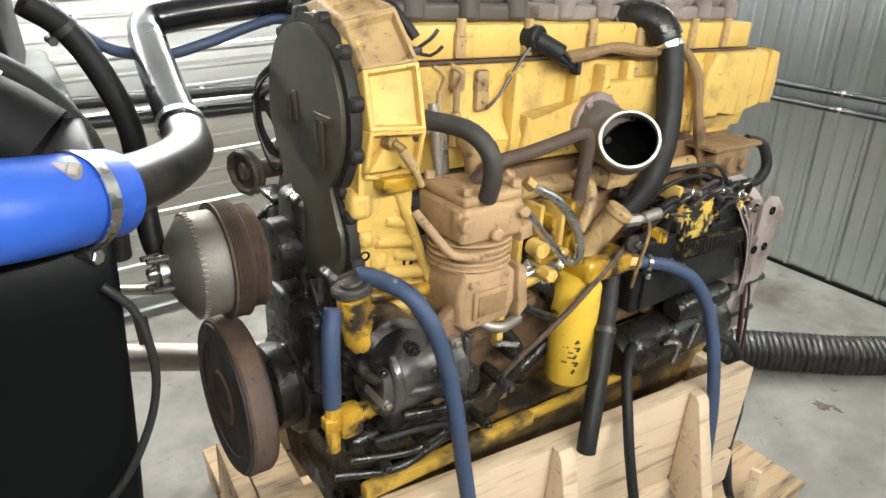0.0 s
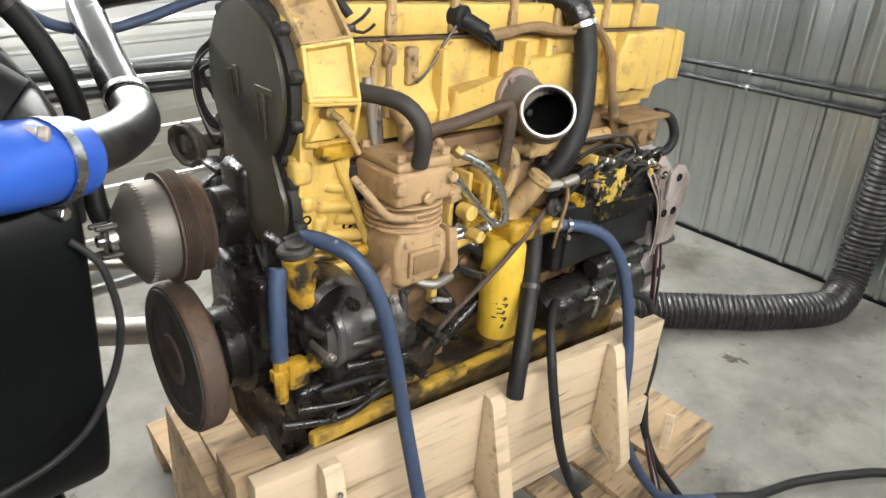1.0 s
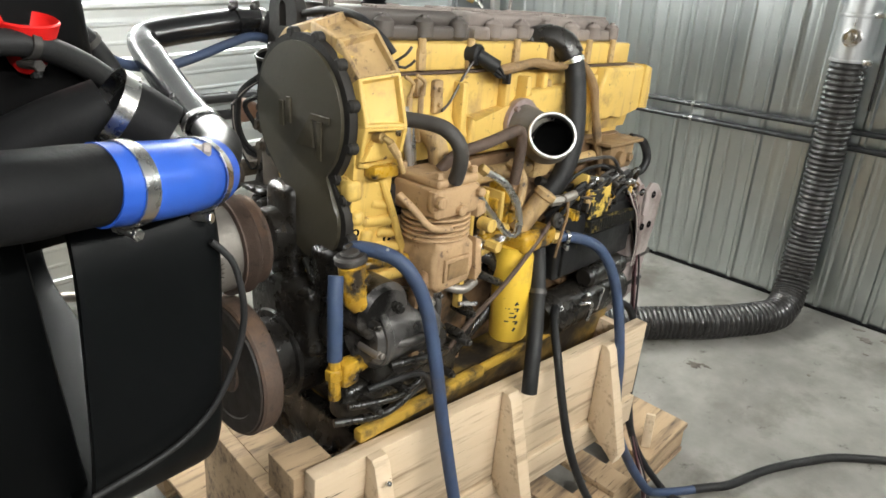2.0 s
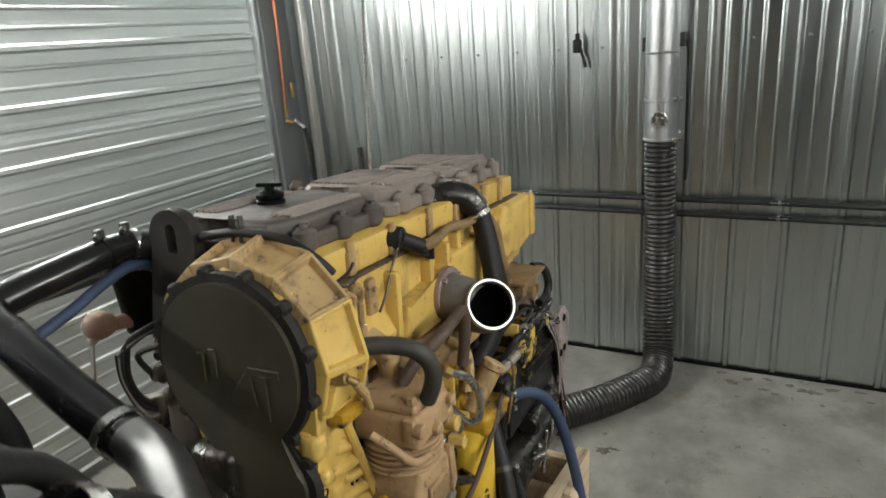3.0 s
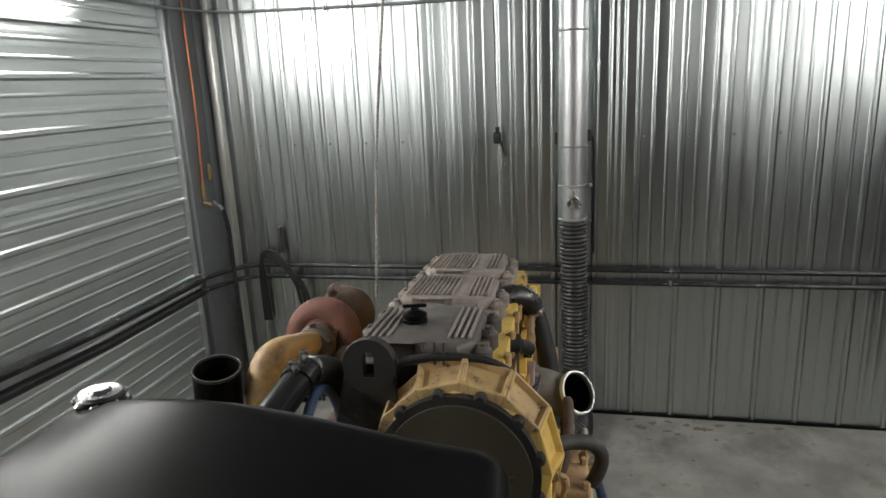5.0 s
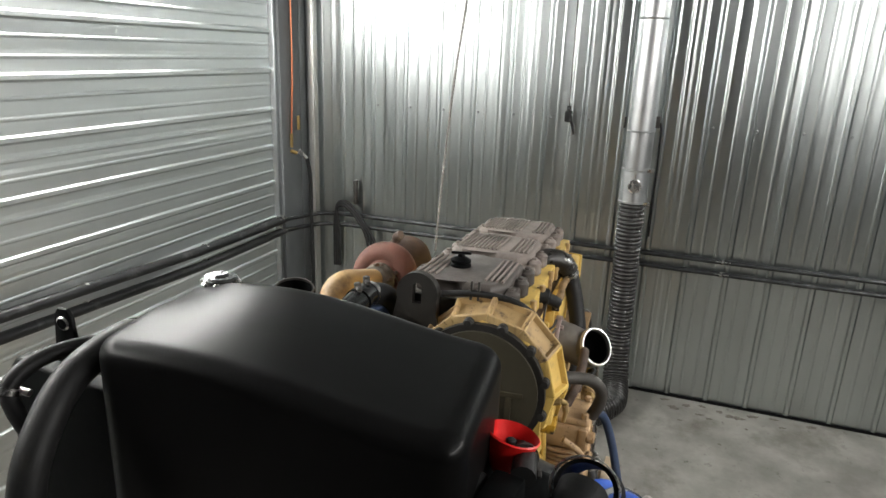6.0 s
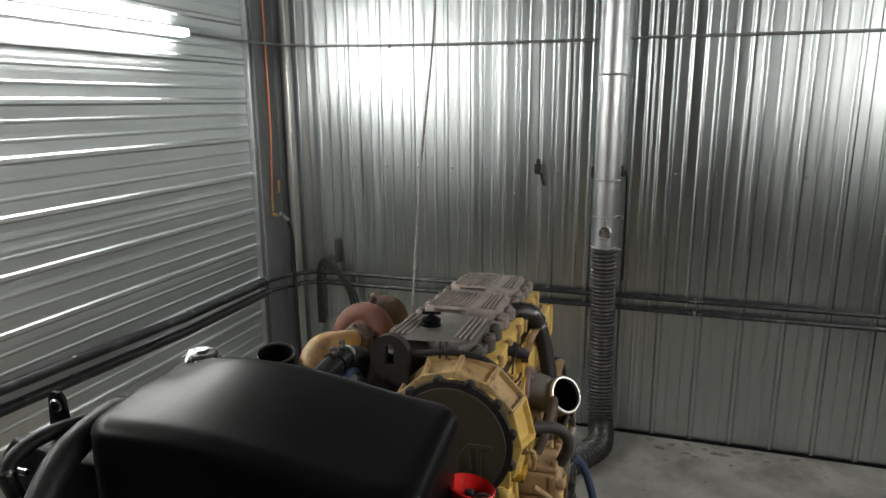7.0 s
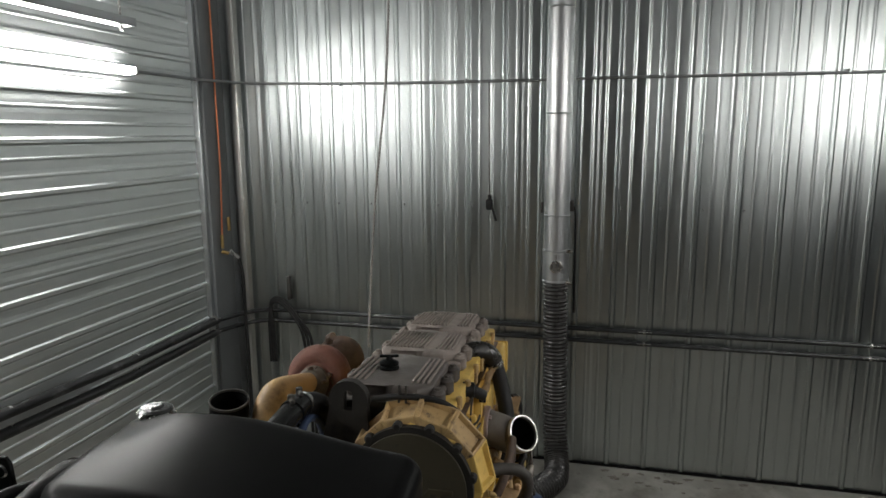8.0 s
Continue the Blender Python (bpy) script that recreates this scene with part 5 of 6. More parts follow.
for a in range(0, 360, 45):
    part("bolt", hexbolt((0.622, 0.468 + 0.072 * math.cos(radians(a)), -0.002 + 0.072 * math.sin(radians(a))), (-1, 0, 0), 0.008, 0.012), RUST, turbo)
part("oil_pipe", tube([(0.76, 0.475, 0.13), (0.75, 0.47, 0.15), (0.74, 0.45, 0.16)], 0.016, 12), RUST, turbo)
exhaust_elbow = part("exhaust_elbow", tube([(0.62, 0.475, 0.016), (0.53, 0.492, 0.038), (0.44, 0.505, 0.054), (0.39, 0.512, 0.052), (0.358, 0.517, 0.034), (0.342, 0.52, 0.0), (0.336, 0.522, -0.06)], 0.036, 24, radius=lambda s: 0.036 + 0.008 * max(0.0, min(1.0, (s - 0.14) / 0.1))), ELBOW, engine, "ochre coated exhaust elbow")
part("collar", lathe([(0.036, -0.02), (0.05, -0.018), (0.058, -0.01), (0.05, -0.004), (0.062, 0.004), (0.064, 0.014), (0.05, 0.02)], (0.6, 0.478, 0.018), (1, -0.18, -0.22), 30), GRIME, exhaust_elbow, "grimy clamp collar")
for k in range(5):
    a = 0.4 + 1.26 * k
    part("collar_bolt", hexbolt((0.59, 0.478 + 0.058 * math.cos(a), 0.02 + 0.058 * math.sin(a)), (-1, 0.18, 0.22), 0.007, 0.02), RUST, exhaust_elbow)
exhaust_elbow.location = TURBO_AT
part("exhaust_manifold", join(*[tube([(x, 0.2, -0.06), (x, 0.29, -0.06), (x + 0.02, 0.33, -0.09)], 0.033, 16) for x in (0.2, 0.36, 0.52, 0.68, 0.84, 1.0)], cyl((0.15, 0.34, -0.09), (1.05, 0.34, -0.09), 0.042, 24, 0.01), tube([(0.6, 0.34, -0.09), (0.64, 0.4, -0.06), (0.68, 0.45, -0.05)], 0.045, 18)), RUST, engine, "rusty exhaust manifold")
drain = part("drain_pipe", join(lathe([(0.0, -0.038), (0.016, -0.035), (0.028, -0.026), (0.035, -0.014), (0.037, 0.0), (0.035, 0.012), (0.028, 0.026), (0.022, 0.034)], (0.285, 0.735, -0.135), (0.9, -0.35, -0.08), 24), cyl((0.31, 0.725, -0.138), (0.475, 0.665, -0.16), 0.02, 20, 0.006)), PINK_CAST, engine, "rounded pinkish drain valve")
part("lever", join(box((-0.003, -0.007, -0.13), (0.003, 0.007, 0.0), 0.002, 1, Matrix.Translation((0.262, 0.74, -0.175)) @ Matrix.Rotation(0.12, 4, "Y")), cyl((0.255, 0.74, -0.175), (0.275, 0.735, -0.16), 0.012, 12, 0.003)), WIRE_PALE, drain, "pale metal lever")
inlet2 = part("air_inlet_pipe", pipe_open([(0.32, 0.64, -0.16), (0.3, 0.63, -0.06), (0.275, 0.615, 0.05)], 0.06, 0.003, 30), BLACK_PAINT, engine, "open black air pipe")
inlet2.location = (0.09, 0.07, -0.015)
# air pipe lined near-black too, its inner shade in the colour
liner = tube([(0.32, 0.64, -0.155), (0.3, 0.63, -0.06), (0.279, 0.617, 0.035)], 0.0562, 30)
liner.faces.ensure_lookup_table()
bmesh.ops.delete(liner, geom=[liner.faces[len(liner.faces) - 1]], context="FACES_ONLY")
part("bore", liner, RECESS_BLACK, inlet2)
part("rim", lathe([(0.0565, -0.004), (0.061, -0.004), (0.062, 0), (0.061, 0.004), (0.0565, 0.004), (0.0565, -0.004)], (0.275, 0.615, 0.05), (-0.22, -0.13, 0.96), 36, close=False), DARK_STEEL, inlet2)
for k in range(20):
    x, y, z = rng.uniform(0.2, 1.0), rng.uniform(0.2, 0.34), rng.uniform(-0.5, -0.15)
    part("boss", cyl((x, 0.18, z), (x, y, z), rng.uniform(0.012, 0.03), 12, 0.004), rng.choice((OILY_BLACK, BLOCK, RUST)), block)
# ---- cradle and pallet under the engine ----
CRADLE = Matrix.Translation((1.38, 0.56, 0.8)) @ Matrix.Rotation(radians(-2), 4, "Z") @ Matrix.Rotation(radians(5.2), 4, "Y")
cradle = thing("wooden_cradle", "pale pine cradle boards holding the engine upright", "cradle", CRADLE)
part("side_board", box((-0.62, -0.02, -0.255), (0.58, 0.02, 0.0), 0.004), PINE, cradle)
part("lower_board", box((-0.62, -0.03, -0.36), (0.58, 0.02, -0.262), 0.004), PINE, cradle)
part("side_board", box((-0.6, 0.5, -0.255), (0.58, 0.54, -0.02), 0.004), PINE, cradle)
part("lower_board", box((-0.6, 0.5, -0.36), (0.58, 0.55, -0.262), 0.004), PINE, cradle)
part("cross_board", box((-0.64, 0.025, -0.115), (-0.54, 0.13, -0.02), 0.004), PINE_OLD_SHADED, cradle)
part("cross_board", box((-0.62, 0.17, -0.2), (-0.53, 0.495, -0.11), 0.004), PINE_OLD_SHADED, cradle)
# darker wood here puts the end board's shadow into its colour
part("end_board", box((-0.66, 0.03, -0.66), (-0.625, 0.42, -0.1), 0.004), PINE_OLD_SHADED, cradle)
part("cross_board", box((0.48, 0.025, -0.3), (0.575, 0.495, -0.15), 0.004), PINE, cradle)
part("end_board", box((0.585, 0.03, -0.52), (0.62, 0.52, -0.06), 0.004), PINE, cradle)
for x in (-0.5, -0.09, 0.33):
    part("brace", prism([(-0.022, 0.002), (-0.022, -0.27), (-0.13, -0.35), (-0.142, -0.31), (-0.052, -0.01), (-0.04, 0.002)], x, x + 0.04, "x", 0.003), PINE, cradle)
part("nail", cyl((-0.48, -0.07, -0.045), (-0.48, -0.08, -0.038), 0.006, 8), STEEL, cradle)

pallet = thing("pallet", "grimy wooden pallet on the concrete floor", "pallet", Matrix.Translation((1.58, 1.11, 0)) @ Matrix.Rotation(radians(0.5), 4, "Z"))
for y in (-0.62, -0.05, 0.52):
    part("runner", box((-0.79, y, 0.022), (0.79, y + 0.1, 0.118), 0.004), PINE_OLD_SHADED, pallet)
    part("sole", box((-0.79, y - 0.005, 0.0), (0.79, y + 0.105, 0.022), 0.003), PINE_OLD_SHADED, pallet)
for k, (x, w) in enumerate(((-0.79, 0.14), (-0.58, 0.11), (-0.37, 0.1), (-0.16, 0.12), (0.06, 0.1), (0.26, 0.1), (0.49, 0.3))):
    part("deck_board", box((x, -0.63, 0.119), (x + w, 0.63, 0.141 + 0.004 * (k % 2)), 0.003), PINE_OLD_SHADED, pallet)
part("block", box((-0.72, -0.5, 0.146), (-0.6, -0.3, 0.2), 0.006), PINE, pallet)
part("block", box((-0.72, 0.1, 0.146), (-0.6, 0.3, 0.2), 0.006), PINE_OLD_SHADED, pallet)

wedge = tagged(part("wooden_wedge", prism([(-0.03, 0.0), (-0.022, 0.1), (-0.008, 0.13), (0.006, 0.128), (0.03, 0.0)], -0.016, 0.016, "y", 0.003), PINE), "pale splintered wooden wedge standing on the pallet", "wedge")
wedge.matrix_world = Matrix.Translation((2.15, 0.54, 0.1455)) @ Matrix.Rotation(radians(25), 4, "Z")

# ---- hoses and cables hanging off the engine ----

def hose(name, label, category, points, r, mat, n=14, **kw):
    h = tagged(part(name, tube(points, r, n, **kw), mat), label, category)
    if name == "coolant_hose":
        for k in (1, -2):
            a, b, c = (Vector(p) for p in (points[k - 1], points[k], points[k + 1]))
            part("clamp", clamp_ring(b, c - a, r + 0.0003, 0.01), DARK_STEEL, h)
    return h


h1 = thing("blue_hose", "blue rubber hose looping down from the filler neck", "hose")
part("tube", tube([(0.955, 0.69, 1.245), (0.945, 0.65, 1.265), (0.964, 0.61, 1.266), (0.987, 0.57, 1.252), (1.006, 0.545, 1.214), (1.024, 0.53, 1.147), (1.04, 0.52, 1.027), (1.052, 0.51, 0.884), (1.061, 0.49, 0.735), (1.067, 0.47, 0.61), (1.08, 0.43, 0.3), (1.09, 0.38, 0.08), (1.06, 0.28, 0.019), (0.98, 0.05, 0.019), (0.85, -0.3, 0.019)], 0.0145, 16), BLUE_HOSE, h1)
part("rivet", cyl((0.972, 0.588, 1.27), (0.973, 0.583, 1.275), 0.004, 8), STEEL, h1)
h2 = thing("blue_hose", "blue rubber hose from a brass fitting down onto the floor", "hose")
part("tube", tube([(1.58, 0.635, 1.11), (1.621, 0.62, 1.103), (1.678, 0.6, 1.082), (1.722, 0.575, 1.046), (1.758, 0.55, 0.968), (1.765, 0.52, 0.857), (1.752, 0.49, 0.73), (1.735, 0.47, 0.594), (1.75, 0.455, 0.471), (1.822, 0.44, 0.325), (1.904, 0.43, 0.2), (1.985, 0.43, 0.1), (2.06, 0.43, 0.04), (2.15, 0.385, 0.017), (2.255, 0.315, 0.016)], 0.0148, 16), BLUE_HOSE, h2)
part("floor_run", tube([(2.2, 0.353, 0.0165), (2.255, 0.315, 0.016), (2.326, 0.269, 0.016), (2.495, 0.21, 0.016), (2.659, 0.121, 0.016), (2.799, 0.02, 0.016), (2.95, -0.2, 0.016), (3.0, -0.6, 0.016)], 0.0155, 16), RUBBER, h2, "dark rubber run of the hose on the floor")
part("fitting", join(cyl((1.53, 0.655, 1.115), (1.585, 0.634, 1.11), 0.012, 12), cyl((1.555, 0.645, 1.113), (1.592, 0.63, 1.109), 0.018, 6)), BRASS, h2)
part("clamp", clamp_ring((1.612, 0.623, 1.104), (1, -0.4, -0.2), 0.017, 0.01), STEEL, h2)
stub = tagged(part("black_hose", tube([(1.56, 0.68, 1.13), (1.519, 0.64, 1.091), (1.458, 0.585, 1.007), (1.394, 0.535, 0.911), (1.358, 0.51, 0.84), (1.346, 0.502, 0.8)], 0.02, 18), RUBBER), "short black rubber hose hanging free", "hose")
part("clamp", clamp_ring((1.458, 0.585, 1.007), (0.5, 0.42, 0.75), 0.0205, 0.012), DARK_STEEL, stub)
hose("black_cable", "black battery cable hanging from the starter", "cable", [(1.63, 0.64, 0.87), (1.58, 0.61, 0.9), (1.525, 0.57, 0.885), (1.482, 0.52, 0.831), (1.464, 0.48, 0.722), (1.467, 0.44, 0.58), (1.533, 0.42, 0.412), (1.616, 0.41, 0.272), (1.7, 0.4, 0.1), (1.72, 0.34, 0.016), (1.65, 0.2, 0.013), (1.5, 0.0, 0.013)], 0.0115, RUBBER)
wires = thing("wire_bundle", "bundle of thin dark wires hanging from the control unit", "cable")
for k in range(10):
    a = k * 0.66
    dx, dy = 0.007 * math.cos(a), 0.007 * math.sin(a)
    wob = 0.008 * math.sin(k * 1.9)
    part("wire", tube([(1.96 + 0.012 * (k % 3), 0.68 - 0.006 * k, 1.13 - 0.02 * (k % 3)), (2.01 + dx, 0.66 + dy, 1.066), (2.05 + dx, 0.65 + dy, 0.95), (2.064 + dx + wob, 0.64 + dy, 0.831), (2.061 + dx, 0.62 + dy, 0.61 + wob), (2.025 + dx + wob, 0.58 + dy, 0.422), (2.003 + dx, 0.53 + dy, 0.274), (1.989 + dx + wob, 0.45 + dy, 0.114), (1.96 + dx * 2, 0.4 + dy, 0.03), (1.94 + 0.01 * k, 0.33 - 0.01 * k, 0.008)], 0.0036 if k else 0.006, 8),
         (RUBBER, WIRE_PLUM, RUBBER, WIRE_PLUM, WIRE_PALE)[k % 5], wires)
for c, z in (((2.064, 0.64), 0.83), ((2.045, 0.6), 0.52)):
    part("tape", cyl((*c, z), (c[0] + 0.001, c[1] - 0.003, z - 0.03), 0.0125, 12), RUBBER, wires)
hose("black_cable", "black rubber cable dropping to the floor and away", "cable", [(1.93, 0.67, 0.79), (1.959, 0.66, 0.768), (2.048, 0.63, 0.707), (2.077, 0.6, 0.525), (1.997, 0.56, 0.378), (2.023, 0.51, 0.202), (2.09, 0.45, 0.06), (2.11, 0.4, 0.013), (2.112, 0.314, 0.013), (2.08, 0.1, 0.013), (1.95, -0.2, 0.013)], 0.0125, RUBBER)
tagged(part("cable_lug", box((-0.006, -0.003, -0.035), (0.006, 0.003, 0.035), 0.002, 1, Matrix.Translation((1.79, 0.6, 0.86)) @ Matrix.Rotation(0.4, 4, "Y")), STEEL), "bright cable lug on the starter", "cable lug")

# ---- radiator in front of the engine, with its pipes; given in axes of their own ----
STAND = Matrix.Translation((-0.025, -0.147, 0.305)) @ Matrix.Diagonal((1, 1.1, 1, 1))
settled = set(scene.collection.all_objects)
RAD = Matrix.Translation((0.44, 1.005, 0)) @ Matrix.Rotation(radians(-6.5), 4, "Z")
rad = thing("radiator", "black radiator with moulded top tank and fan shroud", "radiator", RAD)
UNRAD = RAD.inverted()
TANK_PLAN = [(0.585, 0.74), (0.612, 1.282), (0.302, 1.224), (0.288, 0.72)]


def tank_top(x, y):
    """Height of the tank's top: it swells towards one end and dips round the filler."""
    def ease(t):
        t = max(0.0, min(1.0, t))
        return t * t * (3 - 2 * t)
    return 1.504 + 0.015 * math.sin(math.pi * max(0.0, min(1.0, (y - 0.78) / 0.48))) ** 1.5 + 0.014 * ease((y - 0.78) / 0.33) - 0.014 * ease((y - 1.17) / 0.08) * ease((x - 0.42) / 0.14)


def rounded_plan(corners, inset, r, n=9):
    """Corner arcs of a four-sided plan drawn in by inset; corners run anticlockwise."""
    c = [Vector(p) for p in corners]
    out = []
    for k in range(4):
        a, b, d = c[k - 1], c[k], c[(k + 1) % 4]
        e0, e1 = (a - b).normalized(), (d - b).normalized()
        rr = max(r - inset, 0.004)
        o = b + (e0 + e1) * max(r, inset + 0.004)
        for i in range(n):
            t = half * i / (n - 1)
            out.append(o - e1 * rr * math.cos(t) - e0 * rr * math.sin(t))
    full = []
    for k in range(4):
        side = out[k * n:(k + 1) * n]
        nxt = out[((k + 1) % 4) * n]
        full += side + [side[-1].lerp(nxt, i / 12) for i in range(1, 12)]
    return full


tank = bmesh.new()
rings = []
for inset, drop in [(0.012, 0.4), (0.003, 0.385), (0, 0.37), (0, 0.2), (0, 0.03)] + [(0.03 * (1 - math.cos(half * k / 7)), 0.03 * (1 - math.sin(half * k / 7))) for k in range(1, 8)]:
    rings.append([tank.verts.new((p.x, p.y, tank_top(p.x, p.y) - drop)) for p in rounded_plan(TANK_PLAN, inset, 0.042)])
mid = Vector((0.43, 0.995))
last = [v.co.copy() for v in rings[-1]]
for f in (0.92, 0.82, 0.72, 0.62, 0.52, 0.42, 0.32, 0.22, 0.12):
    row = []
    for c in last:
        p = mid + (Vector((c.x, c.y)) - mid) * f
        row.append(tank.verts.new((p.x, p.y, tank_top(p.x, p.y))))
    rings.append(row)
for a, b in zip(rings, rings[1:]):
    for k in range(len(a)):
        tank.faces.new((a[k], a[(k + 1) % len(a)], b[(k + 1) % len(a)], b[k]))
tank.faces.new(rings[0])
tank.faces.new(rings[-1])
bmesh.ops.transform(tank, matrix=UNRAD, verts=tank.verts)
part("top_tank", tank, TANK_BLACK, rad, "black moulded top tank with rounded edges", angle=60)
part("core", box((-0.09, -0.285, 0.4), (0.02, 0.304, 1.385), 0.006), MATTE_RUBBER, rad)
part("side_frame", box((-0.12, -0.33, 0.35), (0.03, -0.287, 1.39), 0.008), BLACK_PAINT, rad)
part("side_frame", prism([(0.2, 0.35), (0.2, 1.40), (0.22, 1.425), (0.41, 1.425), (0.44, 1.39), (0.44, 0.35)], -0.13, -0.095, "x", 0.008, 3), BLACK_PAINT, rad)
part("bottom_tank", box((-0.11, -0.3, 0.3), (0.05, 0.3, 0.42), 0.03, 4), TANK_BLACK, rad)
shroud_bm = bmesh.new()
loops = []
for x, inset in ((0.42, 0.0), (0.57, 0.0), (0.586, 0.001), (0.592, 0.004), (0.594, 0.009), (0.59, 0.014), (0.42, 0.014)):
    loop = []
    for k in range(88):
        c, q = math.cos(2 * math.pi * k / 88), math.sin(2 * math.pi * k / 88)
        z = 1.305 + (0.272 - inset) * math.copysign(abs(q) ** 0.5, q)
        # the rear edge leans forward towards the foot
        loop.append(shroud_bm.verts.new((x + 0.12 * (z - 1.38), 0.945 + (0.494 - inset) * math.copysign(abs(c) ** 0.36, c), z)))
    loops.append(loop)
for p, q in zip(loops, loops[1:] + loops[:1]):
    for k in range(88):
        shroud_bm.faces.new((p[k], p[(k + 1) % 88], q[(k + 1) % 88], q[k]))
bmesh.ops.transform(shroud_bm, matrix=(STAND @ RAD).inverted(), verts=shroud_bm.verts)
shroud = part("fan_shroud", shroud_bm, SHROUD_BLACK, rad, "black fan shroud with rounded corners and paint specks", angle=50)
for s_ in (-0.28, 0.28):
    part("leg", box((-0.08, s_ - 0.025, -0.305), (0.04, s_ + 0.025, 0.31), 0.006), BLACK_PAINT, rad)
CAP = UNRAD @ Matrix.Translation((0.605, 1.23, 1.503))
cap = part("filler_cap", lathe([(0.0, 0.021), (0.011, 0.021), (0.014, 0.017), (0.025, 0.016), (0.029, 0.012), (0.03, 0.002), (0.024, 0.0), (0.018, -0.02)], CAP.translation, (0, 0, 1), 28), CHROME, rad, "chrome pressure cap")
part("neck", join(lathe([(0.021, -0.075), (0.021, -0.012), (0.025, -0.01), (0.025, 0.0), (0.018, 0.001)], CAP.translation, (0, 0, 1), 24), box((-0.1, -0.02, -0.075), (0.0, 0.02, -0.045), 0.006, 2, CAP)), BLACK_PAINT, rad)
for k in range(8):
    part("tab", box((0.022, -0.006, -0.002), (0.034, 0.006, 0.01), 0.003, 1, CAP @ Matrix.Rotation(0.4 + k * math.pi / 4, 4, "Z")), STEEL, cap)
tab = prism([(-0.022, -0.12), (-0.019, 0.0), (-0.016, 0.045), (-0.008, 0.056), (0.008, 0.056), (0.016, 0.045), (0.019, 0.0), (0.022, -0.12)], -0.004, 0.004, "x", 0.002)
bmesh.ops.transform(tab, matrix=UNRAD @ Matrix.Translation((0.385, 1.345, 1.46)), verts=tab.verts)
part("bracket", tab, BLACK_PAINT, rad, "black lifting tab")
ring = lathe([(0.009, 0), (0.012, 0.002), (0.012, 0.004), (0.009, 0.006), (0.009, 0)], (0.378, 1.345, 1.492), (1, 0, 0), 20, close=False)
bmesh.ops.transform(ring, matrix=UNRAD, verts=ring.verts)
part("bracket_eye", ring, STEEL, rad)

red = tagged(part("red_funnel", join(lathe([(0.012, -0.05), (0.02, -0.04), (0.033, 0.0), (0.036, 0.012), (0.034, 0.014), (0.03, 0.002), (0.016, -0.036), (0.012, -0.05)], (0.495, 0.71, 1.392), (0.1, -0.2, 1), 30, close=False)), RED), "small red plastic funnel beside the radiator", "funnel")
part("spout", cyl((0.495, 0.71, 1.335), (0.495, 0.71, 1.397), 0.007, 10), RUBBER, red)

# charge air pipe: blue silicone sleeve, clamps and bright bent pipe
cpipe = thing("charge_air_pipe", "polished charge air pipe with a blue silicone sleeve", "pipe", Matrix.Translation((-0.04, 0.03, 0)))
part("pipe", tube([(0.64, 0.527, 1.228), (0.7, 0.61, 1.207), (0.755, 0.69, 1.19), (0.8, 0.765, 1.184), (0.813, 0.82, 1.192)], 0.033, 26), WORN_PIPE, cpipe, "worn bare steel pipe end")
part("coupling_pipe", tube([(0.809, 0.81, 1.188), (0.814, 0.845, 1.196), (0.82, 0.93, 1.228), (0.828, 1.02, 1.268), (0.834, 1.075, 1.293)], 0.0312, 26), PIPE_STEEL, cpipe, "glossy black coupling pipe")
part("long_pipe", tube([(0.832, 1.06, 1.287), (0.839, 1.105, 1.305), (0.854, 1.129, 1.314), (0.88, 1.134, 1.319), (0.94, 1.136, 1.325), (1.065, 1.14, 1.333), (1.123, 1.14, 1.33), (1.16, 1.125, 1.315)], 0.029, 26), PIPE_STEEL, cpipe)
part("stub", tube([(0.56, 0.494, 1.249), (0.5, 0.475, 1.263), (0.43, 0.45, 1.275), (0.375, 0.47, 1.28), (0.35, 0.55, 1.28), (0.36, 0.7, 1.28)], 0.0425, 26), MATTE_RUBBER, cpipe)
part("sleeve", tube([(0.515, 0.48, 1.259), (0.555, 0.492, 1.25), (0.61, 0.513, 1.238), (0.675, 0.568, 1.218)], 0.0445, 30), BLUE_SILICONE, cpipe, "bright blue silicone sleeve")
for c, d, w in (((0.545, 0.489, 1.252), (0.07, 0.022, -0.012), 0.018), ((0.645, 0.538, 1.2275), (0.07, 0.055, -0.02), 0.014)):
    part("clamp", clamp_ring(c, d, 0.045, w), STEEL, cpipe)
for c, d in (((1.065, 1.14, 1.333), (1, 0.03, 0.02)), ((1.123, 1.14, 1.33), (1, -0.15, -0.15)), ((0.8145, 0.847, 1.197), (0.02, 0.13, 0.045))):
    part("clamp", clamp_ring(c, d, 0.0295 if c[0] > 0.9 else 0.0334, 0.013), PIPE_STEEL if c[0] == 1.065 else STEEL, cpipe)
for c in ((1.06, 1.14, 1.366), (1.115, 1.143, 1.364)):
    part("clamp_bolt", join(cyl((c[0] - 0.012, c[1] - 0.01, c[2]), (c[0] + 0.014, c[1] + 0.012, c[2] + 0.004), 0.006, 8), cyl((c[0] + 0.006, c[1] + 0.004, c[2] - 0.012), (c[0] + 0.006, c[1] + 0.004, c[2] + 0.012), 0.009, 6)), DARK_STEEL, cpipe)
part("elbow", tube([(1.12, 1.14, 1.33), (1.165, 1.12, 1.312), (1.19, 1.1, 1.26), (1.2, 1.09, 1.15)], 0.031, 22), RUBBER, cpipe)
part("clamp_screw", join(cyl((0.625, 0.512, 1.272), (0.645, 0.502, 1.268), 0.006, 12, 0.002), cyl((0.643, 0.503, 1.269), (0.652, 0.499, 1.267), 0.0085, 8), box((0.63, 0.508, 1.262), (0.652, 0.525, 1.267), 0.002)), WIRE_PALE, cpipe, "dusty pale clamp screw")

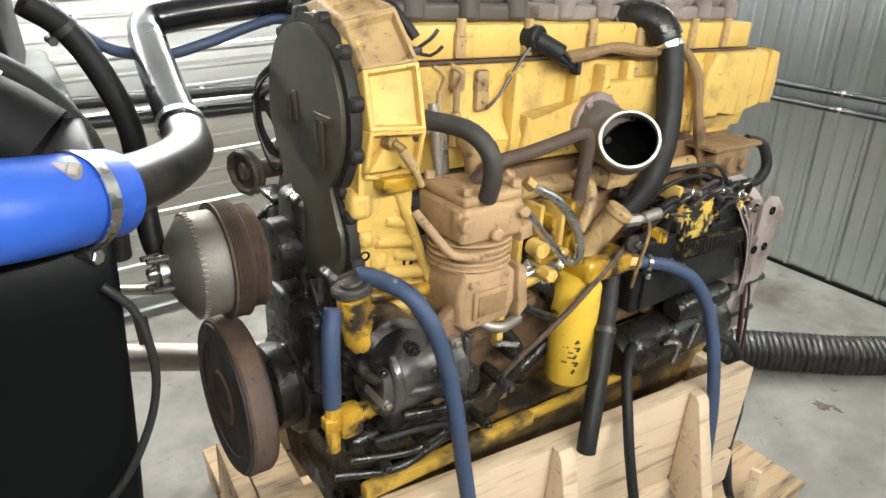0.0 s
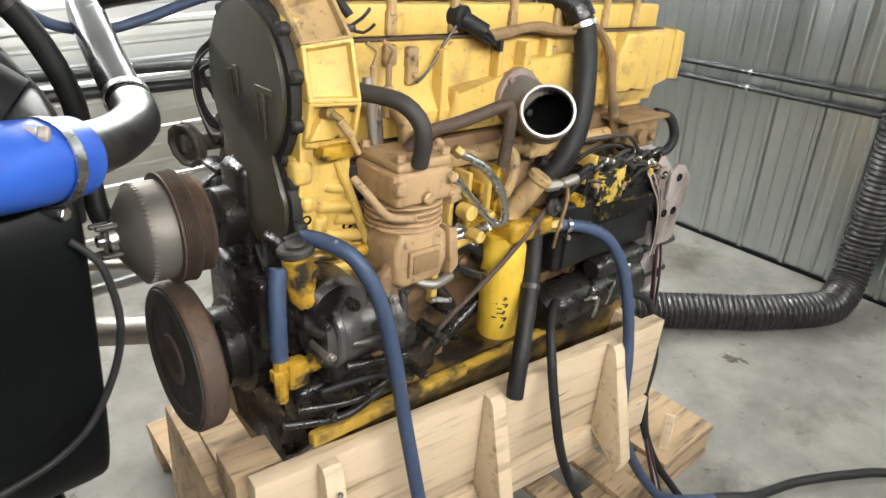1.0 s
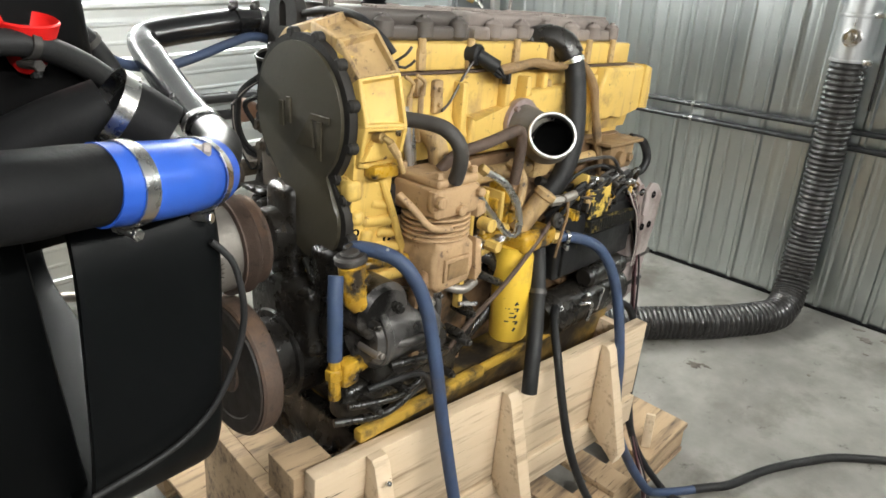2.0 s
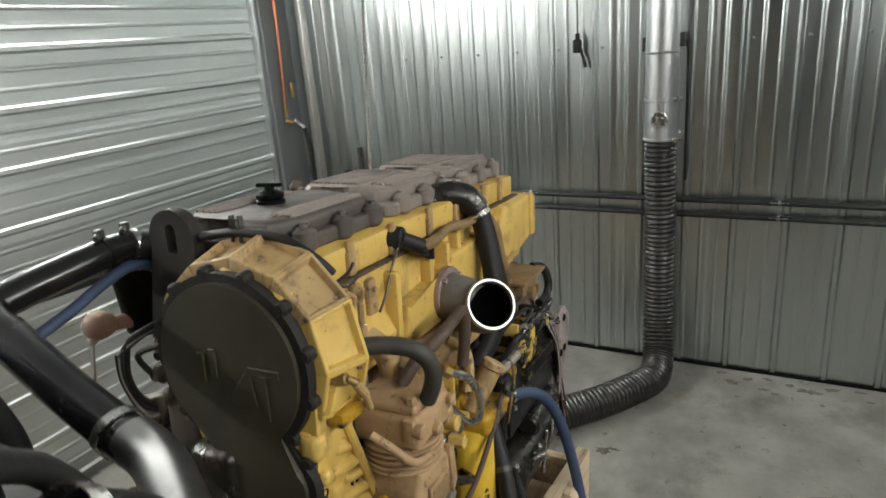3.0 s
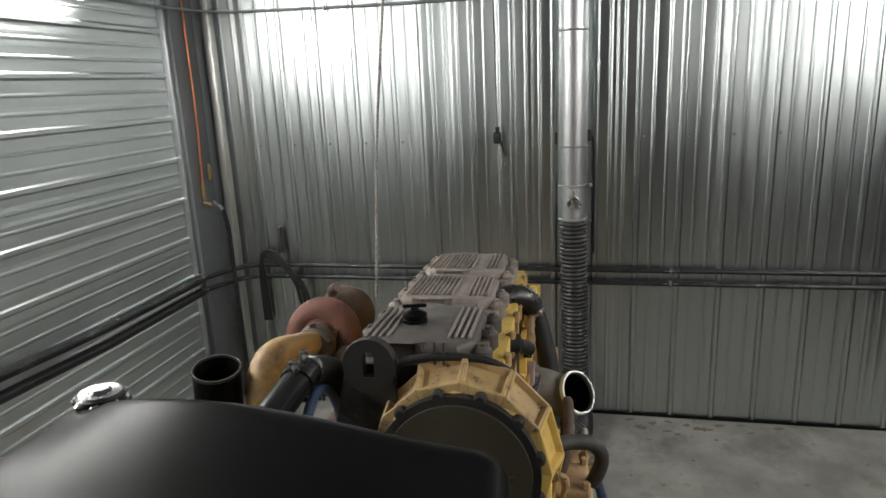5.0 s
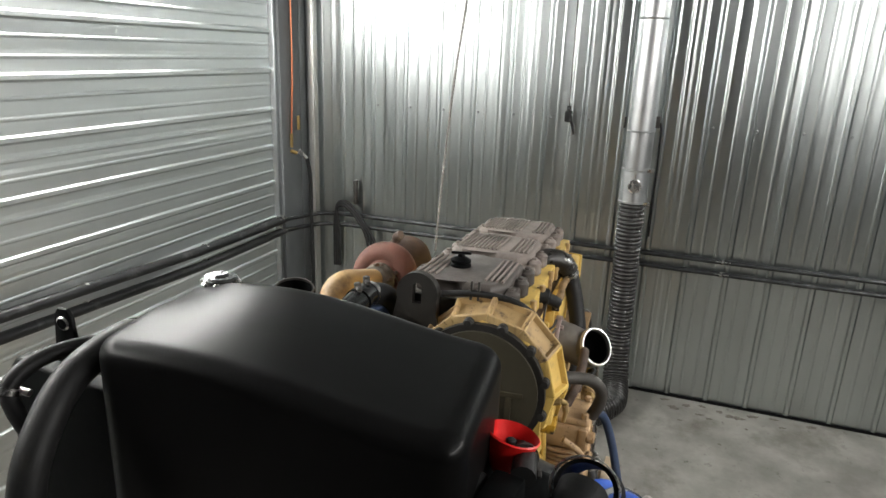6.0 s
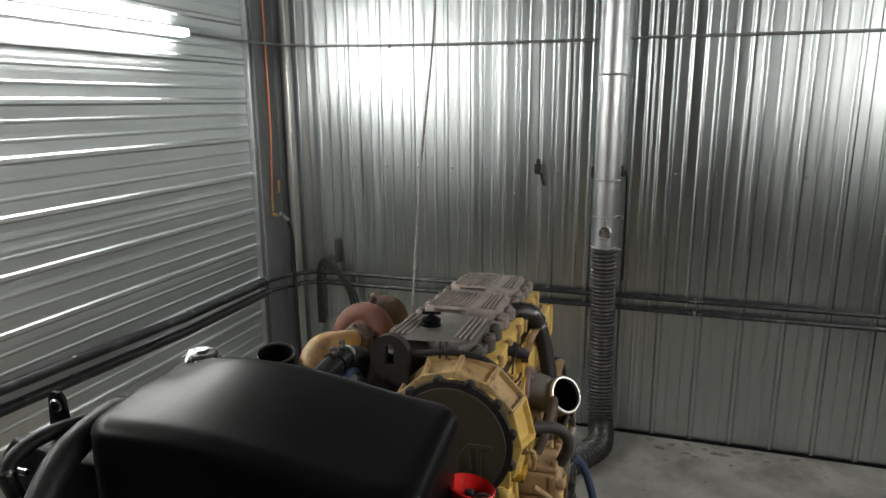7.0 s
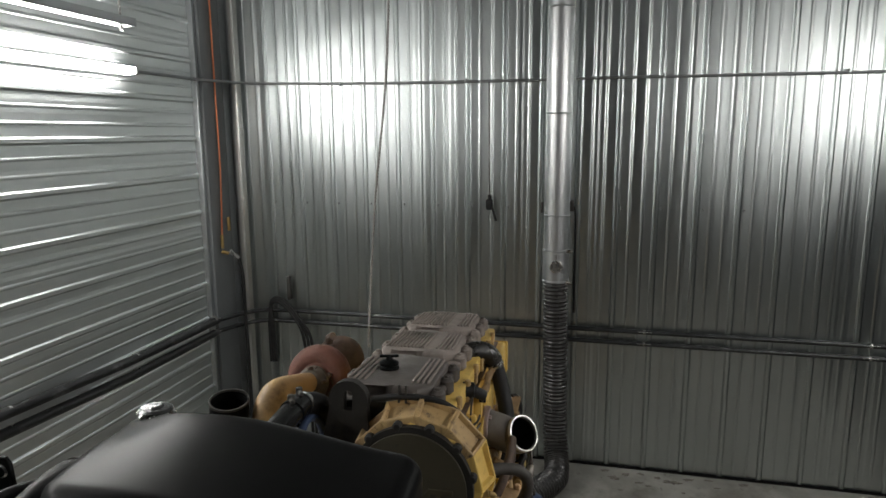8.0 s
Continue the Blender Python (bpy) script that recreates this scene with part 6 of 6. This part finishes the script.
band = tagged(part("band_clamp", lathe([(0.0455, -0.009), (0.047, -0.009), (0.047, 0.009), (0.0455, 0.009), (0.0455, -0.009)], (0.541, 0.614, 1.311), (0.75, -0.1, -0.55), 40, close=False), STEEL), "loose bright band clamp on a black pipe stub", "clamp")
band.location = (-0.065, 0.015, 0.085)
part("sleeve_end", pipe_open([(0.546, 0.6135, 1.307), (0.566, 0.61, 1.292), (0.588, 0.602, 1.272)], 0.0435, 0.006, 32), MATTE_RUBBER, band)
part("screw", cyl((0.524, 0.562, 1.275), (0.554, 0.557, 1.255), 0.006, 10), STEEL, band)
outlet = tagged(part("outlet_pipe", tube([(0.535, 0.615, 1.312), (0.48, 0.625, 1.295), (0.42, 0.64, 1.27), (0.37, 0.675, 1.25), (0.33, 0.74, 1.23)], 0.034, 22), MATTE_RUBBER), "fat black rubber outlet pipe of the radiator", "pipe")
outlet.location = (-0.065, 0.015, 0.085)
hose("blue_hose", "thin blue hose sagging between radiator and engine", "hose", [(0.6, 1.05, 1.40), (0.66, 1.08, 1.345), (0.73, 1.1, 1.283), (0.815, 1.11, 1.263), (0.9, 1.12, 1.275), (0.98, 1.135, 1.293), (1.05, 1.145, 1.303), (1.1, 1.14, 1.28), (1.13, 1.13, 1.2)], 0.0098, BLUE_HOSE)
hose("coolant_hose", "dark coolant hose dropping behind the shroud", "hose", [(0.62, 1.02, 1.37), (0.665, 1.03, 1.33), (0.7, 1.03, 1.26), (0.725, 1.03, 1.16), (0.72, 1.03, 1.03), (0.72, 1.0, 0.95), (0.76, 1.0, 0.905), (0.8, 1.0, 0.92)], 0.02, RUBBER)
hose("coolant_hose", "thick black coolant hose along the radiator top", "hose", [(0.43, 0.68, 1.385), (0.49, 0.69, 1.378), (0.545, 0.715, 1.35), (0.586, 0.731, 1.317), (0.602, 0.737, 1.299), (0.617, 0.741, 1.276), (0.635, 0.739, 1.238), (0.645, 0.735, 1.17), (0.64, 0.74, 1.08)], 0.0158, RUBBER)
hose("coolant_hose", "thick black hose over the radiator's edge", "hose", [(0.5, 1.3, 1.40), (0.45, 1.275, 1.462), (0.386, 1.258, 1.476), (0.305, 1.253, 1.458), (0.244, 1.245, 1.41), (0.205, 1.24, 1.34), (0.19, 1.24, 1.2), (0.19, 1.25, 0.8)], 0.023, RUBBER)
ovh = thing("overflow_hose", "thin black overflow hose with a bright clamp", "hose")
part("tube", tube([(0.46, 1.29, 1.43), (0.4, 1.285, 1.466), (0.355, 1.3, 1.474), (0.315, 1.318, 1.468), (0.284, 1.328, 1.452), (0.27, 1.328, 1.43), (0.264, 1.302, 1.395), (0.268, 1.28, 1.36)], 0.0125, 12), RUBBER, ovh)
part("clamp", clamp_ring((0.272, 1.3285, 1.436), (-0.5, 0, -1), 0.0128, 0.01), STEEL, ovh)

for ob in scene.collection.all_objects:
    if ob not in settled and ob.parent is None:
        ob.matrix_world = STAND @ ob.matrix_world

hose("black_cable", "thin black cable looping down the fan shroud", "cable", [(0.58, 0.455, 1.45), (0.6, 0.449, 1.422), (0.607, 0.445, 1.385), (0.606, 0.443, 1.338), (0.591, 0.442, 1.288), (0.56, 0.441, 1.235), (0.524, 0.441, 1.2), (0.47, 0.441, 1.178), (0.38, 0.441, 1.165)], 0.0046, RUBBER)

# steel pipes lying low behind the radiator, on stands
low = thing("steel_pipe", "grey steel pipe on a floor stand", "pipe")
part("pipe", cyl((0.3, 1.89, 0.63), (1.15, 1.34, 0.63), 0.045, 24), ALU, low)
part("stand", join(box((0.33, 1.82, 0.0), (0.37, 1.86, 0.595), 0.004), box((1.08, 1.36, 0.145), (1.12, 1.4, 0.59), 0.004)), DARK_STEEL, low)
low2 = thing("steel_pipe", "thin grey steel pipe on a floor stand", "pipe")
part("pipe", cyl((0.4, 1.95, 0.8), (1.0, 1.56, 0.8), 0.016, 16), ALU, low2)
part("stand", box((0.55, 1.84, 0.0), (0.58, 1.87, 0.79), 0.004), RUST, low2)
lug = box((-0.003, -0.02, 0), (0.003, 0.02, 0.1), 0.002, 1)
tag_plate = tagged(part("mounting_plate", join(lug, lathe([(0.007, 0), (0.011, 0.001), (0.011, 0.003), (0.007, 0.003), (0.007, 0)], (-0.0035, 0, 0.08), (-1, 0, 0), 16, close=False)), RUST), "rusty mounting plate with a hole, fixed on the steel pipe", "plate")
tag_plate.matrix_world = Matrix.Translation((0.69, 1.638, 0.668)) @ Matrix.Rotation(radians(65), 4, "Z")

# ---- exhaust extraction ----
duct = thing("exhaust_duct", "bright metal exhaust duct with a black flexible hose", "duct")
DXY = (3.912, 0.672)
DR = 0.083
part("pipe", cyl((*DXY, 1.55), (*DXY, TOP), DR, 40, 0.002), DUCT_METAL, duct)
for z in (1.795, 2.45, 3.1):
    part("bead", lathe([(DR, -0.006), (DR + 0.004, 0), (DR, 0.006)], (*DXY, z), (0, 0, 1), 40, close=False), DUCT_METAL, duct)
damp = part("damper_box", lathe([(DR + 0.002, 0), (DR + 0.006, 0.003), (DR + 0.006, 0.012), (DR + 0.003, 0.016), (DR + 0.003, 0.204), (DR + 0.006, 0.208), (DR + 0.006, 0.217), (DR + 0.002, 0.22)], (*DXY, 1.345), (0, 0, 1), 40), DUCT_METAL, duct, "short damper sleeve with a round dial")
dial = part("dial", join(lathe([(0.043, 0), (0.043, 0.008), (0.036, 0.01), (0.035, 0.006), (0.019, 0.006), (0.016, 0.014), (0, 0.015)], (DXY[0] - DR - 0.002, DXY[1] - 0.008, 1.462), (-1, -0.09, 0), 28), box((DXY[0] - DR - 0.014, DXY[1] - 0.011, 1.5), (DXY[0] - DR + 0.004, DXY[1] - 0.005, 1.548), 0.002)), STEEL, damp)
for z in (1.34, 1.55):
    part("clip", box((DXY[0] - 0.055, DXY[1] - 0.112, z), (DXY[0] - 0.033, DXY[1] - 0.068, z + 0.022), 0.003), STEEL, damp)


def ribbed(s):
    return DR - 0.008 + 0.0105 * (0.5 + 0.5 * math.cos(s * 2 * math.pi / 0.0262)) ** 0.6


flex = part("flexible_hose", tube([(*DXY, 1.35), (3.912, 0.668, 1.15), (3.91, 0.66, 0.85), (3.905, 0.655, 0.55), (3.89, 0.652, 0.4), (3.86, 0.645, 0.27), (3.79, 0.63, 0.15), (3.69, 0.62, 0.098), (3.56, 0.64, 0.086), (3.3, 0.8, 0.086), (3.1, 0.965, 0.09), (2.9, 1.12, 0.1), (2.7, 1.26, 0.14), (2.56, 1.36, 0.2)], 0.083, 26, 0.004, ribbed), FLEX, duct, "dark ribbed flexible exhaust hose", angle=60)
cord = thing("control_cord", "thin black cord beside the duct", "cord")
part("cord", tube([(3.955, 0.578, 1.85), (3.965, 0.556, 1.815), (3.965, 0.55, 1.6), (3.965, 0.548, 1.35), (3.965, 0.545, 1.12)], 0.0066, 8), RUBBER, cord)
part("hook", box((3.94, 0.565, 1.815), (3.99, 0.595, 1.885), 0.004), DARK_STEEL, cord)
part("hook", box((3.955, 0.77, 1.8), (3.99, 0.782, 1.87), 0.003), DARK_STEEL, cord)

# ---- pipes, conduits and small things on the walls ----
pipes = thing("wall_pipe", "pair of black pipes clipped along the walls", "pipe")
PIPES = (1.008, 0.926)
for z in PIPES:
    part("pipe", tube([(X1 - 0.04, Y0 + 0.1, z), (X1 - 0.04, 0.5, z), (X1 - 0.04, 2.6, z), (X1 - 0.06, 2.86, z), (X1 - 0.17, 2.97, z), (3.6, Y1 - 0.055, z)], 0.0155, 14, 0.04), PIPE_DULL, pipes)
    part("pipe", tube([(3.61, Y1 - 0.06, z), (2.7, Y1 - 0.06, z + 0.012 * (z > 1)), (-2.4, Y1 - 0.06, z + 0.23 + 0.012 * (z > 1))], 0.0275, 18, 0.04, smooth=False), PIPE_DULL, pipes, "wide dark steel pipe")
for x, y, turn in [(X1 - 0.04, 1.431 - 1.351 * k, 0) for k in range(3)] + [(2.77, Y1 - 0.055, 1), (3.58, Y1 - 0.055, 1), (1.9, Y1 - 0.055, 1), (1.294, Y1 - 0.055, 1)]:
    PR = 0.0275 if turn else 0.0165
    for z in PIPES:
        z = z + turn * (max(0.0, 0.0451 * (2.7 - x)) + 0.012 * (z > 1))
        part("clip", join(lathe([(PR, -0.008), (PR + 0.003, -0.008), (PR + 0.003, 0.008), (PR, 0.008), (PR, -0.008)], (x, y, z), (1, 0, 0) if turn else (0, 1, 0), 20, close=False),
                          box((-0.005, -0.045, -0.01), (0.005, 0.045, -0.006), 0.001, 1, Matrix.Translation((x - (0.0 if turn else 0.022), y - (0.024 if turn else 0), z + 0.014)) @ Matrix.Rotation(0 if not turn else half, 4, "Z"))), STEEL, pipes)
cond = thing("conduit", "thin grey electrical conduit along the walls", "conduit")
part("pipe", tube([(X1 - 0.03, Y0 + 0.05, 2.665), (X1 - 0.03, -0.6, 2.668), (X1 - 0.03, 0.575, 2.672)], 0.0095, 10, 0.05), ZINC_TRIM, cond)
part("pipe", tube([(X1 - 0.03, 0.765, 2.668), (X1 - 0.03, 1.8, 2.672), (X1 - 0.03, 2.7, 2.69), (X1 - 0.08, 2.93, 2.697), (X1 - 0.3, Y1 - 0.08, 2.7), (3.5, Y1 - 0.05, 2.7), (2.95, Y1 - 0.045, 2.7)], 0.0095, 10, 0.05), ZINC_TRIM, cond)
for y in (-1.6, -1.0, 0.034, 1.3, 2.2):
    part("clip", box((X1 - 0.045, y - 0.006, 2.66), (X1 - 0.015, y + 0.006, 2.69), 0.003), ZINC_TRIM, cond)

sock = thing("cable_plug", "black plug hanging on a cable on the wall", "plug")
part("plug", join(box((X1 - 0.065, 1.11, 1.812), (X1 - 0.02, 1.156, 1.885), 0.012, 3), cyl((X1 - 0.042, 1.132, 1.885), (X1 - 0.042, 1.132, 1.915), 0.013, 12)), RUBBER, sock)
part("lead", tube([(X1 - 0.042, 1.115, 1.825), (X1 - 0.038, 1.1, 1.78), (X1 - 0.033, 1.09, 1.735)], 0.009, 8), RUBBER, sock)
part("cable", tube([(X1 - 0.042, 1.132, 1.905), (X1 - 0.03, 1.138, 2.3), (X1 - 0.03, 1.142, 2.66)], 0.0042, 8, 0.05), DARK_STEEL, sock)
for k in range(14):
    y = 2.785 - 0.2492 * k
    if abs(y - 0.67) > 0.15:
        tagged(part("wall_screw", join(cyl((X1 - 0.006, y - 0.035, 1.832), (X1 + 0.0, y - 0.035, 1.832), 0.009, 12), hexbolt((X1 - 0.006, y - 0.035, 1.832), (-1, 0, 0), 0.0055, 0.0045)), ZINC_TRIM), "zinc roofing screw in the sheet wall", "screw", "screws in the wall")

hook = thing("hoist_rope", "thin grey rope hanging down behind the engine", "rope")
part("rope", tube([(2.2, 1.24, TOP), (2.2, 1.26, 2.7), (2.2, 1.33, 2.05), (2.2, 1.37, 1.55), (2.19, 1.375, 1.4)], 0.0075, 10, 0.004, lambda s: 0.005 + 0.001 * math.sin(s * 420)), ROPE, hook)

copper = thing("copper_line", "thin copper line with a small brass tap down the column", "pipe")
part("line", tube([(3.755, Y1 - 0.08, TOP), (3.752, Y1 - 0.08, 2.6), (3.745, Y1 - 0.085, 2.1), (3.72, Y1 - 0.08, 1.6)], 0.0066, 8, 0.05), COPPER, copper)
part("tap", join(cyl((3.72, Y1 - 0.08, 1.52), (3.72, Y1 - 0.08, 1.62), 0.011, 10), cyl((3.705, Y1 - 0.08, 1.5), (3.74, Y1 - 0.11, 1.48), 0.013, 10)), BRASS, copper)
part("tap_lever", box((3.785, Y1 - 0.105, 1.64), (3.8, Y1 - 0.085, 1.74), 0.003), BRASS, copper)
part("fitting", cyl((3.76, Y1 - 0.11, 1.5), (3.775, Y1 - 0.17, 1.44), 0.013, 10), STEEL, copper)
hose("air_hose", "black air hose hanging from the tap in the corner", "hose", [(3.775, Y1 - 0.17, 1.44), (3.79, Y1 - 0.185, 1.3), (3.8, Y1 - 0.18, 1.05), (3.8, Y1 - 0.185, 0.7), (3.8, Y1 - 0.19, 0.2), (3.78, Y1 - 0.22, 0.02), (3.6, Y1 - 0.4, 0.014)], 0.013, RUBBER)
coil = thing("hanging_hoses", "black hoses hung over a hook in the corner", "hose")
for k in range(3):
    part("hose", tube([(3.955, 2.83 - 0.02 * k, 0.6), (3.955, 2.83 - 0.015 * k, 0.92), (3.945, 2.8, 1.06 + 0.012 * k), (3.935, 2.72 - 0.01 * k, 1.075 + 0.016 * k), (3.925, 2.6 - 0.02 * k, 0.96), (3.915, 2.53 - 0.03 * k, 0.8), (3.915, 2.5 - 0.03 * k, 0.4), (3.9, 2.48 - 0.03 * k, 0.02)], 0.0115, 10), RUBBER, coil)
part("hook", box((3.945, 2.645, 1.1), (3.99, 2.667, 1.28), 0.004), DARK_STEEL, coil)

tray = thing("cable_tray", "narrow white cable tray hung under the roof", "cable tray")
part("tray", join(box((0.2, 2.66, 2.86), (2.5, 2.75, 2.867), 0.001, 1), box((0.2, 2.66, 2.86), (2.5, 2.665, 2.9), 0.001, 1), box((0.2, 2.745, 2.86), (2.5, 2.75, 2.9), 0.001, 1)), ZINC_TRIM, tray)
for x in (0.6, 2.44):
    part("hanger", join(cyl((x, 2.7, 2.85), (x, 2.7, TOP), 0.0055, 8), cyl((x, 2.7, 2.835), (x, 2.7, 2.855), 0.013, 6)), STEEL, tray)

# oil spots on the floor are thin films lying on the concrete
for x, y, r in ((3.85, 0.24, 0.024), (3.873, -0.139, 0.03), (3.82, 0.08, 0.014), (3.79, 0.02, 0.01), (2.98, 0.74, 0.024), (3.01, 0.70, 0.014), (3.91, 0.16, 0.018), (3.91, -0.05, 0.015), (3.93, -0.25, 0.02), (3.86, -0.42, 0.011), (3.94, 0.3, 0.016), (3.75, -0.2, 0.008), (3.94, -0.6, 0.018), (3.7, 0.2, 0.007), (3.94, 0.06, 0.014), (3.95, -0.38, 0.014), (3.5, -0.03, 0.007), (3.3, 0.33, 0.006)):
    ph = x * 37 + y * 91
    ring = [r * (1 + 0.28 * math.sin(2 * a + ph) + 0.22 * math.sin(5 * a + 2 * ph) + 0.16 * math.sin(9 * a + 3 * ph)) for a in (2 * math.pi * k / 40 for k in range(40))]
    pts = [(x + 0.8 * q * math.cos(2 * math.pi * k / 40), y + 1.5 * q * math.sin(2 * math.pi * k / 40)) for k, q in enumerate(ring)]
    tagged(part("oil_spot", prism(pts, 0.0005, 0.002, "z", 0), SPOT), "dark oil spot on the concrete floor", "oil spot", "oil spots on the floor")
